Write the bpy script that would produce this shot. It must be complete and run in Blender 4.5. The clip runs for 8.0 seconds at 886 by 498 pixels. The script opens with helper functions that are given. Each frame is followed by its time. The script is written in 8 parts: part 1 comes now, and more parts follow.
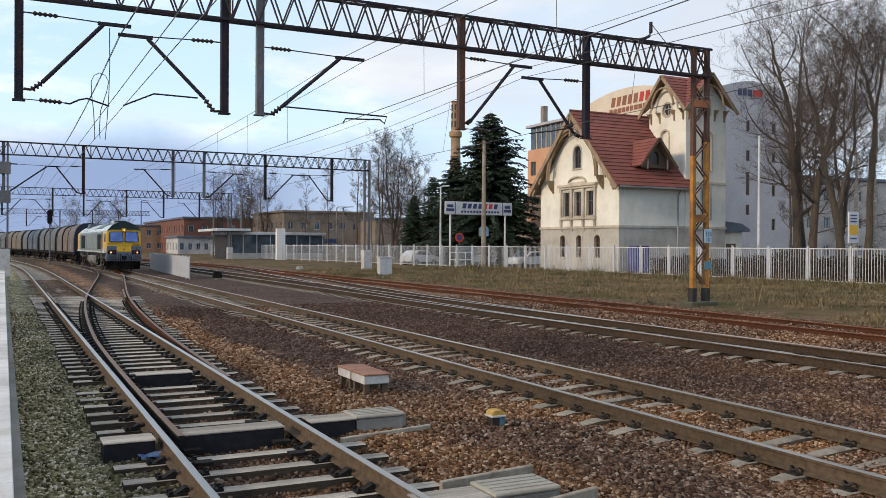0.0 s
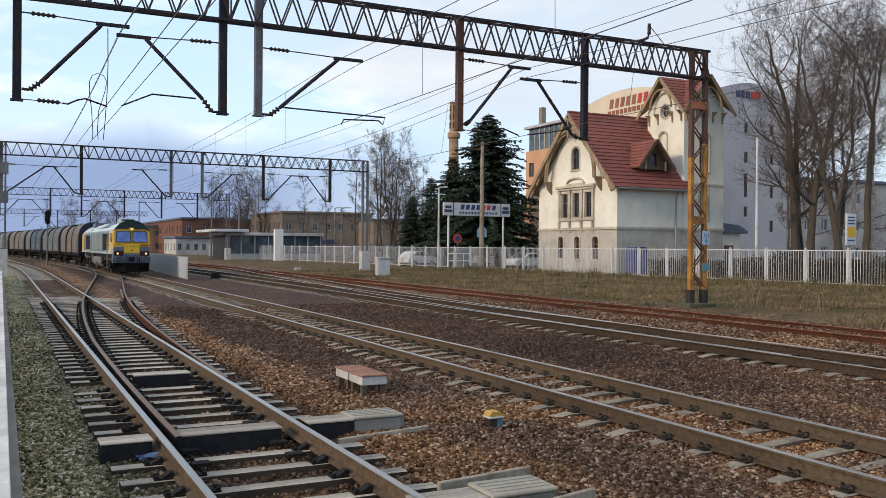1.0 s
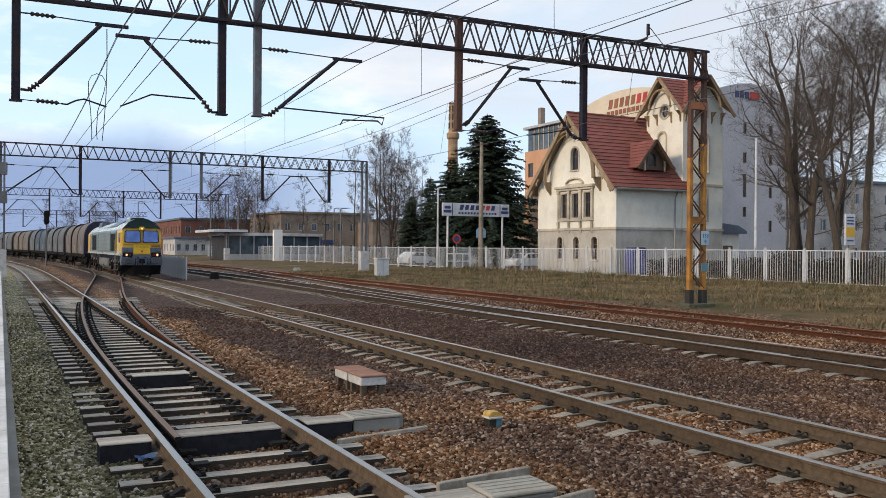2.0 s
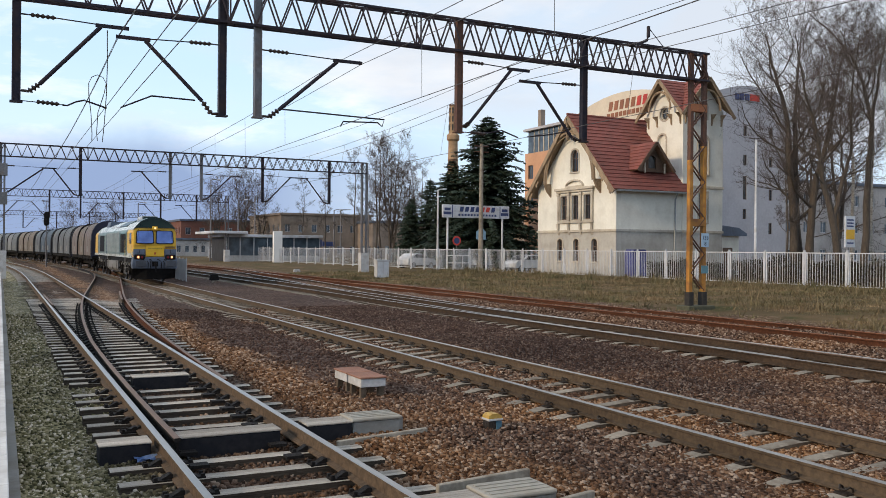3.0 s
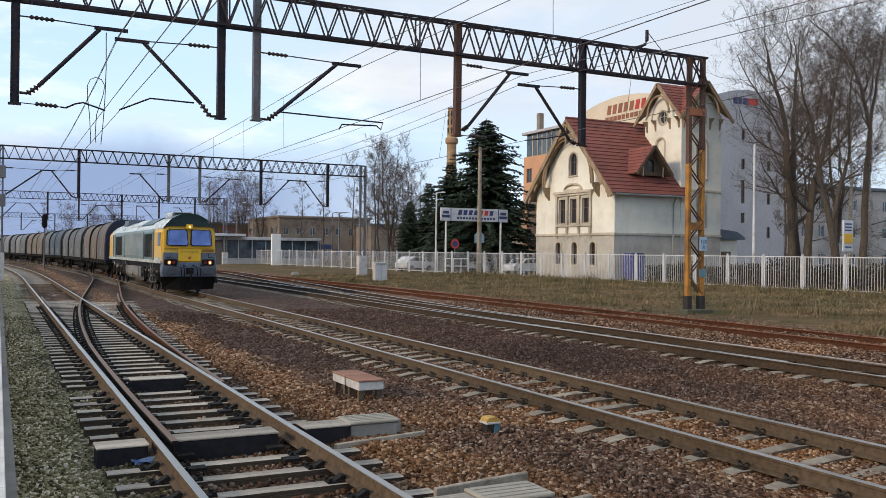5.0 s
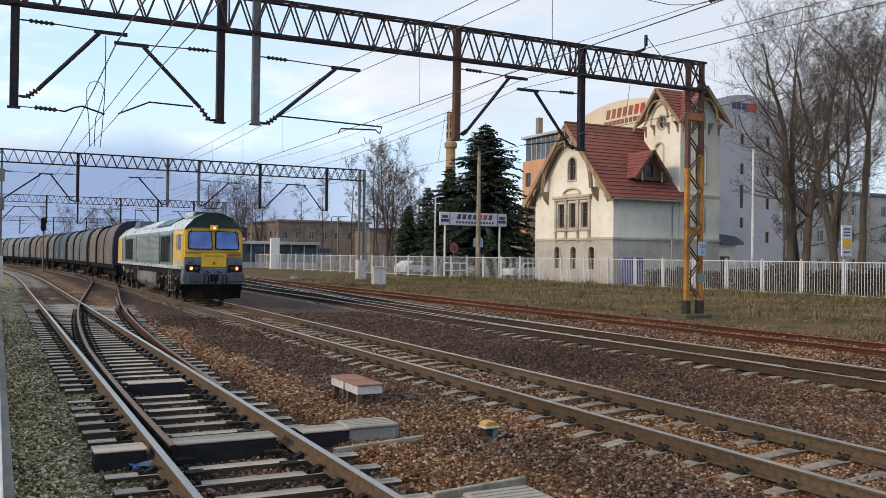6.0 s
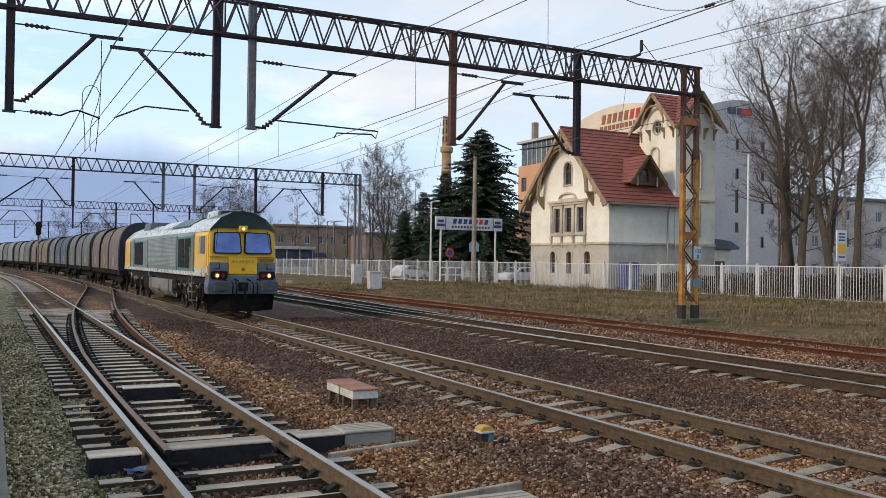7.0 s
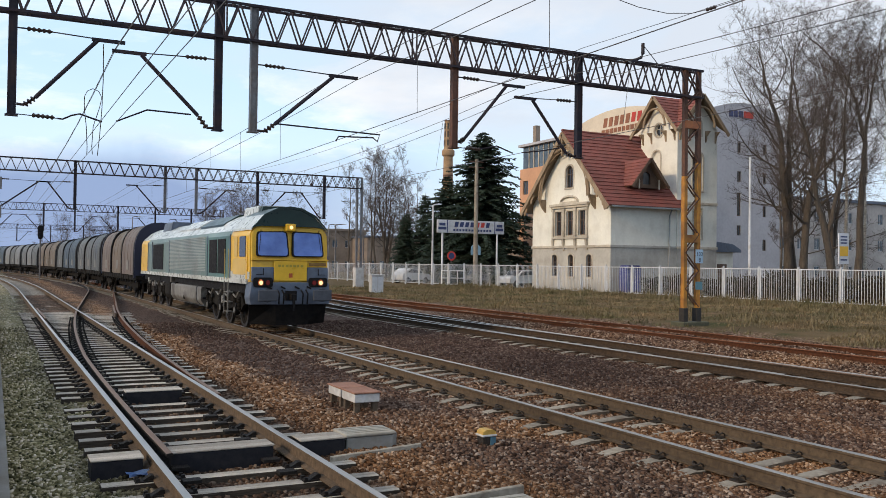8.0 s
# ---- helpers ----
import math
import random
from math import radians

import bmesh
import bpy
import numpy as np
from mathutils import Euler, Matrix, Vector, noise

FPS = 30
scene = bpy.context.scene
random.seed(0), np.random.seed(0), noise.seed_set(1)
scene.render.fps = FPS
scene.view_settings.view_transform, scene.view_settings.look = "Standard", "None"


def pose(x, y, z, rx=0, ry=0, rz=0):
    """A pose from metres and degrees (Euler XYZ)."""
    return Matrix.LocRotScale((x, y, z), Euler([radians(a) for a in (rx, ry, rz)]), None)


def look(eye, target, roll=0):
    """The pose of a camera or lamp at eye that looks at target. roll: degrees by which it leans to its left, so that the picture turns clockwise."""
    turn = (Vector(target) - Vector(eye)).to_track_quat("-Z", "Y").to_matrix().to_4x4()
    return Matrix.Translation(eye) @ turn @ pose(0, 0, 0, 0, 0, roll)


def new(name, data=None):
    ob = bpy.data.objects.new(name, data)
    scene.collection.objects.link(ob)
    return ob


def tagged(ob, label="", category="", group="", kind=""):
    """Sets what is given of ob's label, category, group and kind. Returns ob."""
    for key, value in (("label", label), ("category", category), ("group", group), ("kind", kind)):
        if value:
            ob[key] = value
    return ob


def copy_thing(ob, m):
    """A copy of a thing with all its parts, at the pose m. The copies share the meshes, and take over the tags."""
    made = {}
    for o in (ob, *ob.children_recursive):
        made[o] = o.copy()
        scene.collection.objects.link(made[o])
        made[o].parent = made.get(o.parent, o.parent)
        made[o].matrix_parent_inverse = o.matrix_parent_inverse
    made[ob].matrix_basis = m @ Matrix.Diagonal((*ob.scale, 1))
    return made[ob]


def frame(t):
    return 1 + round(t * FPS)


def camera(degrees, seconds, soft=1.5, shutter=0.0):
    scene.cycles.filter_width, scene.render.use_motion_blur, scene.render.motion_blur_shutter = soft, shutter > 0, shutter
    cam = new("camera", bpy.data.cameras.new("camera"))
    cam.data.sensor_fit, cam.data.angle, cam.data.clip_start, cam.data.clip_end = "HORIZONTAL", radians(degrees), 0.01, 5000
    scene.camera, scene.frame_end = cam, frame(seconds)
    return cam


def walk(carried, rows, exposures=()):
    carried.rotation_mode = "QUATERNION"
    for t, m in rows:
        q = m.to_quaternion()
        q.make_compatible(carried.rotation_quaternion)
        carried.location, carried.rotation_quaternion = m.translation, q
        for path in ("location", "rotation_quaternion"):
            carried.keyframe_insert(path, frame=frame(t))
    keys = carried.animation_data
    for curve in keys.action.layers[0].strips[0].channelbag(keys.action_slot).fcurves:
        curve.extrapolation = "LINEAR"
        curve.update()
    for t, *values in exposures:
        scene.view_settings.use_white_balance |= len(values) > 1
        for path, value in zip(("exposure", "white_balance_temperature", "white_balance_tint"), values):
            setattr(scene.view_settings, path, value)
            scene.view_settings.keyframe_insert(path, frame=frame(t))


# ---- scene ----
# The railway runs along +Y, X is across the tracks, z = 0 is the top of the rails.
EYE = Vector((0.0, 0.0, 2.004))
cam = camera(53.35, 8.0, soft=0.8)


def aim(yaw, pitch, roll):
    """Camera pose: yaw to the right of +Y, pitch up, roll, in degrees."""
    a, b = radians(yaw), radians(pitch)
    way = Vector((math.sin(a) * math.cos(b), math.cos(a) * math.cos(b), math.sin(b)))
    return look(EYE, EYE + way, roll)


PATH = [(0.0, 26.500, -0.204, 0.316),
        (0.5, 26.604, -0.164, 0.387),
        (1.0, 26.626, -0.134, 0.434),
        (1.5, 26.676, -0.139, 0.379),
        (3.0, 26.684, 0.002, 0.506),
        (3.5, 26.689, 0.073, 0.474),
        (4.0, 26.844, 0.136, 0.458),
        (4.5, 26.833, 0.159, 0.563),
        (6.0, 26.857, 0.483, 0.744),
        (6.5, 27.019, 0.683, 0.788),
        (7.0, 27.128, 0.783, 0.784),
        (7.5, 27.127, 0.861, 0.795),
        (8.0, 27.015, 0.988, 0.740)]
walk(cam, [(t, aim(*angles)) for t, *angles in PATH])

# ---- sky and sun ----
world = bpy.data.worlds.new("sky")
scene.world = world
world.use_nodes = True
wn, wl = world.node_tree.nodes, world.node_tree.links
wn.clear()


def wnode(kind, **values):
    n = wn.new(kind)
    for k, v in values.items():
        n.inputs[k].default_value = v
    return n


def wmath(op, a, b=None):
    n = wn.new("ShaderNodeMath")
    n.operation = op
    for i, v in enumerate((a, b)):
        if v is None:
            continue
        if isinstance(v, (int, float)):
            n.inputs[i].default_value = v
        else:
            wl.new(v, n.inputs[i])
    return n.outputs[0]


def wramp(fac, stops):
    n = wn.new("ShaderNodeValToRGB")
    wl.new(fac, n.inputs[0])
    while len(n.color_ramp.elements) < len(stops):
        n.color_ramp.elements.new(0.5)
    for e, (p, c) in zip(n.color_ramp.elements, stops):
        e.position, e.color = p, (*c, 1)
    return n.outputs[0]


def wmix(fac, a, b):
    n = wn.new("ShaderNodeMix")
    n.data_type = "RGBA"
    wl.new(fac, n.inputs["Factor"])
    for v, s in ((a, n.inputs[6]), (b, n.inputs[7])):
        if isinstance(v, tuple):
            s.default_value = (*v, 1)
        else:
            wl.new(v, s)
    return n.outputs[2]


SUN_ELEV, SUN_AZ = radians(22), radians(-95)     # low sun over the platform side, azimuth clockwise from +Y
sky = wn.new("ShaderNodeTexSky")
sky.sky_type, sky.sun_disc = "NISHITA", False
sky.sun_elevation, sky.sun_rotation = SUN_ELEV, SUN_AZ
sky.air_density, sky.dust_density, sky.ozone_density = 1.0, 1.2, 1.4
coord = wn.new("ShaderNodeTexCoord")
sep = wn.new("ShaderNodeSeparateXYZ")
wl.new(coord.outputs["Generated"], sep.inputs[0])
dx, dy, dz = sep.outputs
up = wmath("MAXIMUM", dz, 0.0)
# flat cloud decks: the sky's direction laid on a plane overhead
far = wmath("ADD", up, 0.16)
comb = wn.new("ShaderNodeCombineXYZ")
wl.new(wmath("DIVIDE", dx, far), comb.inputs[0])
wl.new(wmath("DIVIDE", dy, far), comb.inputs[1])
puffs = wnode("ShaderNodeTexNoise", Scale=1.25, Detail=9.0, Roughness=0.6, Distortion=0.25)
wl.new(comb.outputs[0], puffs.inputs["Vector"])
deck = wnode("ShaderNodeTexNoise", Scale=0.42, Detail=7.0, Roughness=0.52)
wl.new(comb.outputs[0], deck.inputs["Vector"])
white = wramp(wmath("ADD", puffs.outputs[0], wmath("MULTIPLY", deck.outputs[0], 0.35)), [(0.69, (0, 0, 0)), (0.85, (1, 1, 1))])
grey = wramp(wmath("ADD", wmath("ADD", deck.outputs[0], wmath("MULTIPLY", dx, 0.33)), wmath("MULTIPLY", up, 0.55)), [(0.70, (0, 0, 0)), (0.84, (1, 1, 1))])
low = wnode("ShaderNodeTexNoise", Scale=2.6, Detail=8.0, Roughness=0.55)
wl.new(coord.outputs["Generated"], low.inputs["Vector"])
bank = wramp(wmath("SUBTRACT", wmath("ADD", wmath("MULTIPLY", low.outputs[0], 0.16), 0.05), up), [(0.0, (0, 0, 0)), (0.05, (1, 1, 1))])
bank = wmath("MULTIPLY", bank, wramp(dx, [(0.24, (1, 1, 1)), (0.46, (0.12, 0.12, 0.12))]))
pale_low = wramp(up, [(0.02, (1, 1, 1)), (0.2, (0, 0, 0))])
veil = wmath("ADD", wmath("MULTIPLY", deck.outputs[0], 0.5), 0.42)
base = wmix(veil, sky.outputs[0], (7.0, 9.4, 11.9))
base = wmix(wmath("MULTIPLY", white, 0.85), base, (10.0, 9.9, 9.8))
base = wmix(wmath("MULTIPLY", pale_low, 0.7), base, (7.3, 8.4, 9.8))
base = wmix(wmath("MULTIPLY", grey, 0.85), base, (6.2, 6.5, 7.1))
base = wmix(wmath("MULTIPLY", bank, 0.88), base, (2.2, 3.0, 5.1))
ground_side = wramp(wmath("ADD", dz, 0.5), [(0.49, (1, 1, 1)), (0.5, (0, 0, 0))])
base = wmix(ground_side, base, (1.2, 1.1, 1.0))
back = wn.new("ShaderNodeBackground")
back.inputs["Strength"].default_value = 0.115
wl.new(base, back.inputs["Color"])
wl.new(back.outputs[0], wn.new("ShaderNodeOutputWorld").inputs["Surface"])

sun = new("sun", bpy.data.lights.new("sun", "SUN"))
sun.data.energy, sun.data.angle, sun.data.color = 2.2, radians(7), (1.0, 0.75, 0.48)
sun_way = Vector((math.sin(SUN_AZ) * math.cos(SUN_ELEV), math.cos(SUN_AZ) * math.cos(SUN_ELEV), math.sin(SUN_ELEV)))
sun.matrix_world = look(sun_way * 60, (0, 0, 0))
scene.view_settings.exposure = 0.09


# ---- materials ----
def mat(name, c1, c2=None, rough=0.7, metal=0.0, scale=8.0, bump=0.15, big=0.35, big_scale=0.35, vary=0.0, island=0.0,
        coords="Object", stretch=(1, 1, 1), dirt=None, dirt_amount=0.5, glow=0.0, spec=0.35):
    """Two scales of noise between two colours, with relief, dirt patches and a change from piece to piece."""
    m = bpy.data.materials.new(name)
    m.use_nodes = True
    n, l = m.node_tree.nodes, m.node_tree.links
    p = n["Principled BSDF"]
    c2 = c2 or tuple(v * 0.75 for v in c1)
    tc = n.new("ShaderNodeTexCoord")
    mp = n.new("ShaderNodeMapping")
    mp.inputs["Scale"].default_value = stretch
    l.new(tc.outputs[coords], mp.inputs[0])
    fine = n.new("ShaderNodeTexNoise")
    fine.inputs["Scale"].default_value, fine.inputs["Detail"].default_value, fine.inputs["Roughness"].default_value = scale, 8, 0.62
    wide = n.new("ShaderNodeTexNoise")
    wide.inputs["Scale"].default_value, wide.inputs["Detail"].default_value = big_scale, 5
    l.new(mp.outputs[0], fine.inputs["Vector"])
    l.new(mp.outputs[0], wide.inputs["Vector"])
    r = n.new("ShaderNodeValToRGB")
    r.color_ramp.elements[0].position, r.color_ramp.elements[1].position = 0.34, 0.66
    r.color_ramp.elements[0].color, r.color_ramp.elements[1].color = (*c2, 1), (*c1, 1)
    l.new(fine.outputs[0], r.inputs[0])
    out = r.outputs[0]

    def mix(kind, fac, a, b):
        x = n.new("ShaderNodeMix")
        x.data_type, x.blend_type = "RGBA", kind
        if isinstance(fac, float):
            x.inputs["Factor"].default_value = fac
        else:
            l.new(fac, x.inputs["Factor"])
        l.new(a, x.inputs[6])
        if isinstance(b, tuple):
            x.inputs[7].default_value = (*b, 1)
        else:
            l.new(b, x.inputs[7])
        return x.outputs[2]

    def ramp(src, lo, hi, a, b):
        x = n.new("ShaderNodeMapRange")
        for s, v in zip(x.inputs[1:5], (lo, hi, a, b)):
            s.default_value = v
        l.new(src, x.inputs[0])
        return x.outputs[0]

    if dirt:
        patch = n.new("ShaderNodeTexNoise")
        patch.inputs["Scale"].default_value, patch.inputs["Detail"].default_value = scale * 0.22, 9
        l.new(mp.outputs[0], patch.inputs["Vector"])
        out = mix("MIX", ramp(patch.outputs[0], 0.48, 0.68, 0.0, dirt_amount), out, dirt)
    tone = ramp(wide.outputs[0], 0.3, 0.7, 1.0 - big, 1.0 + big * 0.4)
    if vary:
        info = n.new("ShaderNodeObjectInfo")
        mul = n.new("ShaderNodeMath")
        mul.operation = "MULTIPLY"
        l.new(tone, mul.inputs[0])
        l.new(ramp(info.outputs["Random"], 0, 1, 1 - vary, 1 + vary * 0.6), mul.inputs[1])
        tone = mul.outputs[0]
    if island:
        geo = n.new("ShaderNodeNewGeometry")
        mul = n.new("ShaderNodeMath")
        mul.operation = "MULTIPLY"
        l.new(tone, mul.inputs[0])
        l.new(ramp(geo.outputs["Random Per Island"], 0, 1, 1 - island, 1 + island * 0.6), mul.inputs[1])
        tone = mul.outputs[0]
    tint = n.new("ShaderNodeCombineXYZ")
    for i in range(3):
        l.new(tone, tint.inputs[i])
    out = mix("MULTIPLY", 1.0, out, tint.outputs[0])
    l.new(out, p.inputs["Base Color"])
    l.new(ramp(fine.outputs[0], 0.3, 0.7, max(0.02, rough - 0.1), min(1.0, rough + 0.1)), p.inputs["Roughness"])
    p.inputs["Metallic"].default_value = metal
    p.inputs["Specular IOR Level"].default_value = spec
    if bump:
        b = n.new("ShaderNodeBump")
        b.inputs["Strength"].default_value, b.inputs["Distance"].default_value = min(1.0, bump * 2), 0.03
        l.new(fine.outputs[0], b.inputs["Height"])
        l.new(b.outputs[0], p.inputs["Normal"])
    if glow:
        p.inputs["Emission Color"].default_value = (*c1, 1)
        p.inputs["Emission Strength"].default_value = glow
    return m


def ground_material(name, stones):
    """Ballast and earth, changing across the line: grey-green by the platform, brown between the tracks, turf by the fence."""
    m = bpy.data.materials.new(name)
    m.use_nodes = True
    n, l = m.node_tree.nodes, m.node_tree.links
    p = n["Principled BSDF"]
    geo = n.new("ShaderNodeNewGeometry")
    xyz = n.new("ShaderNodeSeparateXYZ")
    l.new(geo.outputs["Position"], xyz.inputs[0])

    def noise_of(scale, detail=6):
        x = n.new("ShaderNodeTexNoise")
        x.inputs["Scale"].default_value, x.inputs["Detail"].default_value = scale, detail
        l.new(geo.outputs["Position"], x.inputs["Vector"])
        return x.outputs[0]

    def maths(op, a, b):
        x = n.new("ShaderNodeMath")
        x.operation = op
        for s, v in zip(x.inputs, (a, b)):
            if isinstance(v, (int, float)):
                s.default_value = v
            else:
                l.new(v, s)
        return x.outputs[0]

    def ramp(src, stops):
        x = n.new("ShaderNodeValToRGB")
        while len(x.color_ramp.elements) < len(stops):
            x.color_ramp.elements.new(0.5)
        for e, (q, c) in zip(x.color_ramp.elements, stops):
            e.position, e.color = q, (*c, 1)
        l.new(src, x.inputs[0])
        return x.outputs[0]

    def mix(fac, a, b, kind="MIX"):
        x = n.new("ShaderNodeMix")
        x.data_type, x.blend_type = "RGBA", kind
        for s, v in ((x.inputs["Factor"], fac), (x.inputs[6], a), (x.inputs[7], b)):
            if isinstance(v, float):
                s.default_value = v
            elif isinstance(v, tuple):
                s.default_value = (*v, 1)
            else:
                l.new(v, s)
        return x.outputs[2]

    if stones:
        pick = geo.outputs["Random Per Island"]
    else:
        cell = n.new("ShaderNodeTexVoronoi")
        cell.inputs["Scale"].default_value = 17
        l.new(geo.outputs["Position"], cell.inputs["Vector"])
        hue = n.new("ShaderNodeSeparateColor")
        l.new(cell.outputs["Color"], hue.inputs[0])
        pick = hue.outputs[0]
    # lowest browns deepened to stand for shadow between the stones
    brown = ramp(pick, [(0.0, (0.02, 0.013, 0.009)), (0.3, (0.07, 0.045, 0.034)), (0.6, (0.135, 0.086, 0.062)), (0.85, (0.185, 0.138, 0.108)), (1.0, (0.38, 0.32, 0.265))])
    rusty = ramp(pick, [(0.0, (0.045, 0.022, 0.011)), (0.4, (0.14, 0.075, 0.038)), (0.75, (0.225, 0.138, 0.078)), (1.0, (0.42, 0.33, 0.25))])
    green = ramp(pick, [(0.0, (0.03, 0.036, 0.022)), (0.4, (0.15, 0.148, 0.078)), (0.8, (0.31, 0.30, 0.20)), (1.0, (0.62, 0.60, 0.54))])
    turf = ramp(noise_of(0.6, 9), [(0.30, (0.05, 0.058, 0.02)), (0.42, (0.085, 0.072, 0.036)), (0.55, (0.12, 0.088, 0.05)), (0.7, (0.17, 0.125, 0.078))])
    x_at = maths("ADD", xyz.outputs[0], maths("MULTIPLY", maths("SUBTRACT", noise_of(0.5, 7), 0.5), 2.2))
    near_by = ramp(maths("DIVIDE", xyz.outputs[1], 40.0), [(0.28, (1, 1, 1)), (0.42, (0.3, 0.3, 0.3))])
    rusted = mix(1.0, ramp(noise_of(0.45, 6), [(0.46, (0, 0, 0)), (0.62, (1, 1, 1))]), near_by, "MULTIPLY")
    c = mix(rusted, brown, rusty)
    c = mix(ramp(maths("DIVIDE", x_at, 4.0), [(0.28, (1, 1, 1)), (0.44, (0, 0, 0))]), c, green)
    c = mix(ramp(maths("DIVIDE", x_at, 40.0), [(0.50, (0, 0, 0)), (0.53, (1, 1, 1))]), c, turf)
    # yellowish ballast spilled along the sleeper ends of the turnout
    away = maths("ABSOLUTE", maths("SUBTRACT", x_at, 4.15), 0.0)
    c = mix(ramp(away, [(0.3, (0.75, 0.75, 0.75)), (0.75, (0, 0, 0))]), c, rusty)
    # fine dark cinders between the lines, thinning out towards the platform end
    # second band is wider and stays stronger there, darkening the right side
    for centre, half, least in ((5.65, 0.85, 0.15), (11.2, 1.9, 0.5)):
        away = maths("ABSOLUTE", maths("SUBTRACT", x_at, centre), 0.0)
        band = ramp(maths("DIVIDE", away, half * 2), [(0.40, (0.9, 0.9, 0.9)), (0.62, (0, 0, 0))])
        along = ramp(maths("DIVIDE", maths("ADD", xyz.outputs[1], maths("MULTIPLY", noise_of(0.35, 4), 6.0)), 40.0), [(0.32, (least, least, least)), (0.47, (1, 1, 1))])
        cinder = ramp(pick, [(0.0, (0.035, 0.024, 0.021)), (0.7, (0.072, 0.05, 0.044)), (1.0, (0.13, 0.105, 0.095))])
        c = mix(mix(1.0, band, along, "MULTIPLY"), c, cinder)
    # oil and brake dust soaked into the bed between the rails of the turnout and the loop
    for centre, half in ((2.27, 1.25), (14.1, 0.8)):
        away = maths("ABSOLUTE", maths("SUBTRACT", x_at, centre), 0.0)
        soak = ramp(maths("DIVIDE", away, half * 2), [(0.42, (0.72, 0.72, 0.72)), (0.66, (0, 0, 0))])
        patchy = ramp(noise_of(1.1, 5), [(0.38, (0.25, 0.25, 0.25)), (0.6, (1, 1, 1))])
        c = mix(mix(1.0, soak, patchy, "MULTIPLY"), c, (0.03, 0.025, 0.021))
    tone = ramp(noise_of(0.22, 5), [(0.3, (0.78, 0.74, 0.73)), (0.7, (1.25, 1.16, 1.10))])
    c = mix(1.0, c, tone, "MULTIPLY")
    l.new(c, p.inputs["Base Color"])
    p.inputs["Roughness"].default_value = 0.95
    p.inputs["Specular IOR Level"].default_value = 0.1
    b = n.new("ShaderNodeBump")
    b.inputs["Strength"].default_value, b.inputs["Distance"].default_value = (0.4, 0.01) if stones else (1.0, 0.05)
    l.new(noise_of(60.0, 4) if stones else noise_of(14.0, 8), b.inputs["Height"])
    l.new(b.outputs[0], p.inputs["Normal"])
    return m


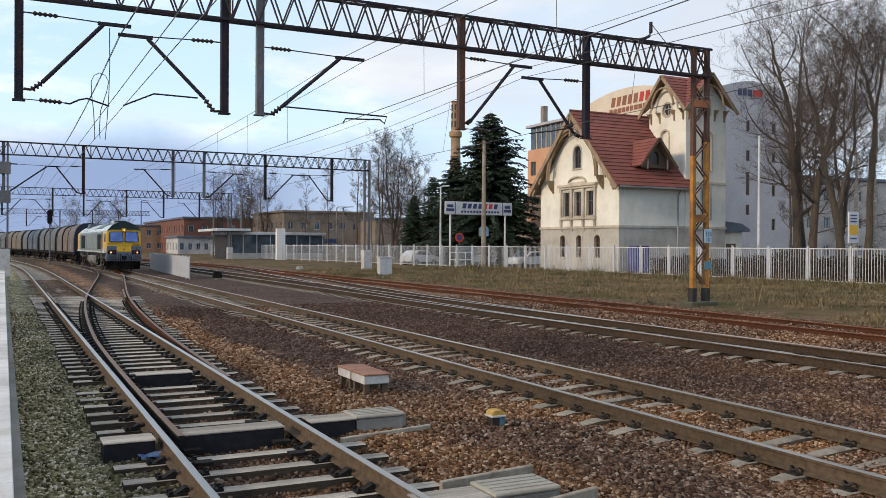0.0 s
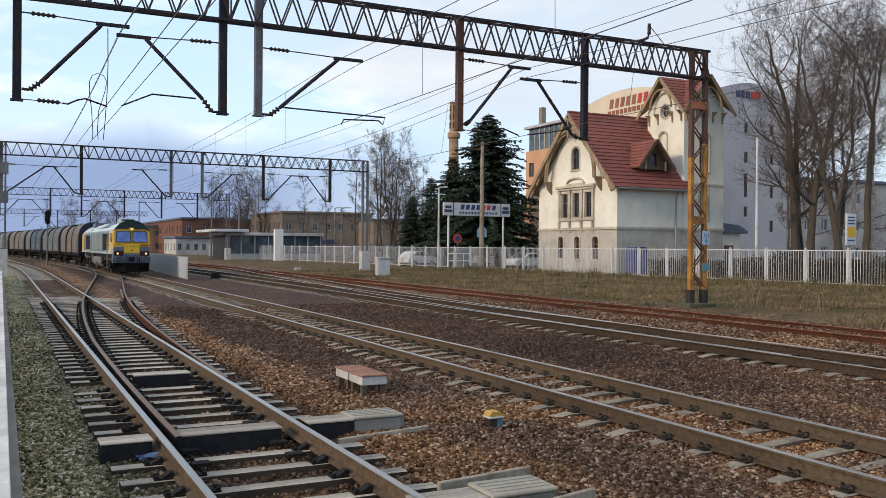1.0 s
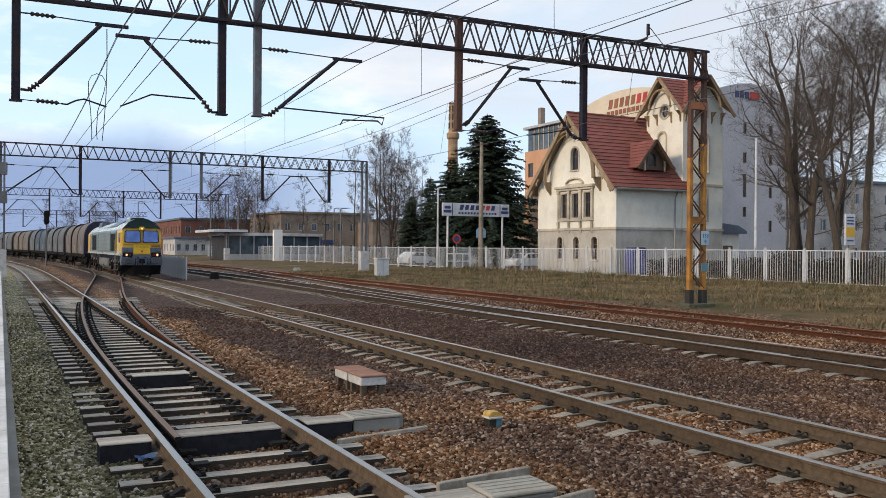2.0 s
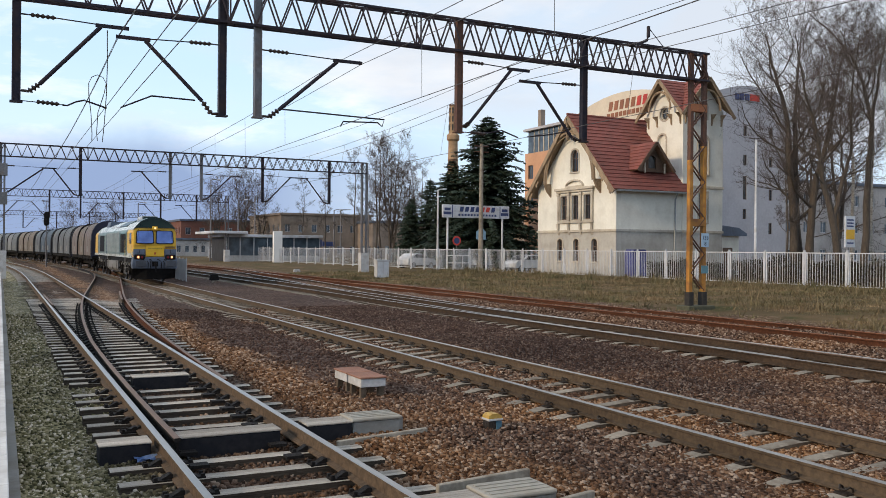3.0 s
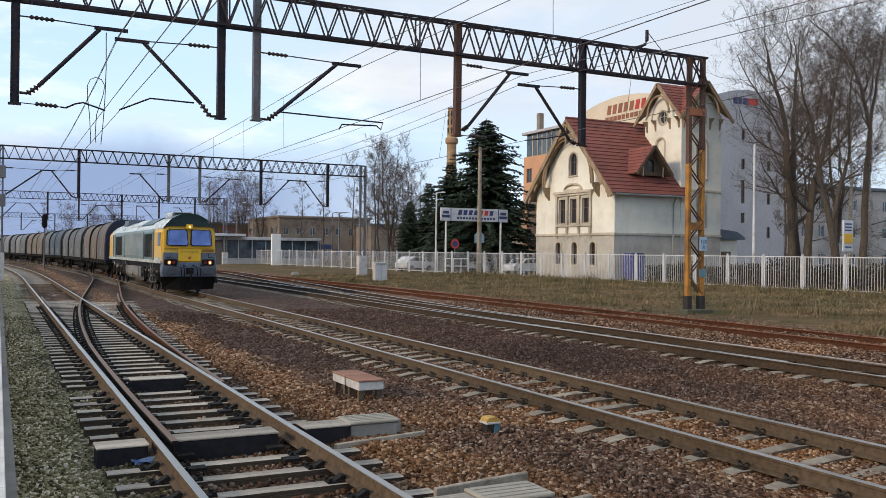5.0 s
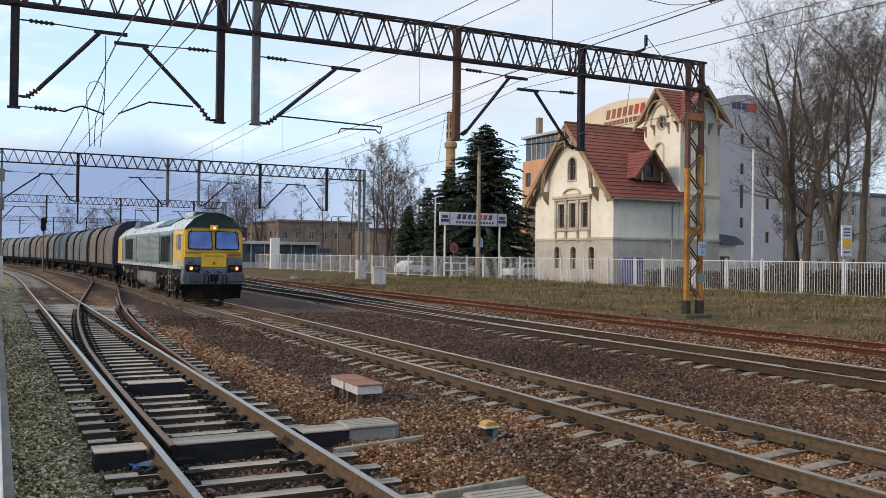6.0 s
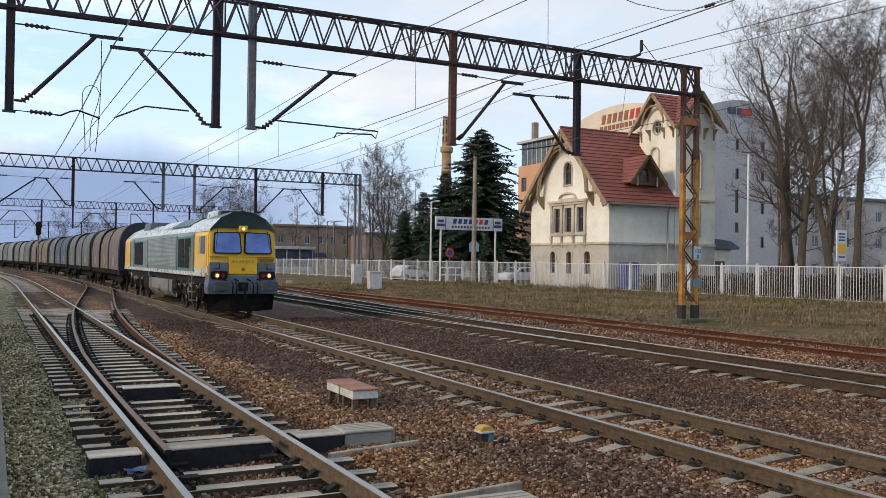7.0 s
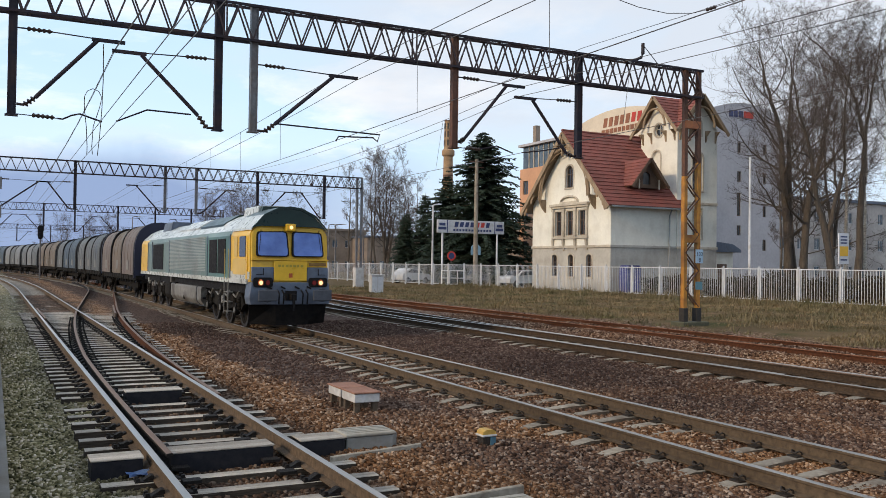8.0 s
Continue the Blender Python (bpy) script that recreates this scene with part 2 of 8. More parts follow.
M = dict(
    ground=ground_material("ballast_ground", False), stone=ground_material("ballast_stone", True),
    rail=mat("rail_side", (0.125, 0.092, 0.062), (0.065, 0.047, 0.033), 0.8, 0.0, 14, 0.2, spec=0.15),
    rail_top=mat("rail_running_face", (0.52, 0.49, 0.46), (0.36, 0.335, 0.31), 0.36, 0.85, 6, 0.03, stretch=(1, 0.1, 1)),
    # rust darkened on the rail sides: the web's shadow is in the colour
    rust_rail=mat("rusty_shaded_rail", (0.115, 0.046, 0.024), (0.05, 0.022, 0.014), 0.9, 0.0, 14, 0.25, spec=0.1),
    dull_rail=mat("dull_brown_rail", (0.145, 0.105, 0.072), (0.07, 0.05, 0.036), 0.85, 0.0, 14, 0.2, spec=0.12),
    loop_rail=mat("dark_brown_rail", (0.082, 0.056, 0.038), (0.038, 0.027, 0.02), 0.85, 0.0, 14, 0.2, spec=0.12),
    # lighter copy of the rust for the crown, against the shaded sides
    rust_crown=mat("bright_rust_crown", (0.27, 0.125, 0.07), (0.18, 0.08, 0.045), 0.85, 0.0, 12, 0.1, stretch=(1, 0.2, 1), spec=0.15),
    rust_top=mat("dull_rail_face", (0.21, 0.145, 0.11), (0.15, 0.09, 0.06), 0.6, 0.3, 10, 0.1, stretch=(1, 0.2, 1)),
    concrete=mat("weathered_concrete", (0.36, 0.325, 0.27), (0.24, 0.21, 0.17), 0.85, 0, 16, 0.3, vary=0.22, dirt=(0.12, 0.085, 0.06), dirt_amount=0.6),
    timber=mat("creosoted_timber", (0.58, 0.54, 0.48), (0.33, 0.295, 0.255), 0.8, 0, 9, 0.4, stretch=(0.6, 12, 12), vary=0.28, dirt=(0.10, 0.08, 0.062), dirt_amount=0.4),
    grease=mat("black_grease", (0.010, 0.010, 0.012), (0.022, 0.019, 0.017), 0.75, 0.0, 30, 0.2, spec=0.15),
    trough=mat("tarred_trough", (0.014, 0.015, 0.020), (0.022, 0.022, 0.026), 0.8, 0.0, 14, 0.15, spec=0.12),
    clip=mat("greasy_iron", (0.018, 0.015, 0.013), (0.04, 0.03, 0.024), 0.55, 0.2, 30, 0.2),
    # sleeper sides far darker than tops: shade of the gaps put into the colour
    timber_side=mat("shaded_timber_side", (0.06, 0.05, 0.042), (0.03, 0.025, 0.02), 0.9, 0, 9, 0.3, stretch=(0.6, 8, 8), spec=0.1),
    concrete_side=mat("grimy_shaded_concrete", (0.13, 0.10, 0.075), (0.07, 0.055, 0.042), 0.9, 0, 12, 0.3, spec=0.1),
    dark_steel=mat("dark_painted_steel", (0.018, 0.018, 0.032), (0.032, 0.026, 0.032), 0.6, 0.0, 9, 0.1, spec=0.2, dirt=(0.07, 0.034, 0.024), dirt_amount=0.5),
    grey_steel=mat("grey_painted_steel", (0.20, 0.20, 0.21), (0.12, 0.12, 0.13), 0.5, 0.3, 9, 0.1, dirt=(0.14, 0.08, 0.05), dirt_amount=0.4),
    web_steel=mat("purple_brown_steel", (0.07, 0.046, 0.05), (0.032, 0.025, 0.032), 0.6, 0.1, 9, 0.1),
    rust_steel=mat("rusted_steel", (0.15, 0.075, 0.05), (0.085, 0.045, 0.035), 0.75, 0.2, 9, 0.2),
    orange=mat("orange_primer", (0.50, 0.24, 0.035), (0.36, 0.15, 0.03), 0.6, 0.0, 7, 0.1, dirt=(0.14, 0.06, 0.03), dirt_amount=0.7),
    wire=mat("contact_wire", (0.15, 0.14, 0.135), (0.10, 0.09, 0.088), 0.5, 0.6, 5, 0.0),
    insulator=mat("glazed_insulator", (0.05, 0.03, 0.025), (0.035, 0.025, 0.02), 0.25, 0, 6, 0.02),
    white_paint=mat("white_painted_metal", (0.62, 0.64, 0.68), (0.50, 0.515, 0.55), 0.45, 0, 6, 0.05, dirt=(0.40, 0.36, 0.31), dirt_amount=0.5),
    clean_white=mat("clean_white_panel", (0.80, 0.80, 0.79), (0.74, 0.74, 0.73), 0.6, 0, 5, 0.03, big=0.1),
    platform=mat("platform_slab", (0.66, 0.655, 0.65), (0.57, 0.56, 0.55), 0.85, 0, 12, 0.2, dirt=(0.36, 0.33, 0.29), dirt_amount=0.5),
)


# ---- mesh helpers ----
def part(name, bm, material, parent=None, label="", smooth=False, at=None):
    """Link a bmesh as one mesh object, under a thing or a part."""
    me = bpy.data.meshes.new(name)
    bm.to_mesh(me)
    bm.free()
    mats = material if isinstance(material, (list, tuple)) else [material]
    for x in mats:
        me.materials.append(x)
    if smooth:
        me.polygons.foreach_set("use_smooth", [True] * len(me.polygons))
    ob = new(name, me)
    if at is not None:
        ob.matrix_basis = at
    if parent is not None:
        ob.parent = parent
    if label:
        tagged(ob, label)
    return ob


def share(name, me, parent, m):
    """Another object on the same mesh."""
    ob = new(name, me)
    ob.matrix_basis = m
    ob.parent = parent
    return ob


def thing(name, label, category, group="", kind="", at=None):
    ob = new(name)
    ob.empty_display_size = 0.2
    if at is not None:
        ob.matrix_basis = at
    return tagged(ob, label, category, group, kind)


def box(bm, x0, y0, z0, x1, y1, z1, slot=0, bevel=0.0):
    v = [bm.verts.new((x, y, z)) for z in (z0, z1) for x, y in ((x0, y0), (x1, y0), (x1, y1), (x0, y1))]
    fs = [bm.faces.new([v[i] for i in f]) for f in ((3, 2, 1, 0), (4, 5, 6, 7), (0, 1, 5, 4), (1, 2, 6, 5), (2, 3, 7, 6), (3, 0, 4, 7))]
    for f in fs:
        f.material_index = slot
    if bevel:
        es = list({e for f in fs for e in f.edges})
        bmesh.ops.bevel(bm, geom=es, offset=bevel, segments=2, affect="EDGES", profile=0.5)
    return bm


def bar(bm, p, q, w, h=None, slot=0):
    """A straight bar of rectangular section between two points."""
    p, q = Vector(p), Vector(q)
    h = h or w
    d = (q - p).normalized()
    side = d.cross(Vector((0, 0, 1)))
    side = side.normalized() if side.length > 1e-4 else Vector((1, 0, 0))
    top = side.cross(d)
    v = [bm.verts.new(c + side * (a * w / 2) + top * (b * h / 2)) for c in (p, q) for a, b in ((-1, -1), (1, -1), (1, 1), (-1, 1))]
    for f in ((3, 2, 1, 0), (4, 5, 6, 7), (0, 1, 5, 4), (1, 2, 6, 5), (2, 3, 7, 6), (3, 0, 4, 7)):
        bm.faces.new([v[i] for i in f]).material_index = slot
    return bm


def tube(bm, points, radii, n=8, slot=0, caps=True):
    """A round bar along a row of points."""
    pts = [Vector(p) for p in points]
    if isinstance(radii, (int, float)):
        radii = [radii] * len(pts)
    rings = []
    for i, (p, r) in enumerate(zip(pts, radii)):
        d = (pts[min(i + 1, len(pts) - 1)] - pts[max(i - 1, 0)]).normalized()
        a = d.cross(Vector((0, 0, 1)) if abs(d.z) < 0.95 else Vector((1, 0, 0))).normalized()
        b = d.cross(a)
        rings.append([bm.verts.new(p + (a * math.cos(k * math.tau / n) + b * math.sin(k * math.tau / n)) * r) for k in range(n)])
    for u, w in zip(rings, rings[1:]):
        for k in range(n):
            bm.faces.new((u[k], u[(k + 1) % n], w[(k + 1) % n], w[k])).material_index = slot
    if caps:
        bm.faces.new(rings[0][::-1]).material_index = slot
        bm.faces.new(rings[-1]).material_index = slot
    return bm


def prism(bm, outline, axis, a, b, slot=0):
    """A closed outline of two coordinates, run from a to b along axis (0: x, 1: y, 2: z)."""
    def at(u, v, w):
        return ((w, u, v), (u, w, v), (u, v, w))[axis]
    lo = [bm.verts.new(at(u, v, a)) for u, v in outline]
    hi = [bm.verts.new(at(u, v, b)) for u, v in outline]
    k = len(outline)
    fs = [bm.faces.new(lo[::-1]), bm.faces.new(hi)]
    fs += [bm.faces.new((lo[i], lo[(i + 1) % k], hi[(i + 1) % k], hi[i])) for i in range(k)]
    for f in fs:
        f.material_index = slot
    bmesh.ops.recalc_face_normals(bm, faces=fs)
    return bm


def fresh():
    return bmesh.new()


# ---- line of the railway ----
XA, XB, XC, XD = 2.269, 7.683, 14.10, 18.05      # track centres
ZD = 0.08                                         # the rusty siding lies a little higher


def bend(y):
    return -max(0.0, y - 62.0) ** 2 / 1400.0


def on(x, y, z=0.0):
    return Vector((x + bend(y), y, z))


def height(x, y):
    """Level of ballast and earth across the line."""
    pts = ((-40, -0.27), (0.85, -0.26), (1.15, -0.245), (3.3, -0.245), (3.75, -0.20), (5.4, -0.20), (6.2, -0.225), (10.5, -0.225), (12.0, -0.225), (15.2, -0.225), (16.6, -0.06), (19.5, -0.05), (21.5, 0.04), (24, 0.10), (200, 0.10))
    for (a, za), (b, zb) in zip(pts, pts[1:]):
        if x <= b:
            f = max(0.0, (x - a) / (b - a))
            return za + (zb - za) * f * f * (3 - 2 * f)
    return pts[-1][1]


def build_ground():
    bm = fresh()
    xs = [-900, -300, -90, -30, -10, -3, 0] + [0.4 * i for i in range(1, 76)] + [31, 33, 36, 40, 50, 70, 120, 300, 900, 2500]
    ys = [-200, -50, -10, 0, 3] + [4 + 0.4 * i for i in range(90)] + [41, 43, 46, 50, 56, 64, 75, 90, 120, 170, 250, 400, 800, 2500]
    grid = []
    for y in ys:
        row = []
        for x in xs:
            z = height(x, y)
            if 0 < x < 30 and 3 < y < 60:
                z += 0.045 * (noise.noise((x * 0.55, y * 0.55, 0)) + 0.5 * noise.noise((x * 1.7, y * 1.7, 3)))
            row.append(bm.verts.new((x + (bend(y) if 0 < x < 30 else 0), y, z)))
        grid.append(row)
    for a, b in zip(grid, grid[1:]):
        for i in range(len(xs) - 1):
            bm.faces.new((a[i], a[i + 1], b[i + 1], b[i]))
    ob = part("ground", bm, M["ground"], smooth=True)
    tagged(ob, "brown ballast and turf ground between and beside the tracks", "ground", kind="structure")


build_ground()

RAIL = [(-0.07, -0.17), (0.07, -0.17), (0.07, -0.155), (0.012, -0.135), (0.010, -0.045), (0.036, -0.034), (0.036, -0.008), (0.028, 0.0),
        (-0.028, 0.0), (-0.036, -0.008), (-0.036, -0.034), (-0.010, -0.045), (-0.012, -0.135), (-0.07, -0.155)]


def rail(points, parent, side, top, label=""):
    """A flat-bottomed rail swept along points; the running face is a second material."""
    bm = fresh()
    rings = []
    for i, p in enumerate(points):
        d = points[min(i + 1, len(points) - 1)] - points[max(i - 1, 0)]
        d = Vector((d.x, d.y, 0)).normalized()
        nrm = Vector((d.y, -d.x, 0))
        rings.append([bm.verts.new(p + nrm * u + Vector((0, 0, w))) for u, w in RAIL])
    k = len(RAIL)
    for a, b in zip(rings, rings[1:]):
        for i in range(k):
            f = bm.faces.new((a[i], a[(i + 1) % k], b[(i + 1) % k], b[i]))
            f.material_index = 1 if i in (6, 7, 8) else 0
    bm.faces.new(rings[0])
    bm.faces.new(rings[-1][::-1])
    bmesh.ops.recalc_face_normals(bm, faces=bm.faces)
    return part("rail", bm, [side, top], parent, label)


def steps(a, b, n):
    return [a + (b - a) * i / n for i in range(n + 1)]


def sleeper_mesh(length, width, depth, crown=0.0):
    bm = fresh()
    h = length / 2
    w = width / 2
    rim = [(-w, -depth), (w, -depth), (w - 0.02, -0.01), (w - 0.035, 0), (-w + 0.035, 0), (-w + 0.02, -0.01)]
    stations = [(-h, crown), (-0.98, 0), (-0.52, 0), (0, crown * 0.8), (0.52, 0), (0.98, 0), (h, crown)] if crown else [(-h, 0), (h, 0)]
    rings = [[bm.verts.new((x, u, v - (drop if v > -0.05 else 0))) for u, v in rim] for x, drop in stations]
    for a, b in zip(rings, rings[1:]):
        for i in range(6):
            bm.faces.new((a[i], a[(i + 1) % 6], b[(i + 1) % 6], b[i]))
    bm.faces.new(rings[0])
    bm.faces.new(rings[-1][::-1])
    bmesh.ops.recalc_face_normals(bm, faces=bm.faces)
    # tops take the pale material, all other faces the one with painted shade
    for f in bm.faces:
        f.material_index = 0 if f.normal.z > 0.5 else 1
    me = bpy.data.meshes.new("sleeper")
    bm.to_mesh(me)
    bm.free()
    return me


def clip_mesh():
    """A sprung steel rail clip: a looped bar on a foot plate."""
    bm = fresh()
    box(bm, -0.06, -0.07, -0.012, 0.06, 0.07, 0.012)
    tube(bm, [(-0.05, -0.05, 0.01), (-0.035, -0.055, 0.05), (0.0, -0.05, 0.065), (0.03, -0.03, 0.04), (0.03, 0.03, 0.04), (0.0, 0.05, 0.065), (-0.035, 0.055, 0.05), (-0.05, 0.05, 0.01)], 0.011, 6)
    me = bpy.data.meshes.new("rail_clip")
    bm.to_mesh(me)
    bm.free()
    return me


G = 0.7535
CLIP = clip_mesh()
CLIP.materials.append(M["clip"])


def track(name, label, x, y0, y1, z, side, top, mat_sleeper, gap=0.602, first=None, near=60.0, clips=26.0, length=2.5, x_of=None):
    """One plain track: two rails, its sleepers and, close by, its clips."""
    t = thing(name, label, "railway track", kind="structure")
    x_of = x_of or (lambda y: x)
    ys = steps(y0, min(y1, 60), 12) + (steps(62, y1, 24) if y1 > 62 else [])
    for s in (-1, 1):
        rail([on(x_of(y) + s * G, y, z) for y in ys], t, side, top)
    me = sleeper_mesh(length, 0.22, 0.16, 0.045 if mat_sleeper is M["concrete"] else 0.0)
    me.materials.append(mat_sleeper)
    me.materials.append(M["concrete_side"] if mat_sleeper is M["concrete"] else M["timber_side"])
    y = first if first is not None else y0
    bm = fresh()
    i = 0
    while y < y1 - 0.3 and y < 260:
        if y < near:
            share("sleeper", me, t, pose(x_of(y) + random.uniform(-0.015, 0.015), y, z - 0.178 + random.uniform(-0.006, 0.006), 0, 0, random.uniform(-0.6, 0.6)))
            if y < clips:
                for s in (-1, 1):
                    for k in (-1, 1):
                        share("rail_clip", CLIP, t, pose(x_of(y) + s * G + k * 0.105, y, z - 0.168, 0, 0, 180 if k < 0 else 0))
        elif i % (1 if y < 110 else 2) == 0:
            p = on(x_of(y), y, z - 0.19)
            box(bm, p.x - length / 2, p.y - 0.12, p.z - 0.1, p.x + length / 2, p.y + 0.12, p.z)
        y += gap
        i += 1
    if bm.verts:
        tagged(part("far_sleepers", bm, mat_sleeper, t), kind="stuff")
    else:
        bm.free()
    return t


track_b = track("track_main", "main line track on weathered concrete sleepers with shiny rails", XB, -12, 330, 0, M["rail"], M["rail_top"], M["concrete"], first=5.47 - 0.602 * 4)


# ---- turnout and the other tracks ----
def diverge(y):
    """Sideways way of the crossover that leads from the platform track to the main line."""
    s = y - 8.0
    if s < 0:
        return 0.0
    if s < 33:
        return s * s / 600
    if s < 49.2:
        return 1.815 + 0.11 * (s - 33)
    e = min(s - 49.2, 33)
    return 3.597 + 0.11 * e - e * e / 600


def chair_mesh():
    """A greasy cast rail chair: base plate, two jaws, wedge and bolt heads."""
    bm = fresh()
    box(bm, -0.24, -0.07, -0.012, 0.24, 0.07, 0.012)
    for s in (-1, 1):
        prism(bm, [(s * 0.06, 0.012), (s * 0.17, 0.012), (s * 0.14, 0.03), (s * 0.09, 0.06), (s * 0.06, 0.055)], 1, -0.05, 0.05)
        for k in (-1, 1):
            box(bm, s * 0.215 - 0.018, k * 0.05 - 0.018, 0.012, s * 0.215 + 0.018, k * 0.05 + 0.018, 0.038)
    me = bpy.data.meshes.new("rail_chair")
    bm.to_mesh(me)
    bm.free()
    me.materials.append(M["grease"])
    return me


CHAIR = chair_mesh()


def build_turnout():
    t = thing("track_turnout", "platform track with a turnout on long timber sleepers", "railway track", kind="structure")
    ys = steps(-12, 60, 18) + steps(63, 330, 26)
    for s in (-1, 1):
        rail([on(XA + s * G, y) for y in ys], t, M["dull_rail"], M["rail_top"])
    rail([on(XA - G + 0.17 * max(0, 1 - (y - 9.0) / 11) + diverge(y), y, -0.004) for y in steps(9.5, 88, 60)], t, M["grease"], M["rust_top"], "curved switch rail with a dark greasy web")
    rail([on(XA + G + 0.02 + diverge(y), y, -0.003) for y in steps(13.5, 88, 40)], t, M["rust_rail"], M["rust_top"])
    for x_of, a, b in ((lambda y: XA - G + 0.105, 32.5, 39.5), (lambda y: XA + G + diverge(y) - 0.11, 35, 41.5)):
        o = rail([on(x_of(y), y, 0.01) for y in steps(a, b, 6)], t, M["rail"], M["rust_top"], "short check rail")
        o.name = "check_rail"
    y, k = 4.3, 0
    bm = fresh()
    meshes = {}
    while y < 210:
        left = XA - 1.29
        right = XA + 1.29
        if 8 < y < 62:
            right = min(XA + G + diverge(y) + 0.52, XB - 1.35)
        if not any(abs(y - c) < 0.32 for c in (6.15, 9.75, 14.5)):
            length = round((right - left) * 5) / 5
            if y < 60:
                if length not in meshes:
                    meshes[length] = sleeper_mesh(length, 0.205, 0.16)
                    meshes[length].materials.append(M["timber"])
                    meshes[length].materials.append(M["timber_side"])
                sunk = 0.09 * min(1.0, max(0.0, (y - 36.5) / 6.0))
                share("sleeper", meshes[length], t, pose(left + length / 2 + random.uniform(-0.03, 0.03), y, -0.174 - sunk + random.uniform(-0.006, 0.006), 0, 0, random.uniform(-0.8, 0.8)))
                rails_here = [XA - G, XA + G]
                if y > 10:
                    rails_here.append(XA - G + 0.05 + diverge(y))
                if y > 20:
                    rails_here.append(XA + G + diverge(y))
                if y < 36:
                    for x in rails_here:
                        share("rail_chair", CHAIR, t, pose(x, y, -0.170, 0, 0, random.uniform(-2, 2)))
            else:
                p = on(XA, y, -0.235)
                box(bm, p.x - 1.27, y - 0.12, p.z - 0.1, p.x + 1.27, y + 0.12, p.z)
        y += 0.6
        k += 1
    tagged(part("far_sleepers", bm, M["timber"], t), kind="stuff")
    # slide chairs under the switch blades
    for i in range(12):
        bm = fresh()
        y = 8.9 + i * 0.6
        for s in (-1, 1):
            box(bm, XA + s * G - s * 0.27 - 0.09, y - 0.07, -0.18, XA + s * G - s * 0.27 + 0.09, y + 0.07, -0.15)
        part("slide_chair", bm, M["grease"], t)
    return t


build_turnout()


def hollow_sleeper(x0, x1, y, top, w=0.34, name="drive_trough"):
    """A steel trough across the track that hides the switch rods: dark sides, pale worn lid."""
    t = thing(name, "dark steel rod trough with a worn grey lid between the rails", "rod trough", "rod troughs of the turnout", at=pose((x0 + x1) / 2, y, 0))
    h = (x1 - x0) / 2
    bm = fresh()
    box(bm, -h, -w / 2, -0.32, h, w / 2, top - 0.012, bevel=0.012)
    part("trough", bm, M["trough"], t)
    bm = fresh()
    box(bm, -h - 0.01, -w / 2 - 0.008, top - 0.01, h + 0.01, w / 2 + 0.008, top + 0.008, bevel=0.006)
    part("lid", bm, M["timber"], t, "pale worn lid")
    return t


hollow_sleeper(1.68, 2.82, 9.78, -0.03)
hollow_sleeper(0.92, 1.42, 9.70, -0.03)
hollow_sleeper(1.86, 2.70, 14.5, -0.03)
hollow_sleeper(3.15, 3.68, 9.82, -0.02, 0.36)
hollow_sleeper(2.95, 3.52, 6.34, -0.02, 0.36)


def point_machine(x, y):
    t = thing("point_machine", "grey concrete-coloured point machine cover beside the turnout", "point machine", "point machines", at=pose(x, y, 0))
    bm = fresh()
    box(bm, -0.3, -0.2, -0.30, 0.3, 0.2, -0.03, bevel=0.02)
    part("case", bm, M["grey_case"], t)
    bm = fresh()
    box(bm, -0.32, -0.22, -0.028, 0.32, 0.22, 0.012, bevel=0.016)
    part("lid", bm, M["grey_lid"], t)
    for i in range(4):
        bm = fresh()
        box(bm, -0.28, -0.155 + i * 0.09, 0.012, 0.28, -0.115 + i * 0.09, 0.019)
        part("tread_strip", bm, M["grey_lid"], t)
    bm = fresh()
    box(bm, 0.31, -0.13, -0.2, 0.37, 0.13, -0.02, bevel=0.01)
    part("end_cap", bm, M["grey_case"], t)
    return t


M["grey_case"] = mat("grey_cast_case", (0.26, 0.26, 0.25), (0.20, 0.20, 0.19), 0.7, 0.1, 12, 0.15, dirt=(0.14, 0.11, 0.08), dirt_amount=0.5)
M["grey_lid"] = mat("worn_grey_lid", (0.40, 0.38, 0.33), (0.30, 0.285, 0.25), 0.7, 0.1, 10, 0.15, dirt=(0.2, 0.16, 0.11), dirt_amount=0.4)
point_machine(4.0, 9.86)
point_machine(3.86, 6.36)


def edge_board(p, q, top, low, thick=0.05):
    """A concrete board set on edge that keeps the ballast off the point machine."""
    t = thing("edge_board", "weathered concrete board on edge holding back ballast", "ballast board", "ballast boards")
    bm = fresh()
    d = Vector((q[0] - p[0], q[1] - p[1], 0)).normalized()
    bar(bm, (p[0], p[1], (top + low) / 2), (q[0], q[1], (top + low) / 2), thick, top - low)
    bmesh.ops.bevel(bm, geom=list(bm.edges), offset=0.008, segments=1, affect="EDGES")
    part("board", bm, M["concrete"], t)


edge_board((3.37, 9.28), (4.60, 9.55), -0.14, -0.40)
edge_board((3.34, 6.72), (4.36, 6.88), 0.0, -0.40)
edge_board((3.75, 5.85), (4.45, 6.02), 0.0, -0.36)


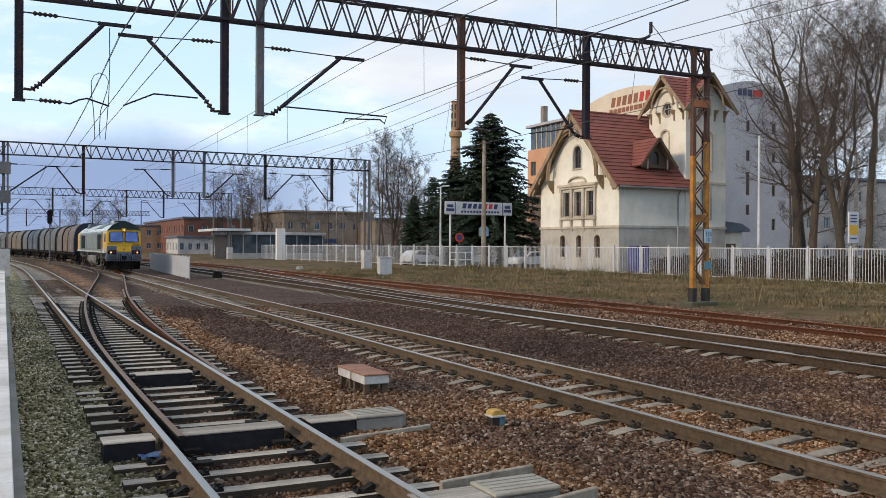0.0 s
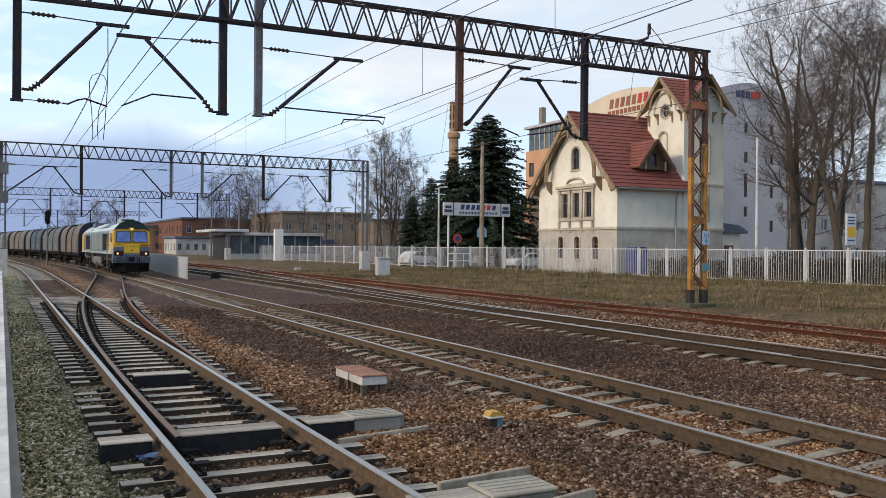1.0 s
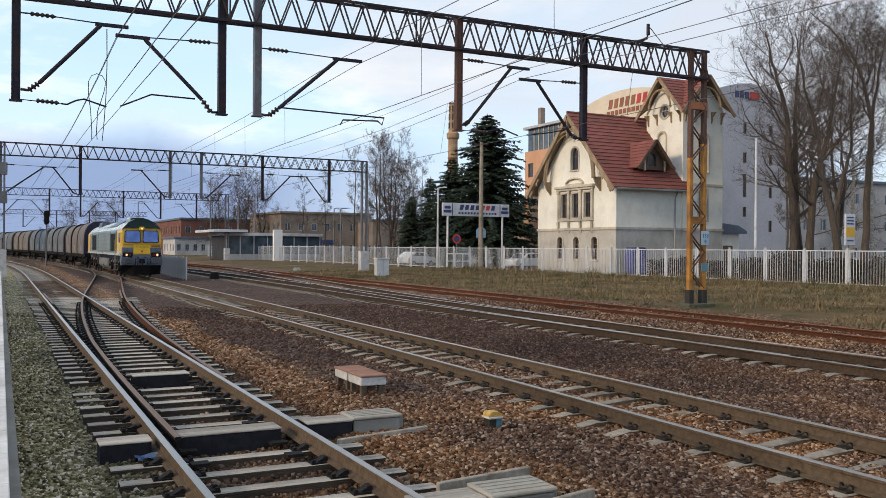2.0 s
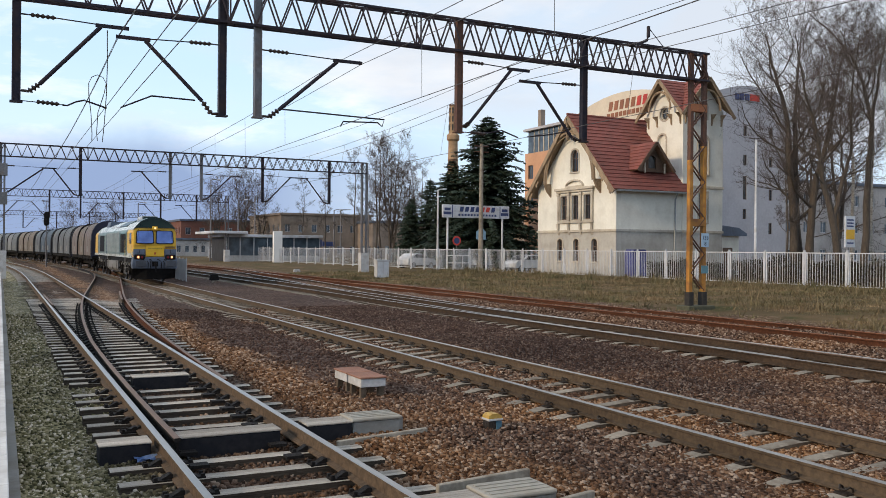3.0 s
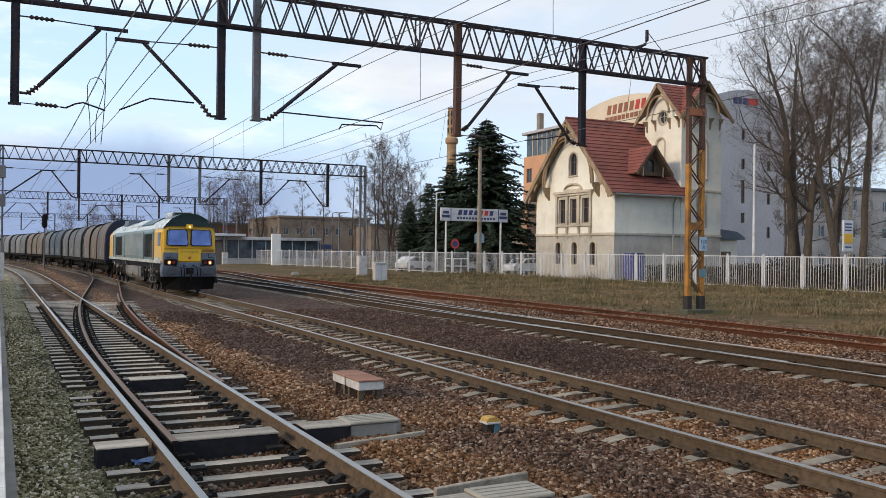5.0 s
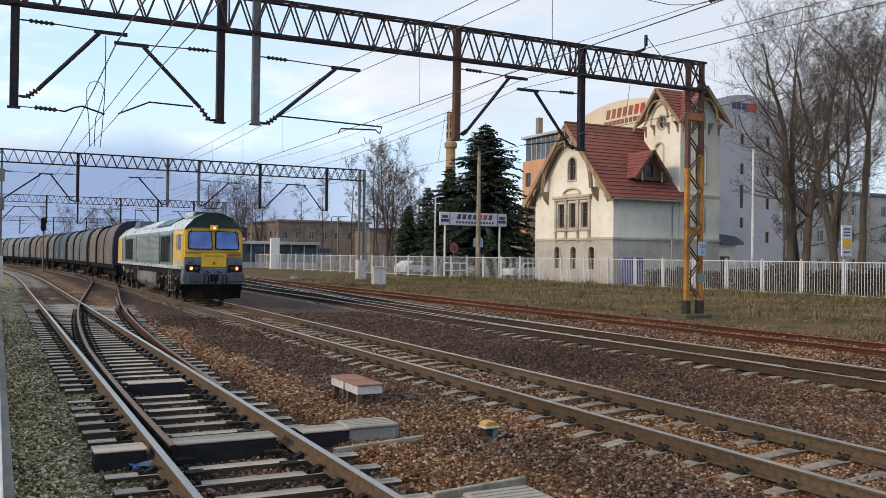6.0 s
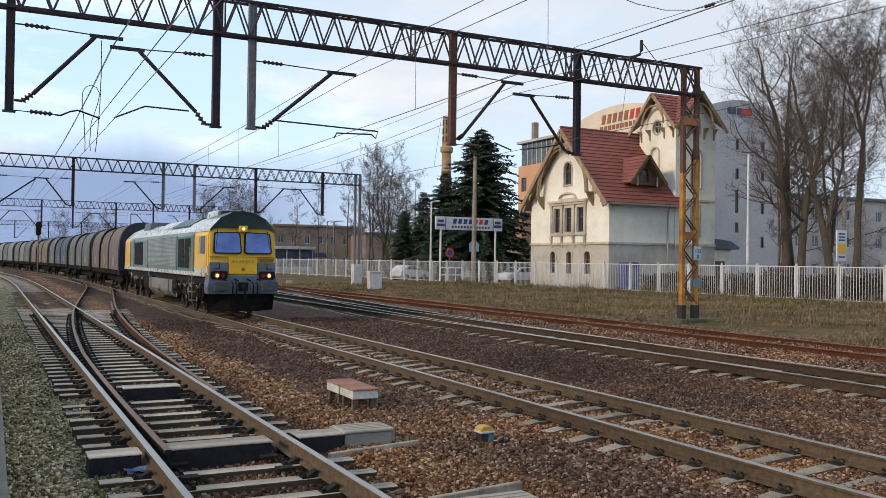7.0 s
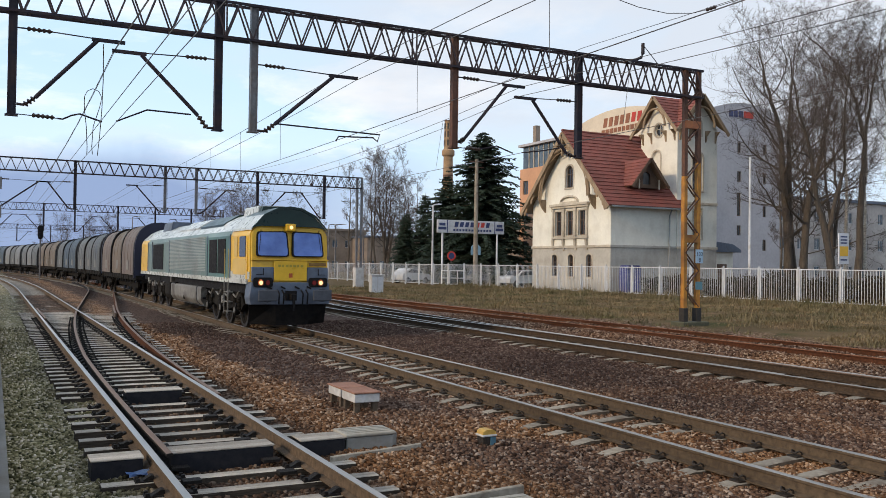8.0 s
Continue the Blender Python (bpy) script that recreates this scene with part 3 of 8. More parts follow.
def cable_box(x, y):
    """Two low concrete junction boxes on stub legs, with rust-stained lids."""
    t = thing("cable_box", "white concrete cable box with rust-brown lid on stub legs", "cable box", "cable boxes", at=pose(x, y, 0))
    bm = fresh()
    box(bm, -0.2, -0.27, -0.055, 0.2, 0.27, 0.07, bevel=0.012)
    part("case", bm, M["white_conc"], t)
    bm = fresh()
    box(bm, -0.215, -0.285, 0.072, 0.215, 0.285, 0.1, bevel=0.01)
    part("lid", bm, M["rust_lid"], t, "rust-brown lid")
    for sx in (-1, 1):
        for sy in (-1, 1):
            bm = fresh()
            box(bm, sx * 0.14 - 0.04, sy * 0.2 - 0.04, -0.4, sx * 0.14 + 0.04, sy * 0.2 + 0.04, -0.053)
            part("leg", bm, M["concrete_side"], t)


M["white_conc"] = mat("whitewashed_concrete", (0.55, 0.55, 0.55), (0.42, 0.42, 0.43), 0.85, 0, 14, 0.2, dirt=(0.25, 0.21, 0.17), dirt_amount=0.4)
M["rust_lid"] = mat("rust_brown_lid", (0.33, 0.175, 0.12), (0.25, 0.12, 0.085), 0.85, 0, 12, 0.2)
cable_box(4.97, 12.42)
cable_box(4.97, 13.02)


def axle_sensor(x, y):
    t = thing("lineside_marker", "small lineside marker with yellow cap, white band and blue side", "track marker", at=pose(x, y, -0.20))
    t.scale = (0.85, 0.85, 0.9)
    bm = fresh()
    box(bm, -0.10, -0.09, -0.05, 0.02, 0.09, 0.12, bevel=0.012)
    part("foot", bm, M["clip"], t)
    bm = fresh()
    box(bm, 0.02, -0.10, -0.05, 0.11, 0.09, 0.12, bevel=0.012)
    part("blue_side", bm, mat("faded_blue_paint", (0.07, 0.17, 0.24), (0.05, 0.11, 0.16), 0.6), t)
    bm = fresh()
    box(bm, -0.12, -0.115, 0.121, 0.12, 0.105, 0.15, bevel=0.01)
    part("band", bm, M["white_conc"], t)
    bm = fresh()
    prism(bm, [(-0.11, 0.151), (0.11, 0.151), (0.10, 0.19), (0.05, 0.215), (-0.05, 0.215), (-0.10, 0.19)], 1, -0.1, 0.09)
    part("cap", bm, mat("worn_yellow_paint", (0.55, 0.36, 0.08), (0.42, 0.25, 0.06), 0.6, scale=20), t)


axle_sensor(5.43, 9.42)

track("track_loop", "loop track with dull brown rails on concrete sleepers", XC, -12, 330, 0, M["loop_rail"], M["rail_top"], M["concrete"], first=4.2, clips=0, near=40)
track("track_siding", "rusty disused siding beside the turf", XD, -12, 330, ZD, M["rust_rail"], M["rust_crown"], M["timber"], first=4.2, clips=0, near=40)


def build_loop_turnout():
    """Switch rails that lead from the loop into the siding."""
    t = thing("track_crossover", "switch rails joining the loop track to the siding", "railway track", kind="structure")

    def off(y):
        s = max(0.0, y - 14)
        return s * s / 600 if s < 24 else min(0.96 + 0.08 * (s - 24), XD - XC)
    for s in (-1, 1):
        rail([on(XC + s * G - s * 0.08 * max(0, 1 - (y - 14) / 8) + off(y), y, ZD * min(1, off(y) / 3.9)) for y in steps(12 if s < 0 else 14, 78, 40)], t, M["loop_rail"], M["rail_top"])
    rail([on(XC + G - 0.13, y, 0.0) for y in steps(6, 17, 5)], t, M["loop_rail"], M["rust_top"], "dull brown switch rail")


build_loop_turnout()


# ---- platform ----
def build_platform():
    t = thing("platform_edge", "low concrete platform edge beside the track", "platform", kind="structure")
    bm = fresh()
    box(bm, -4.0, -30, -0.4, 0.17, 61, -0.06)
    box(bm, -4.0, -30, -0.056, 0.062, 61, 0.21)
    part("platform_body", bm, M["grey_case"], t)
    for i in range(70):
        y = -8 + i * 1.0
        bm = fresh()
        box(bm, -0.9, y + 0.006, 0.214, 0.07, y + 0.994, 0.30, bevel=0.008)
        part("coping_slab", bm, M["platform"], t)
    bm = fresh()
    box(bm, -4.0, -30, 0.214, -0.904, 61, 0.295)
    part("paving", bm, M["platform"], t)


build_platform()


# ---- gantries and overhead line ----
def lattice_girder(name, t, x0, x1, y, z0, z1, pitch, mat_chord, mat_web, deep=0.30):
    """Box girder of angle bars: four chords, zigzag webs on both faces."""
    for yy in (y - deep / 2, y + deep / 2):
        for zz in (z0, z1):
            bm = fresh()
            bar(bm, (x0, yy, zz), (x1, yy, zz), 0.06, 0.065)
            part("chord", bm, mat_chord, t)
        n = max(2, round((x1 - x0) / pitch))
        p = (x1 - x0) / n
        bm = fresh()
        meshes = []
        for a, b in (((0, 0, z0), (p / 2, 0, z1)), ((p / 2, 0, z1), (p, 0, z0)), ((0, 0, z0), (0, 0, z1))):
            b2 = fresh()
            bar(b2, a, b, 0.038, 0.038)
            me = bpy.data.meshes.new("diagonal")
            b2.to_mesh(me)
            b2.free()
            me.materials.append(mat_web)
            meshes.append(me)
        for i in range(n):
            a = x0 + i * p
            use = meshes[:3 if i % 8 == 5 else 2]
            for me in use:
                if y < 30:
                    share("diagonal", me, t, pose(a, yy, 0))
                else:
                    bm.from_mesh(me)
                    bmesh.ops.translate(bm, vec=(a, yy, 0), verts=bm.verts[-8:])
        if bm.verts:
            tagged(part("web", bm, mat_web, t), kind="stuff")
        else:
            bm.free()
    bm = fresh()
    n = max(2, round((x1 - x0) / 1.6))
    for i in range(n + 1):
        a = x0 + (x1 - x0) * i / n
        for zz in (z0, z1):
            bar(bm, (a, y - deep / 2, zz), (a, y + deep / 2, zz), 0.05, 0.05)
        if i < n:
            b = x0 + (x1 - x0) * (i + 1) / n
            bar(bm, (a, y - deep / 2, z1), (b, y + deep / 2, z1), 0.04, 0.04)
            bar(bm, (a, y - deep / 2, z0), (b, y + deep / 2, z0), 0.04, 0.04)
    tagged(part("cross_bracing", bm, mat_web, t), kind="stuff")


def insulator(bm, p, q, n=4, r=0.07, slot=0):
    """A string of ribbed discs on a rod."""
    p, q = Vector(p), Vector(q)
    pts, rad = [], []
    for i in range(n * 4 + 1):
        f = i / (n * 4)
        pts.append(p.lerp(q, f))
        rad.append((0.03, r, r, 0.03)[i % 4] if i < n * 4 else 0.02)
    tube(bm, pts, rad, 8, slot)


def hanger(t, x, y, z_low, z_top, side, strut_top, tip, reach, detail=True, material="dark_steel", reg=None, toe=(0.42, 0.10), rise=0.02):
    """A drop post under the girder with its tie, strut and steady arm; side is +1 or -1 along X."""
    h = thing("drop_post", "steel drop post with cantilever arm hanging from the gantry", "catenary support", "drop posts of the gantries")
    bm = fresh()
    for s in (-1, 1):
        box(bm, x + s * 0.082 - 0.014, y - 0.085, z_low, x + s * 0.082 + 0.014, y + 0.085, z_top)
    box(bm, x - 0.068, y - 0.06, z_low + 0.01, x + 0.068, y + 0.06, z_top - 0.01)
    box(bm, x - 0.14, y - 0.11, z_low - 0.02, x + 0.14, y + 0.11, z_low + 0.015)
    part("post", bm, M[material], h)
    foot = (x + side * toe[0], y, z_low + toe[1])
    bm = fresh()
    tube(bm, [foot, (strut_top[0], y, strut_top[1])], 0.05, 8)
    part("strut", bm, M["dark_steel"], h)
    bm = fresh()
    box(bm, min(strut_top[0] - side * 0.12, tip[0]), y - 0.04, strut_top[1] - 0.01, max(strut_top[0] - side * 0.12, tip[0]), y + 0.04, strut_top[1] + 0.07)
    part("arm_head", bm, M["dark_steel"], h)
    bm = fresh()
    knee = (x + side * toe[0] * 0.55, y, z_low + 0.02 + rise)
    tube(bm, [(x + side * 0.1, y, z_low + 0.03 + rise), knee], 0.035, 6)
    insulator(bm, knee, foot, 3, 0.075)
    part("insulator", bm, M["insulator"], h)
    bm = fresh()
    insulator(bm, (x + side * 0.30, y, strut_top[1] + 0.10), (x + side * 0.85, y, strut_top[1] + 0.09), 5, 0.055)
    part("insulator", bm, M["insulator"], h)
    bm = fresh()
    bar(bm, (x + side * 0.08, y, strut_top[1] + 0.1), (x + side * 0.3, y, strut_top[1] + 0.1), 0.03)
    part("tie_bracket", bm, M["dark_steel"], h)
    bm = fresh()
    bar(bm, (x + side * 0.85, y, strut_top[1] + 0.09), (strut_top[0], y, strut_top[1] + 0.05), 0.025)
    part("tie", bm, M["dark_steel"], h)
    if reg:
        bm = fresh()
        tube(bm, [(px, y, pz) for px, pz in reg], 0.022, 6)
        part("steady_arm", bm, M["dark_steel"], h)
    return h


def gantry(y, x0, x1, z0, z1, columns, group="gantries"):
    t = thing("gantry", "steel lattice portal gantry spanning the tracks", "gantry", group)
    lattice_girder("girder", t, x0, x1, y, z0, z1, 0.68, M["dark_steel"], M["web_steel"])
    return t


Y1, Y2, Y3, Y4 = 23.0, 65.2, 117.0, 190.0
g1 = gantry(Y1, -9.0, 21.6, 7.82, 8.74, ())
hanger(g1, 0.31, Y1, 5.38, 8.78, 1, (2.16, 7.35), (2.81, 7.36), 0, toe=(0.50, 0.45), rise=0.24, reg=[(1.30, 5.38), (1.42, 5.37), (1.62, 5.48), (1.80, 5.53), (2.31, 5.38)])
hanger(g1, 5.11, Y1, 5.40, 8.78, -1, (3.20, 7.13), (2.51, 7.15), 0, toe=(0.50, 0.34), reg=[(4.43, 5.75), (3.36, 5.77), (2.63, 5.42)])
hanger(g1, 6.04, Y1, 5.43, 8.78, 1, (8.26, 7.13), (8.98, 7.15), 0, toe=(0.58, 0.25), material="grey_steel", reg=[(6.70, 5.70), (9.67, 5.64), (9.60, 5.44), (9.47, 5.54), (8.44, 5.50), (8.36, 5.36)])
hanger(g1, 12.03, Y1, 5.44, 8.78, 1, (13.82, 7.45), (14.47, 7.47), 0, toe=(0.36, 0.30), rise=0.16, material="rust_steel", reg=[(12.7, 5.46), (13.1, 5.50), (13.5, 5.60), (14.08, 5.42)])
hanger(g1, 16.50, Y1, 5.44, 8.78, -1, (14.76, 7.12), (14.12, 7.14), 0, toe=(0.46, 0.12), reg=[(15.85, 5.72), (15.2, 5.58), (14.4, 5.46)])


def guy_tie(x0, x1, z):
    """The thin insulated tie of a steady arm, anchored on the foot of a drop post."""
    t = thing("steady_tie", "thin insulated tie wire at the foot of a drop post", "catenary support", "ties of the gantry")
    bm = fresh()
    bar(bm, (x0, Y1, z), (x1, Y1, z - 0.03), 0.02)
    part("wire", bm, M["dark_steel"], t)
    bm = fresh()
    insulator(bm, (x0 + 0.35, Y1, z), (x0 + 0.85, Y1, z - 0.02), 5, 0.055)
    part("insulator", bm, M["insulator"], t)


guy_tie(0.40, 1.32, 5.41)
guy_tie(12.10, 12.72, 5.47)


def surge_horn():
    t = thing("surge_horn", "dark bent arrester horn on top of the gantry girder", "arrester horn")
    bm = fresh()
    tube(bm, [(18.3, Y1, 8.77), (18.75, Y1, 8.82), (19.02, Y1, 8.95), (19.08, Y1, 9.08), (19.08, Y1, 9.42)], [0.035, 0.045, 0.05, 0.06, 0.055], 8)
    part("horn", bm, M["dark_steel"], t)
    bm = fresh()
    bar(bm, (19.1, Y1, 9.36), (19.75, Y1, 8.78), 0.018)
    part("lead", bm, M["dark_steel"], t)


surge_horn()


def jumper_loop():
    """Flexible jumper cables that hang in a loop between messenger and contact wire."""
    t = thing("jumper_cable", "looped jumper cables hanging in the overhead line", "jumper cable")
    for pts in ([(2.36, 23.5, 7.4), (2.62, 26.0, 7.0), (2.80, 28.0, 6.5), (2.90, 29.5, 5.9), (2.96, 30.7, 5.4)],
                [(2.74, 28.0, 6.55), (2.79, 28.0, 6.85), (2.70, 28.0, 7.02), (2.54, 28.0, 7.08), (2.39, 28.0, 7.0), (2.31, 28.0, 6.82), (2.33, 28.2, 6.5), (2.46, 29.0, 6.1), (2.60, 30.2, 5.6), (2.64, 30.7, 5.4)],
                [(2.74, 28.0, 6.55), (2.66, 29.0, 6.1), (2.72, 30.0, 5.6), (2.78, 30.4, 5.4)]):
        bm = fresh()
        tube(bm, pts, 0.012, 6)
        part("cable", bm, M["wire"], t)


jumper_loop()


def column(t, x0, x1, y, top, low):
    """Two-legged laced column: orange primer below, rust-brown above, tarred foot on a concrete base."""
    c = thing("gantry_column", "laced steel gantry column, orange primer flaking to rust", "gantry column", "gantry columns")
    for x, change in ((x0, 5.1), (x1, 5.6)):
        bm = fresh()
        box(bm, x - 0.07, y - 0.08, low + 0.5, x + 0.07, y + 0.08, change, bevel=0.006)
        part("leg_lower", bm, M["orange"], c)
        bm = fresh()
        box(bm, x - 0.068, y - 0.078, change, x + 0.068, y + 0.078, top, bevel=0.006)
        part("leg_upper", bm, M["rust_steel"], c)
        bm = fresh()
        box(bm, x - 0.10, y - 0.12, low, x + 0.10, y + 0.12, low + 0.56, bevel=0.01)
        part("tarred_foot", bm, M["tar"], c)
    bm = fresh()
    n = 13
    for i in range(n):
        a, b = low + 0.6 + (top - low - 0.7) * i / n, low + 0.6 + (top - low - 0.7) * (i + 1) / n
        for yy in (y - 0.07, y + 0.07):
            if i % 2:
                bar(bm, (x0, yy, a), (x1, yy, b), 0.05, 0.03)
            else:
                bar(bm, (x1, yy, a), (x0, yy, b), 0.05, 0.03)
    part("lacing", bm, M["rust_steel"], c)
    for z, m in ((2.85, M["orange"]), (6.75, M["primer"])):
        bm = fresh()
        box(bm, x0 - 0.05, y - 0.09, z, x1 + 0.05, y + 0.09, z + 0.26, bevel=0.006)
        part("batten_plate", bm, m, c)
    bm = fresh()
    box(bm, x0 - 0.28, y - 0.32, low - 0.5, x1 + 0.28, y + 0.32, low + 0.10, bevel=0.03)
    part("base", bm, M["mossy"], c)
    return c


M["mossy"] = mat("mossy_concrete", (0.10, 0.10, 0.065), (0.06, 0.06, 0.04), 0.95, 0, 12, 0.3)
M["tar"] = mat("tar_paint", (0.02, 0.018, 0.017), (0.035, 0.03, 0.026), 0.6)
M["primer"] = mat("red_primer", (0.36, 0.14, 0.06), (0.26, 0.10, 0.05), 0.7)
col1 = column(g1, 20.93, 21.52, Y1, 8.78, 0.06)


def mast_plate():
    t = thing("mast_plate", "pale blue number plate on the gantry column", "plate")
    bm = fresh()
    box(bm, 21.36, Y1 - 0.12, 2.15, 21.68, Y1 - 0.095, 2.62, bevel=0.004)
    part("plate", bm, mat("pale_blue_enamel", (0.45, 0.62, 0.78), (0.38, 0.54, 0.70), 0.35), t)
    bm = fresh()
    box(bm, 21.36, Y1 - 0.12, 1.25, 21.66, Y1 - 0.095, 1.52, bevel=0.004)
    part("lower_plate", bm, mat("faded_teal_enamel", (0.12, 0.27, 0.33), (0.09, 0.2, 0.25), 0.45), t)
    for text, z, size in (("133", 2.40, 0.19), ("8", 2.2, 0.19)):
        c = bpy.data.curves.new("figures", "FONT")
        c.body, c.size, c.align_x, c.extrude = text, size, "CENTER", 0.002
        c.materials.append(mat("black_enamel", (0.03, 0.03, 0.05), rough=0.4))
        o = new("figures", c)
        o.matrix_basis = pose(21.52, Y1 - 0.126, z, 90, 0, 0)
        o.parent = t


mast_plate()

g2 = gantry(Y2, -9.0, 25.9, 7.90, 8.75, ())
for x, s, strut, tip, m in ((10.86, -1, (8.9, 7.25), (8.2, 7.25), "grey_steel"), (13.05, 1, (15.2, 7.2), (15.9, 7.2), "grey_steel"), (17.56, 1, (19.7, 7.3), (20.4, 7.3), "dark_steel"),
                            (22.82, -1, (21.0, 7.3), (20.3, 7.3), "dark_steel"), (0.0, 1, (2.6, 7.2), (3.4, 7.2), "grey_steel"), (4.9, -1, (3.2, 7.2), (2.6, 7.2), "dark_steel")):
    hanger(g2, x, Y2, 5.42, 8.78, s, strut, tip, 0, material=m)


def plain_column(x, y, top, low, m, w=0.2):
    c = thing("gantry_column", "pale laced steel gantry column on a white foot", "gantry column", "gantry columns")
    for s in (-1, 1):
        bm = fresh()
        box(bm, x + s * w - 0.06, y - 0.13, low, x + s * w + 0.06, y + 0.13, top)
        part("leg", bm, m, c)
    bm = fresh()
    n = 14
    for i in range(n):
        a, b = low + (top - low) * i / n, low + (top - low) * (i + 1) / n
        bar(bm, (x - w, y - 0.1, a if i % 2 else b), (x + w, y - 0.1, b if i % 2 else a), 0.05, 0.03)
    part("lacing", bm, m, c)
    bm = fresh()
    box(bm, x - w - 0.15, y - 0.3, low - 0.2, x + w + 0.15, y + 0.3, low + 1.65, bevel=0.02)
    part("foot", bm, M["white_conc"], c)
    return c


plain_column(25.75, Y2, 8.76, 0.0, M["grey_steel"])
left_column = plain_column(-0.1, Y2, 8.76, 0.0, M["grey_steel"], 0.34)
for z0, z1 in ((4.7, 5.5), (6.6, 7.4)):
    bm = fresh()
    box(bm, -0.5, Y2 - 0.3, z0, 0.42, Y2 + 0.1, z1, bevel=0.02)
    part("equipment_case", bm, M["grey_steel"], left_column)
g3 = gantry(Y3, -12.0, 27.0, 7.9, 8.75, ())
for x, s in ((2.0, 1), (7.5, -1), (11.0, 1), (16.0, -1), (20.5, -1), (25.0, -1)):
    p = on(x, Y3)
    hanger(g3, p.x, Y3, 5.4, 8.78, s, (p.x + s * 2.0, 7.3), (p.x + s * 2.7, 7.3), 0)
plain_column(26.8, Y3, 8.76, 0.0, M["grey_steel"])
g4 = gantry(Y4, -18.0, 27.0, 7.9, 8.75, ())
for x, s in ((-10.0, 1), (-3.0, -1), (4.0, 1), (10.0, -1), (16.0, 1), (21.0, -1)):
    hanger(g4, x, Y4, 5.4, 8.78, s, (x + s * 2.0, 7.3), (x + s * 2.7, 7.3), 0)


def overhead(x, xm, high, spans, low=5.38, sag=0.5, r=0.009, droppers=True, contact=True):
    """Contact wire, sagging messenger wire and droppers over one track."""
    t = thing("overhead_line", "overhead contact line with messenger wire and droppers", "overhead wire", "overhead lines")
    c, m, d = fresh(), fresh(), fresh()
    cp, mp = [], []
    for i, (a, b) in enumerate(zip(spans, spans[1:])):
        n = max(4, int((b - a) / 5))
        for k in range(n):
            f = k / n
            y = a + (b - a) * f
            px, pm = x + bend(y), xm + bend(y)
            cp.append((px, y, low))
            mp.append((pm, y, high - sag * 4 * f * (1 - f)))
            if droppers and 0 < k and y < 130:
                bar(d, (px, y, low), (pm, y, mp[-1][2]), 0.008)
    tube(m, mp, r, 5)
    if contact:
        tube(c, cp, r, 5)
        part("contact_wire", c, M["wire"], t)
    else:
        c.free()
    part("messenger_wire", m, M["wire"], t)
    if d.verts:
        tagged(part("dropper_set", d, M["wire"], t), kind="stuff")
    else:
        d.free()


SPANS = [-40, Y1, Y2, Y3, Y4, 260, 330]
overhead(2.27, 2.58, 7.18, SPANS, droppers=False)
overhead(2.62, 2.55, 7.16, SPANS, droppers=False)
overhead(8.36, 8.34, 7.17, SPANS, sag=0.3)
overhead(8.42, 8.95, 7.12, SPANS, sag=0.3, droppers=False, contact=False)
overhead(14.08, 14.35, 7.48, SPANS, sag=0.7)
overhead(14.34, 14.2, 7.16, SPANS, sag=0.75, droppers=False, contact=False)


def feeder(points, sag=0.4, r=0.009):
    t = thing("feeder_wire", "bare feeder wire carried above the gantries", "overhead wire", "feeder wires")
    bm = fresh()
    pts = []
    for a, b in zip(points, points[1:]):
        a, b = Vector(a), Vector(b)
        for k in range(10):
            f = k / 10
            pts.append(a.lerp(b, f) - Vector((0, 0, sag * 4 * f * (1 - f))))
    pts.append(Vector(points[-1]))
    tube(bm, pts, r, 5)
    part("wire", bm, M["wire"], t)


feeder([(17.0, -30, 9.3), (16.6, Y1, 8.95), (17.5, Y2, 8.9), (17.5, Y3, 8.9), (15, 260, 8.9)])


def sagging_jumper():
    t = thing("jumper_cable", "slack jumper cable with a dark insulator above the tracks", "jumper cable")
    bm = fresh()
    tube(bm, JUMPER, 0.011, 6)
    part("cable", bm, M["wire"], t)
    a, b = Vector(JUMPER[-3]), Vector(JUMPER[-2])
    bm = fresh()
    insulator(bm, a, b, 3, 0.06)
    part("insulator", bm, M["insulator"], t)


JUMPER = [(17.0, -30.0, 9.3), (15.5, 5.0, 10.2), (15.01, 20.0, 9.96), (15.7, 20.0, 9.59), (16.42, 20.0, 9.48), (17.47, 20.0, 9.45), (18.44, 20.0, 9.59), (19.0, 20.0, 9.77), (19.41, 20.0, 9.93), (23.09, 20.0, 11.32)]
sagging_jumper()


# ---- fences ----
def fence_x(y):
    return 38.9 - 0.087 * (y - 29.0) if y < 115 else 31.4


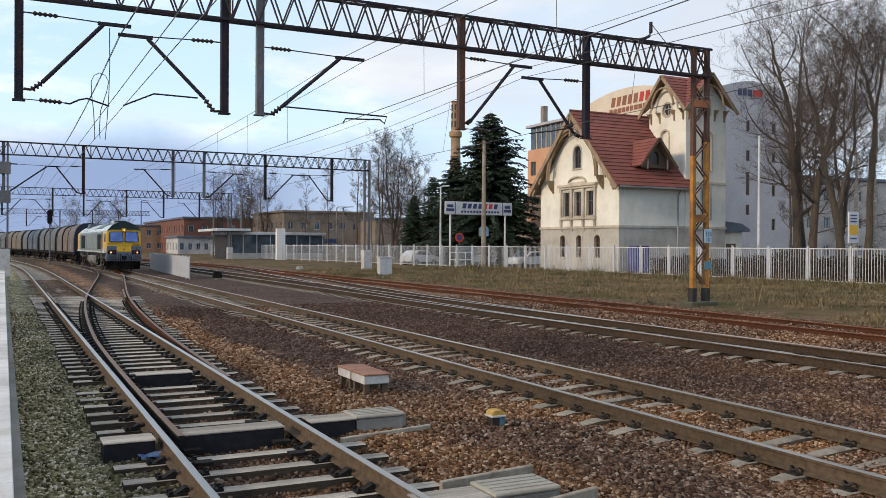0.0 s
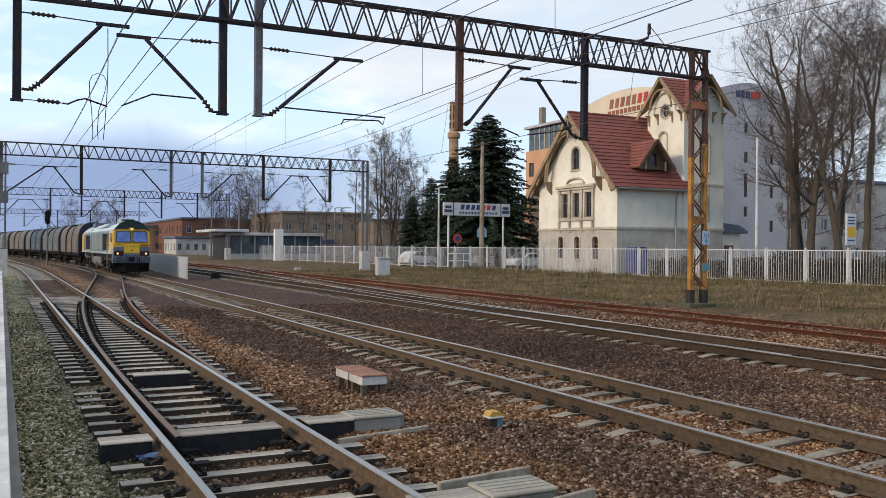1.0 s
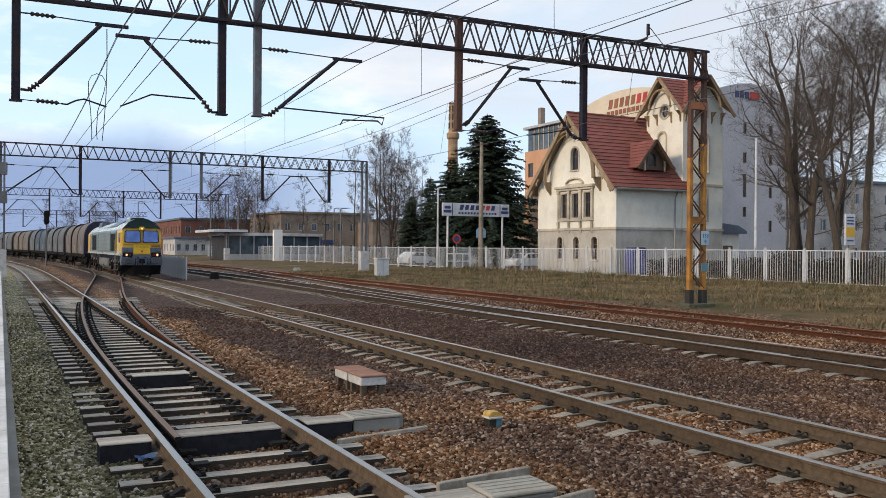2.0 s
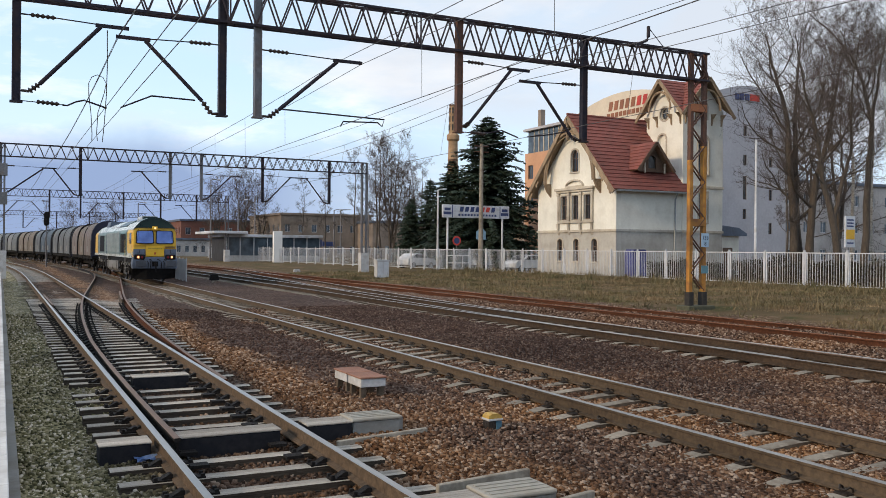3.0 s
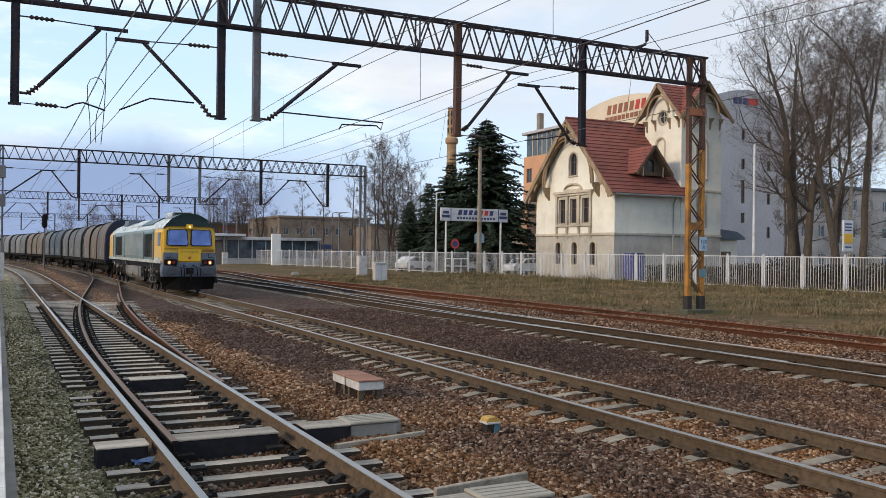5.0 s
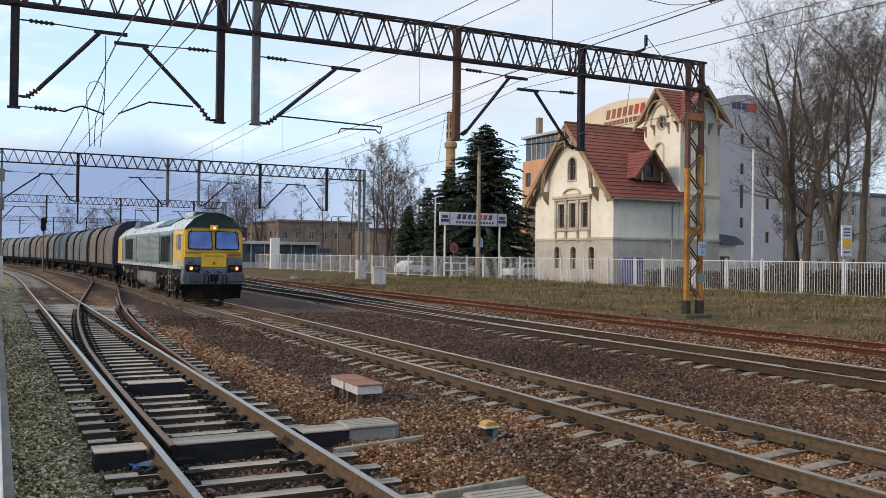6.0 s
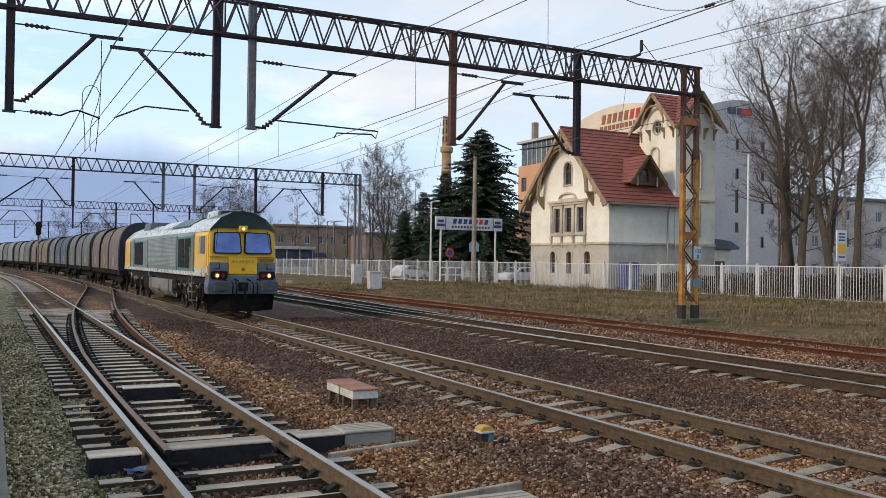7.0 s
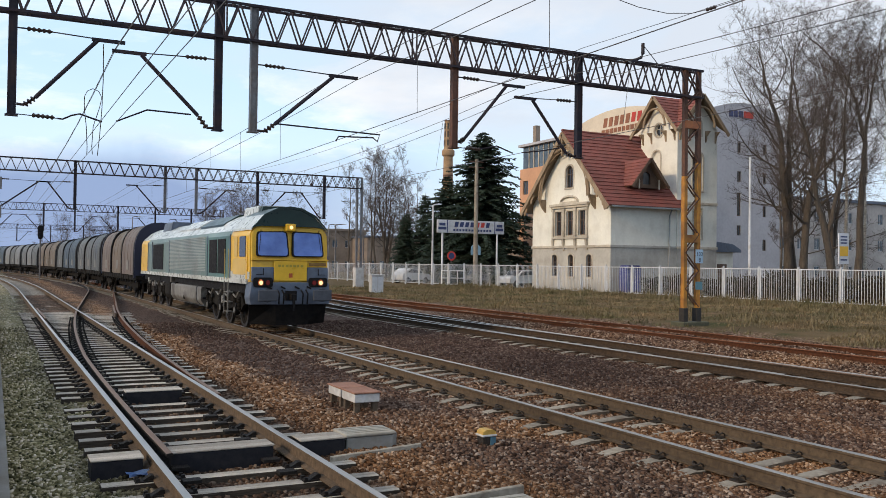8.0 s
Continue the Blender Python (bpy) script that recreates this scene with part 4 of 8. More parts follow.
def build_fence():
    t = thing("fence", "white-painted steel bar fence along the railway land", "fence", kind="structure")
    pitch = 2.5
    bm = fresh()
    for z in (0.16, 1.86):
        box(bm, -0.02, 0.09, z, 0.02, pitch - 0.09, z + 0.05)
    for y in (0.09, pitch - 0.09):
        box(bm, -0.022, y - 0.025, 0.06, 0.022, y + 0.025, 1.93)
    k = 0
    while 0.12 + k * 0.157 < pitch - 0.06:
        y = 0.12 + k * 0.157
        box(bm, -0.010, y - 0.010, 0.18, 0.010, y + 0.010, 1.88)
        k += 1
    panel = bpy.data.meshes.new("fence_panel")
    bm.to_mesh(panel)
    bm.free()
    panel.materials.append(M["white_paint"])
    bm = fresh()
    box(bm, -0.04, -0.04, -0.1, 0.04, 0.04, 2.02)
    box(bm, -0.05, -0.05, 2.02, 0.05, 0.05, 2.04)
    post = bpy.data.meshes.new("post")
    bm.to_mesh(post)
    bm.free()
    post.materials.append(M["white_paint"])
    y = 16.0
    while y < 150:
        x0, x1 = fence_x(y), fence_x(y + pitch)
        m = pose(x0, y, 0.08, 0, 0, math.degrees(math.atan2(x0 - x1, pitch)))
        share("fence_panel", panel, t, m)
        share("post", post, t, m)
        y += pitch


build_fence()


def track_fence():
    """Short pale plank fence between the main line and the loop."""
    t = thing("picket_fence", "short pale slatted fence between two tracks", "fence")
    bm = fresh()
    box(bm, -0.012, 0, -0.16, 0.012, 0.13, 1.22)
    slat = bpy.data.meshes.new("slat")
    bm.to_mesh(slat)
    bm.free()
    slat.materials.append(M["white_paint"])
    for i in range(15):
        y = 57.5 + i * 1.6
        x = 10.62 + (y - 57.7) * 0.045
        for k in range(9):
            share("slat", slat, t, pose(x, y + k * 0.175, 0))
        for z in (0.1, 0.95):
            bm = fresh()
            box(bm, x + 0.014, y, z, x + 0.05, y + 1.58, z + 0.07)
            part("crossbar", bm, M["white_paint"], t)
        bm = fresh()
        box(bm, x - 0.04, y - 0.07, -0.4, x + 0.04, y - 0.01, 1.28)
        part("post", bm, M["white_paint"], t)


track_fence()

# ---- the train ----
SPEED, FRONT0 = 5.22, 66.55          # metres a second towards the camera; where the nose stands at the start
YEL = mat("train_yellow", (0.78, 0.48, 0.035), (0.68, 0.41, 0.03), 0.35, 0, 4, 0.02, dirt=(0.40, 0.26, 0.07), dirt_amount=0.4)
GRN = mat("train_dark_green", (0.010, 0.034, 0.030), (0.008, 0.026, 0.024), 0.35, 0, 4, 0.02, dirt=(0.06, 0.08, 0.075), dirt_amount=0.4)
SIL = mat("train_grey_green", (0.16, 0.235, 0.22), (0.125, 0.185, 0.175), 0.4, 0.2, 5, 0.03, dirt=(0.2, 0.2, 0.17), dirt_amount=0.5)
# pale paint, which on the roof also stands for the sky's glare
PALE = mat("train_pale_and_sky_glare", (0.60, 0.62, 0.60), (0.50, 0.52, 0.50), 0.3, 0.2, 5, 0.03, dirt=(0.25, 0.25, 0.22), dirt_amount=0.4)
SLATE = mat("train_slate_grey", (0.135, 0.17, 0.235), (0.095, 0.12, 0.17), 0.5, 0.1, 6, 0.05, dirt=(0.07, 0.06, 0.05), dirt_amount=0.5)
BLK = mat("train_black", (0.010, 0.010, 0.012), (0.018, 0.016, 0.015), 0.7, 0.0, 8, 0.1, spec=0.12)
GRIME = mat("bogie_grime", (0.018, 0.016, 0.014), (0.009, 0.008, 0.007), 0.9, 0.0, 10, 0.3, dirt=(0.05, 0.043, 0.036), dirt_amount=0.4, spec=0.1)
TANK = mat("tank_pale_grey", (0.27, 0.265, 0.25), (0.13, 0.125, 0.115), 0.6, 0.1, 6, 0.08, dirt=(0.05, 0.042, 0.034), dirt_amount=0.75)
STEEL = mat("wheel_steel", (0.06, 0.055, 0.05), (0.025, 0.022, 0.02), 0.5, 0.5, 8, 0.05)
SILV = mat("train_silver", (0.40, 0.43, 0.41), (0.33, 0.36, 0.34), 0.4, 0.3, 5, 0.03, dirt=(0.2, 0.2, 0.17), dirt_amount=0.5)
BUFF = mat("buffer_grey", (0.075, 0.085, 0.105), (0.05, 0.055, 0.07), 0.6, 0, 8, 0.05)
TEAL = mat("train_teal", (0.085, 0.175, 0.165), (0.065, 0.135, 0.13), 0.4, 0.1, 5, 0.03, dirt=(0.14, 0.17, 0.16), dirt_amount=0.4)
FADED = mat("faded_yellow", (0.66, 0.46, 0.14), (0.58, 0.40, 0.12), 0.5, 0, 5, 0.03)
LAMP = mat("headlight_glow", (1.0, 0.60, 0.28), (1.0, 0.60, 0.28), 0.3, bump=0, big=0.0, glow=1.25)
# orange glow round the lit headlight, given as plain colour without emission
AMBER = mat("amber_lens_glow", (0.55, 0.16, 0.05), (0.45, 0.12, 0.04), 0.3, bump=0)
RED = mat("red_lens", (0.20, 0.018, 0.015), (0.17, 0.015, 0.015), 0.2, bump=0)


def glass_material(name, tint, rough=0.04):
    m = bpy.data.materials.new(name)
    m.use_nodes = True
    p = m.node_tree.nodes["Principled BSDF"]
    p.inputs["Base Color"].default_value = (*tint, 1)
    p.inputs["Roughness"].default_value = rough
    p.inputs["Specular IOR Level"].default_value = 0.6
    return m


# reflected sky painted as a mottled blue base colour
WIND = mat("windscreen_sky_blue", (0.11, 0.21, 0.58), (0.06, 0.13, 0.42), 0.12, 0, 1.6, 0.0, big=0.25, big_scale=1.2, spec=0.5)
DARKGLASS = glass_material("dark_window_glass", (0.02, 0.022, 0.026), 0.08)


def wheelset(parent, y, r, x_half=0.75):
    bm = fresh()
    for s in (-1, 1):
        a = s * x_half
        tube(bm, [(a - s * 0.035, 0, 0), (a - s * 0.035, 0, 0), (a + s * 0.06, 0, 0)], [r + 0.028, r, r], 24, 0)
        tube(bm, [(a + s * 0.06, 0, 0), (a + s * 0.065, 0, 0)], [r * 0.8, r * 0.22], 24, 1)
        for k in range(5):
            an = k * math.tau / 5
            box(bm, a + s * 0.062 - 0.01, math.cos(an) * r * 0.5 - 0.05, math.sin(an) * r * 0.5 - 0.05, a + s * 0.062 + 0.01, math.cos(an) * r * 0.5 + 0.05, math.sin(an) * r * 0.5 + 0.05, 1)
    tube(bm, [(-x_half, 0, 0), (x_half, 0, 0)], 0.08, 10, 1)
    return part("wheelset", bm, [STEEL, GRIME], parent, at=pose(0, y, r))


def rounded(points, n=4, r=0.08):
    """Round the corners of a closed outline."""
    out = []
    k = len(points)
    for i in range(k):
        p0, p, p1 = Vector(points[i - 1]), Vector(points[i]), Vector(points[(i + 1) % k])
        a = p + (p0 - p).normalized() * min(r, (p0 - p).length / 2)
        b = p + (p1 - p).normalized() * min(r, (p1 - p).length / 2)
        for j in range(n + 1):
            f = j / n
            q = a.lerp(p, f).lerp(p.lerp(b, f), f)
            out.append((q.x, q.y))
    return out


BODY = [(-1.32, 1.42), (1.32, 1.42), (1.32, 2.78), (1.24, 2.95), (0.85, 3.30), (0.40, 3.50), (0.0, 3.55), (-0.40, 3.50), (-0.85, 3.30), (-1.24, 2.95), (-1.32, 2.78)]


def build_loco():
    t = thing("locomotive", "yellow-fronted green and grey diesel freight locomotive with lit headlights", "locomotive")
    L = 20.9
    cab = [(x, z) for x, z in BODY]
    # cab shells, leaning back above the waist
    for name, y0, y1, sign in (("cab", 0.0, 2.35, 1), ("rear_cab", L - 2.35, L, -1)):
        bm = fresh()
        ys = [y0, y1]
        rings = []
        for y in ys:
            ring = []
            for x, z in BODY:
                front = (y == y0 and sign > 0) or (y == y1 and sign < 0)
                yy = y + (sign * max(0.0, z - 2.1) * 0.20 if front else 0)
                ring.append(bm.verts.new((x * (0.985 if front else 1), yy, z)))
            rings.append(ring)
        k = len(BODY)
        for i in range(k):
            f = bm.faces.new((rings[0][i], rings[0][(i + 1) % k], rings[1][(i + 1) % k], rings[1][i]))
            f.material_index = 0 if i in (0, 1, 10, 2, 9) else (1 if sign > 0 else 2)
        bm.faces.new(rings[0])
        bm.faces.new(rings[1])
        bmesh.ops.recalc_face_normals(bm, faces=bm.faces)
        bmesh.ops.bevel(bm, geom=[e for e in bm.edges if abs(e.verts[0].co.y - e.verts[1].co.y) < 0.5 and (min(v.co.y for v in e.verts) < 0.6 if sign > 0 else max(v.co.y for v in e.verts) > L - 0.6)], offset=0.05, segments=3, affect="EDGES")
        part(name, bm, [YEL, GRN, PALE], t)
    # long hood between the cabs
    bm = fresh()
    prism(bm, BODY, 1, 2.352, L - 2.352)
    # roof faces go pale: the sky's reflection is put into their colour
    for f in bm.faces:
        c = f.calc_center_median()
        if c.z > 2.9:
            f.material_index = 1
        if c.z > 3.2 and abs(c.x) > 0.5:
            f.material_index = 1
    part("body", bm, [SIL, PALE], t, "grey-green louvred body side")
    for s in (-1, 1):
        bm = fresh()
        box(bm, s * 1.30, 2.4, 1.5, s * 1.326, 5.85, 2.8)
        part("teal_panel", bm, TEAL, t, "dark teal side panel")
        bm = fresh()
        box(bm, s * 1.30, 0.35, 1.50, s * 1.326, 0.52, 2.7)
        part("pillar", bm, YEL, t)
        bm = fresh()
        prism(bm, rounded([(0.5, 1.62), (2.1, 1.62), (2.1, 2.1), (0.5, 2.1)], 4, 0.22), 0, s * 1.30, s * 1.328)
        part("cab_door", bm, FADED, t, "faded yellow cab side panel")
    # dark green roof sheet over the cab with its brow
    bm = fresh()
    brow = [(-1.28, 2.92), (-0.86, 3.31), (-0.40, 3.52), (0, 3.57), (0.40, 3.52), (0.86, 3.31), (1.28, 2.92), (1.26, 2.99), (0.88, 3.37), (0.41, 3.58), (0, 3.63), (-0.41, 3.58), (-0.88, 3.37), (-1.26, 2.99)]
    prism(bm, brow, 1, 0.06, 2.3)
    # shoulders of the green roof painted pale as reflected sky
    for f in bm.faces:
        c = f.calc_center_median()
        if abs(c.x) > 0.75 and 0.3 < c.y:
            f.material_index = 1
    part("cab_roof", bm, [GRN, PALE], t, "dark green cab roof with sky glare painted on its shoulders")
    bm = fresh()
    arch = [(-1.2, 3.0), (-0.9, 3.04), (0.9, 3.04), (1.2, 3.0), (0.86, 3.33), (0.40, 3.53), (0, 3.58), (-0.40, 3.53), (-0.86, 3.33)]
    prism(bm, arch, 1, 0.10, 0.2)
    part("brow_panel", bm, GRN, t, "dark green brow above the windscreens")
    # silencer and roof boxes
    bm = fresh()
    prism(bm, rounded([(-0.56, 3.3), (0.56, 3.3), (0.48, 3.74), (-0.48, 3.74)]), 1, 1.9, 3.6)
    part("silencer", bm, PALE, t, "pale roof silencer box")
    bm = fresh()
    prism(bm, [(-0.50, 3.50), (0.50, 3.50), (0.42, 3.70), (-0.42, 3.70)], 1, 1.62, 1.898)
    part("silencer_mouth", bm, GRN, t)
    bm = fresh()
    prism(bm, rounded([(-0.8, 3.3), (0.8, 3.3), (0.7, 3.72), (-0.7, 3.72)]), 1, 15.4, 17.4)
    part("cooler_cowl", bm, SLATE, t)
    for a, b in ((4.6, 8.2), (8.6, 12.2)):
        bm = fresh()
        prism(bm, [(-1.0, 3.16), (-0.42, 3.49), (0.42, 3.49), (1.0, 3.16), (1.0, 3.24), (0.42, 3.56), (-0.42, 3.56), (-1.0, 3.24)], 1, a, b)
        part("roof_hatch", bm, GRN if a < 6 else PALE, t)
    # windscreens with black rubber
    for s in (-1, 1):
        out = rounded([(s * 0.08, 2.18), (s * 1.10, 2.18), (s * 1.06, 2.86), (s * 0.12, 2.88)], 4, 0.10)
        for name, scale, y, m in (("window_rubber", 1.07, 0.07, BLK), ("windscreen", 0.97, 0.055, WIND)):
            cx, cz = s * 0.59, 2.525
            bm = fresh()
            o2 = [(cx + (x - cx) * scale, cz + (z - cz) * scale) for x, z in out]
            prism(bm, o2, 1, -0.03 if name != "windscreen" else -0.045, 0.03)
            for v in bm.verts:
                v.co.y += (v.co.z - 2.1) * 0.20
            part(name, bm, m, t)
        bm = fresh()
        bar(bm, (s * 0.98, 0.06, 2.95), (s * 0.97, 0.08, 2.86), 0.02)
        bar(bm, (s * 0.97, 0.075, 2.86), (s * 1.04, 0.0, 2.30), 0.012)
        part("wiper", bm, BLK, t)
    # front: yellow panel, dark lamp boxes, headlights
    bm = fresh()
    box(bm, -1.29, -0.022, 2.055, 1.29, 0.1, 2.085)
    part("waist_rail", bm, YEL, t)
    for s in (-1, 1):
        bm = fresh()
        box(bm, s * 0.92 - 0.36, -0.03, 1.44, s * 0.92 + 0.36, 0.05, 1.86, bevel=0.02)
        part("lamp_panel", bm, SLATE, t)
        bm = fresh()
        prism(bm, rounded([(s * 0.92 - 0.32, 1.28), (s * 0.92 + 0.32, 1.28), (s * 0.92 + 0.32, 1.56), (s * 0.92 - 0.32, 1.56)], 4, 0.1), 1, -0.09, -0.028)
        part("lamp_box", bm, BLK, t)
        bm = fresh()
        tube(bm, [(s * 1.0, -0.125, 1.41), (s * 1.0, -0.08, 1.41)], [0.085, 0.10], 16)
        part("lens_rim", bm, AMBER, t, "amber ring painted as the headlight's glow")
        bm = fresh()
        tube(bm, [(s * 1.0, -0.14, 1.41), (s * 1.0, -0.12, 1.41)], [0.055, 0.065], 16)
        part("headlight", bm, LAMP, t, "lit warm headlight")
        bm = fresh()
        tube(bm, [(s * 0.78, -0.12, 1.41), (s * 0.78, -0.08, 1.41)], 0.07, 14)
        part("tail_light", bm, RED, t)
        bm = fresh()
        bar(bm, (s * 0.92, -0.08, 1.62), (s * 0.92, -0.08, 1.82), 0.02)
        bar(bm, (s * 0.92, -0.06, 1.64), (s * 1.15, -0.06, 1.64), 0.02)
        part("hand_rail", bm, BLK, t)
        bm = fresh()
        tube(bm, [(s * 0.9, -0.06, 1.06), (s * 0.9, -0.42, 1.06), (s * 0.9, -0.44, 1.06), (s * 0.9, -0.5, 1.06)], [0.11, 0.11, 0.2, 0.2], 12)
        box(bm, s * 0.9 - 0.31, -0.56, 0.90, s * 0.9 + 0.31, -0.5, 1.22, bevel=0.025)
        part("buffer", bm, BUFF, t)
    bm = fresh()
    box(bm, -0.55, -0.034, 1.46, 0.55, 0.05, 2.03, bevel=0.015)
    part("nose_panel", bm, YEL, t)
    bm = fresh()
    for k, w in enumerate((0.10, 0.07, 0.09, 0.08, 0.1, 0.07, 0.09)):
        box(bm, -0.42 + k * 0.125, -0.04, 1.86, -0.42 + k * 0.125 + w, -0.036, 1.93)
    part("faded_lettering", bm, mat("faded_green_paint", (0.42, 0.33, 0.04), rough=0.5), t, "faded lettering reduced to bars")
    bm = fresh()
    box(bm, -0.06, -0.04, 1.56, 0.06, -0.036, 1.68)
    part("badge", bm, mat("red_badge", (0.5, 0.10, 0.03), rough=0.5), t)
    bm = fresh()
    box(bm, 0.62, -0.034, 1.90, 1.2, -0.028, 1.99)
    part("number_bar", bm, mat("brown_number", (0.22, 0.12, 0.03), rough=0.5), t, "number reduced to a bar")
    bm = fresh()
    box(bm, -0.16, -0.03, 2.90, 0.16, 0.2, 3.12, bevel=0.03)
    part("top_lamp_box", bm, YEL, t)
    bm = fresh()
    tube(bm, [(0, -0.05, 3.01), (0, -0.02, 3.01)], 0.055, 14)
    part("headlight", bm, LAMP, t, "lit warm headlight")
    # buffer beam, coupling, snow plough
    bm = fresh()
    prism(bm, [(-1.32, 0.78), (1.32, 0.78), (1.36, 1.0), (1.30, 1.42), (-1.30, 1.42), (-1.36, 1.0)], 1, -0.06, 0.5)
    bmesh.ops.bevel(bm, geom=list(bm.edges), offset=0.02, segments=1, affect="EDGES")
    part("buffer_beam", bm, SLATE, t)
    bm = fresh()
    bar(bm, (0, -0.1, 1.02), (0, -0.38, 1.0), 0.16)
    bar(bm, (0, -0.36, 1.05), (0, -0.40, 0.62), 0.07)
    box(bm, -0.18, -0.14, 0.9, 0.18, -0.05, 1.18)
    for x in (-0.45, -0.3, 0.34, 0.5):
        tube(bm, [(x, -0.08, 1.2), (x + 0.03, -0.2, 1.1), (x + 0.02, -0.18, 0.8)], 0.025, 6)
    for x in (-0.7, -0.25, 0.22, 0.62):
        bar(bm, (x - 0.09, -0.08, 1.30), (x + 0.06, -0.09, 1.24), 0.045)
    part("coupling", bm, BLK, t)
    bm = fresh()
    lo = [(-1.28, 0.30, 0.22), (-0.5, -0.12, 0.2), (0.5, -0.12, 0.2), (1.28, 0.30, 0.22)]
    hi = [(-1.30, 0.15, 0.80), (-0.5, -0.04, 0.80), (0.5, -0.04, 0.80), (1.30, 0.15, 0.80)]
    vl, vh = [bm.verts.new(p) for p in lo], [bm.verts.new(p) for p in hi]
    for i in range(3):
        bm.faces.new((vl[i], vl[i + 1], vh[i + 1], vh[i]))
    r = bmesh.ops.solidify(bm, geom=list(bm.faces), thickness=0.04)
    part("plough", bm, BLK, t)
    # sides
    for s in (-1, 1):
        bm = fresh()
        box(bm, s * 1.30, 0.3, 1.36, s * 1.36, L - 0.3, 1.50)
        part("sill", bm, PALE, t)
        bm = fresh()
        for y0 in (5.9,):
            for k in range(22):
                z = 1.66 + k * 0.055
                box(bm, s * 1.318, y0 + 0.05, z, s * 1.338, y0 + 7.0, z + 0.028)
        part("louvre_bank", bm, SILV, t, "silver-grey louvres")
        for y0, y1 in ((3.0, 4.05), (4.2, 5.3), (14.4, 17.0)):
            bm = fresh()
            box(bm, s * 1.31, y0, 1.62, s * 1.345, y1, 2.72, bevel=0.008)
            for k in range(6):
                z = 1.7 + k * 0.17
                box(bm, s * 1.345, y0 + 0.04, z, s * 1.352, y1 - 0.04, z + 0.05)
            part("intake_grille", bm, BLK, t)
        for y0, y1 in ((0.55, 1.25), (1.5, 1.9)):
            bm = fresh()
            prism(bm, rounded([(y0, 2.15), (y1, 2.15), (y1, 2.75), (y0, 2.75)], 3, 0.06), 0, s * 1.31, s * 1.335)
            part("cab_side_window", bm, DARKGLASS if y0 < 1 else FADED, t)
        for y in (2.36, 5.6, 12.9, 17.3, L - 2.36):
            bm = fresh()
            box(bm, s * 1.32, y - 0.03, 1.5, s * 1.35, y + 0.03, 2.85)
            part("body_seam", bm, SLATE, t)
        for y in (2.42, 2.9):
            bm = fresh()
            bar(bm, (s * 1.38, y, 1.45), (s * 1.38, y, 2.4), 0.018)
            part("hand_rail", bm, FADED, t)
        bm = fresh()
        for z in (0.45, 0.75, 1.05):
            box(bm, s * 1.2, 2.4, z, s * 1.4, 2.9, z + 0.03)
        bar(bm, (s * 1.38, 2.4, 0.4), (s * 1.38, 2.4, 1.4), 0.03)
        bar(bm, (s * 1.38, 2.9, 0.4), (s * 1.38, 2.9, 1.4), 0.03)
        part("cab_steps", bm, TANK, t)
        bm = fresh()
        box(bm, s * 1.30, 0.12, 1.50, s * 1.324, 2.35, 1.72)
        part("cab_skirt", bm, PALE, t)
        rng = random.Random(40 + s)
        for k in range(26):
            yy = rng.uniform(1.4, L - 1.4)
            zz = rng.uniform(0.55, 1.15)
            w_, h_ = rng.uniform(0.08, 0.4), rng.uniform(0.06, 0.28)
            bm = fresh()
            box(bm, s * 1.0, yy, zz, s * rng.uniform(1.14, 1.3), yy + w_, zz + h_, bevel=0.012)
            part("equipment_box", bm, rng.choice((GRIME, BLK, TANK, SILV, BLK, BLK)), t)
        # bogie side frames
        for yc in (3.9, L - 3.9):
            bm = fresh()
            prism(bm, [(yc - 2.6, 0.72), (yc - 2.2, 0.48), (yc - 1.4, 0.62), (yc - 0.4, 0.45), (yc + 0.4, 0.45), (yc + 1.4, 0.62), (yc + 2.2, 0.48), (yc + 2.6, 0.72), (yc + 2.3, 1.05), (yc - 2.3, 1.05)], 0, s * 1.02, s * 1.14)
            part("bogie_frame", bm, GRIME, t)
            for k in (-1.9, 0, 1.9):
                bm = fresh()
                tube(bm, [(s * 1.1, yc + k, 0.53), (s * 1.26, yc + k, 0.53)], 0.15, 12)
                part("axle_box", bm, GRIME, t)
                bm = fresh()
                tube(bm, [(s * 1.26, yc + k, 0.53), (s * 1.275, yc + k, 0.53)], 0.09, 10)
                part("axle_cap", bm, TANK, t)
                for q in (-0.28, 0.28):
                    bm = fresh()
                    tube(bm, [(s * 1.16, yc + k + q, 0.55 + 0.033 * j) for j in range(13)], [0.085 if j % 3 else 0.06 for j in range(13)], 10)
                    part("coil_spring", bm, GRIME if k else BLK, t)
            bm = fresh()
            for k in range(4):
                tube(bm, [(s * 1.2, yc - 2.2 + k * 1.16, 1.1), (s * 1.24, yc - 2.0 + k * 1.16, 0.92), (s * 1.2, yc - 1.5 + k * 1.16, 1.0)], 0.03, 6)
            part("brake_pipe", bm, TANK, t)
        for y0, y1, m, nm in ((7.6, 12.6, TANK, "fuel_tank"), (12.8, 14.0, GRIME, "battery_box"), (6.7, 7.4, TANK, "equipment_box")):
            bm = fresh()
            prism(bm, rounded([(s * 0.3, 0.42), (s * 1.12, 0.42), (s * 1.3, 0.62), (s * 1.3, 1.10), (s * 0.3, 1.10)], 3, 0.08), 1, y0, y1)
            part(nm, bm, m, t)
    bm = fresh()
    box(bm, -1.15, 0.5, 1.08, 1.15, L - 0.5, 1.42)
    # added dark box between the bogies that blocks light and deepens the shade
    box(bm, -0.62, 1.2, 0.42, 0.62, L - 1.2, 1.08)
    part("underframe", bm, BLK, t)
    for o in t.children:
        for v in o.data.vertices:
            v.co.x *= 0.89
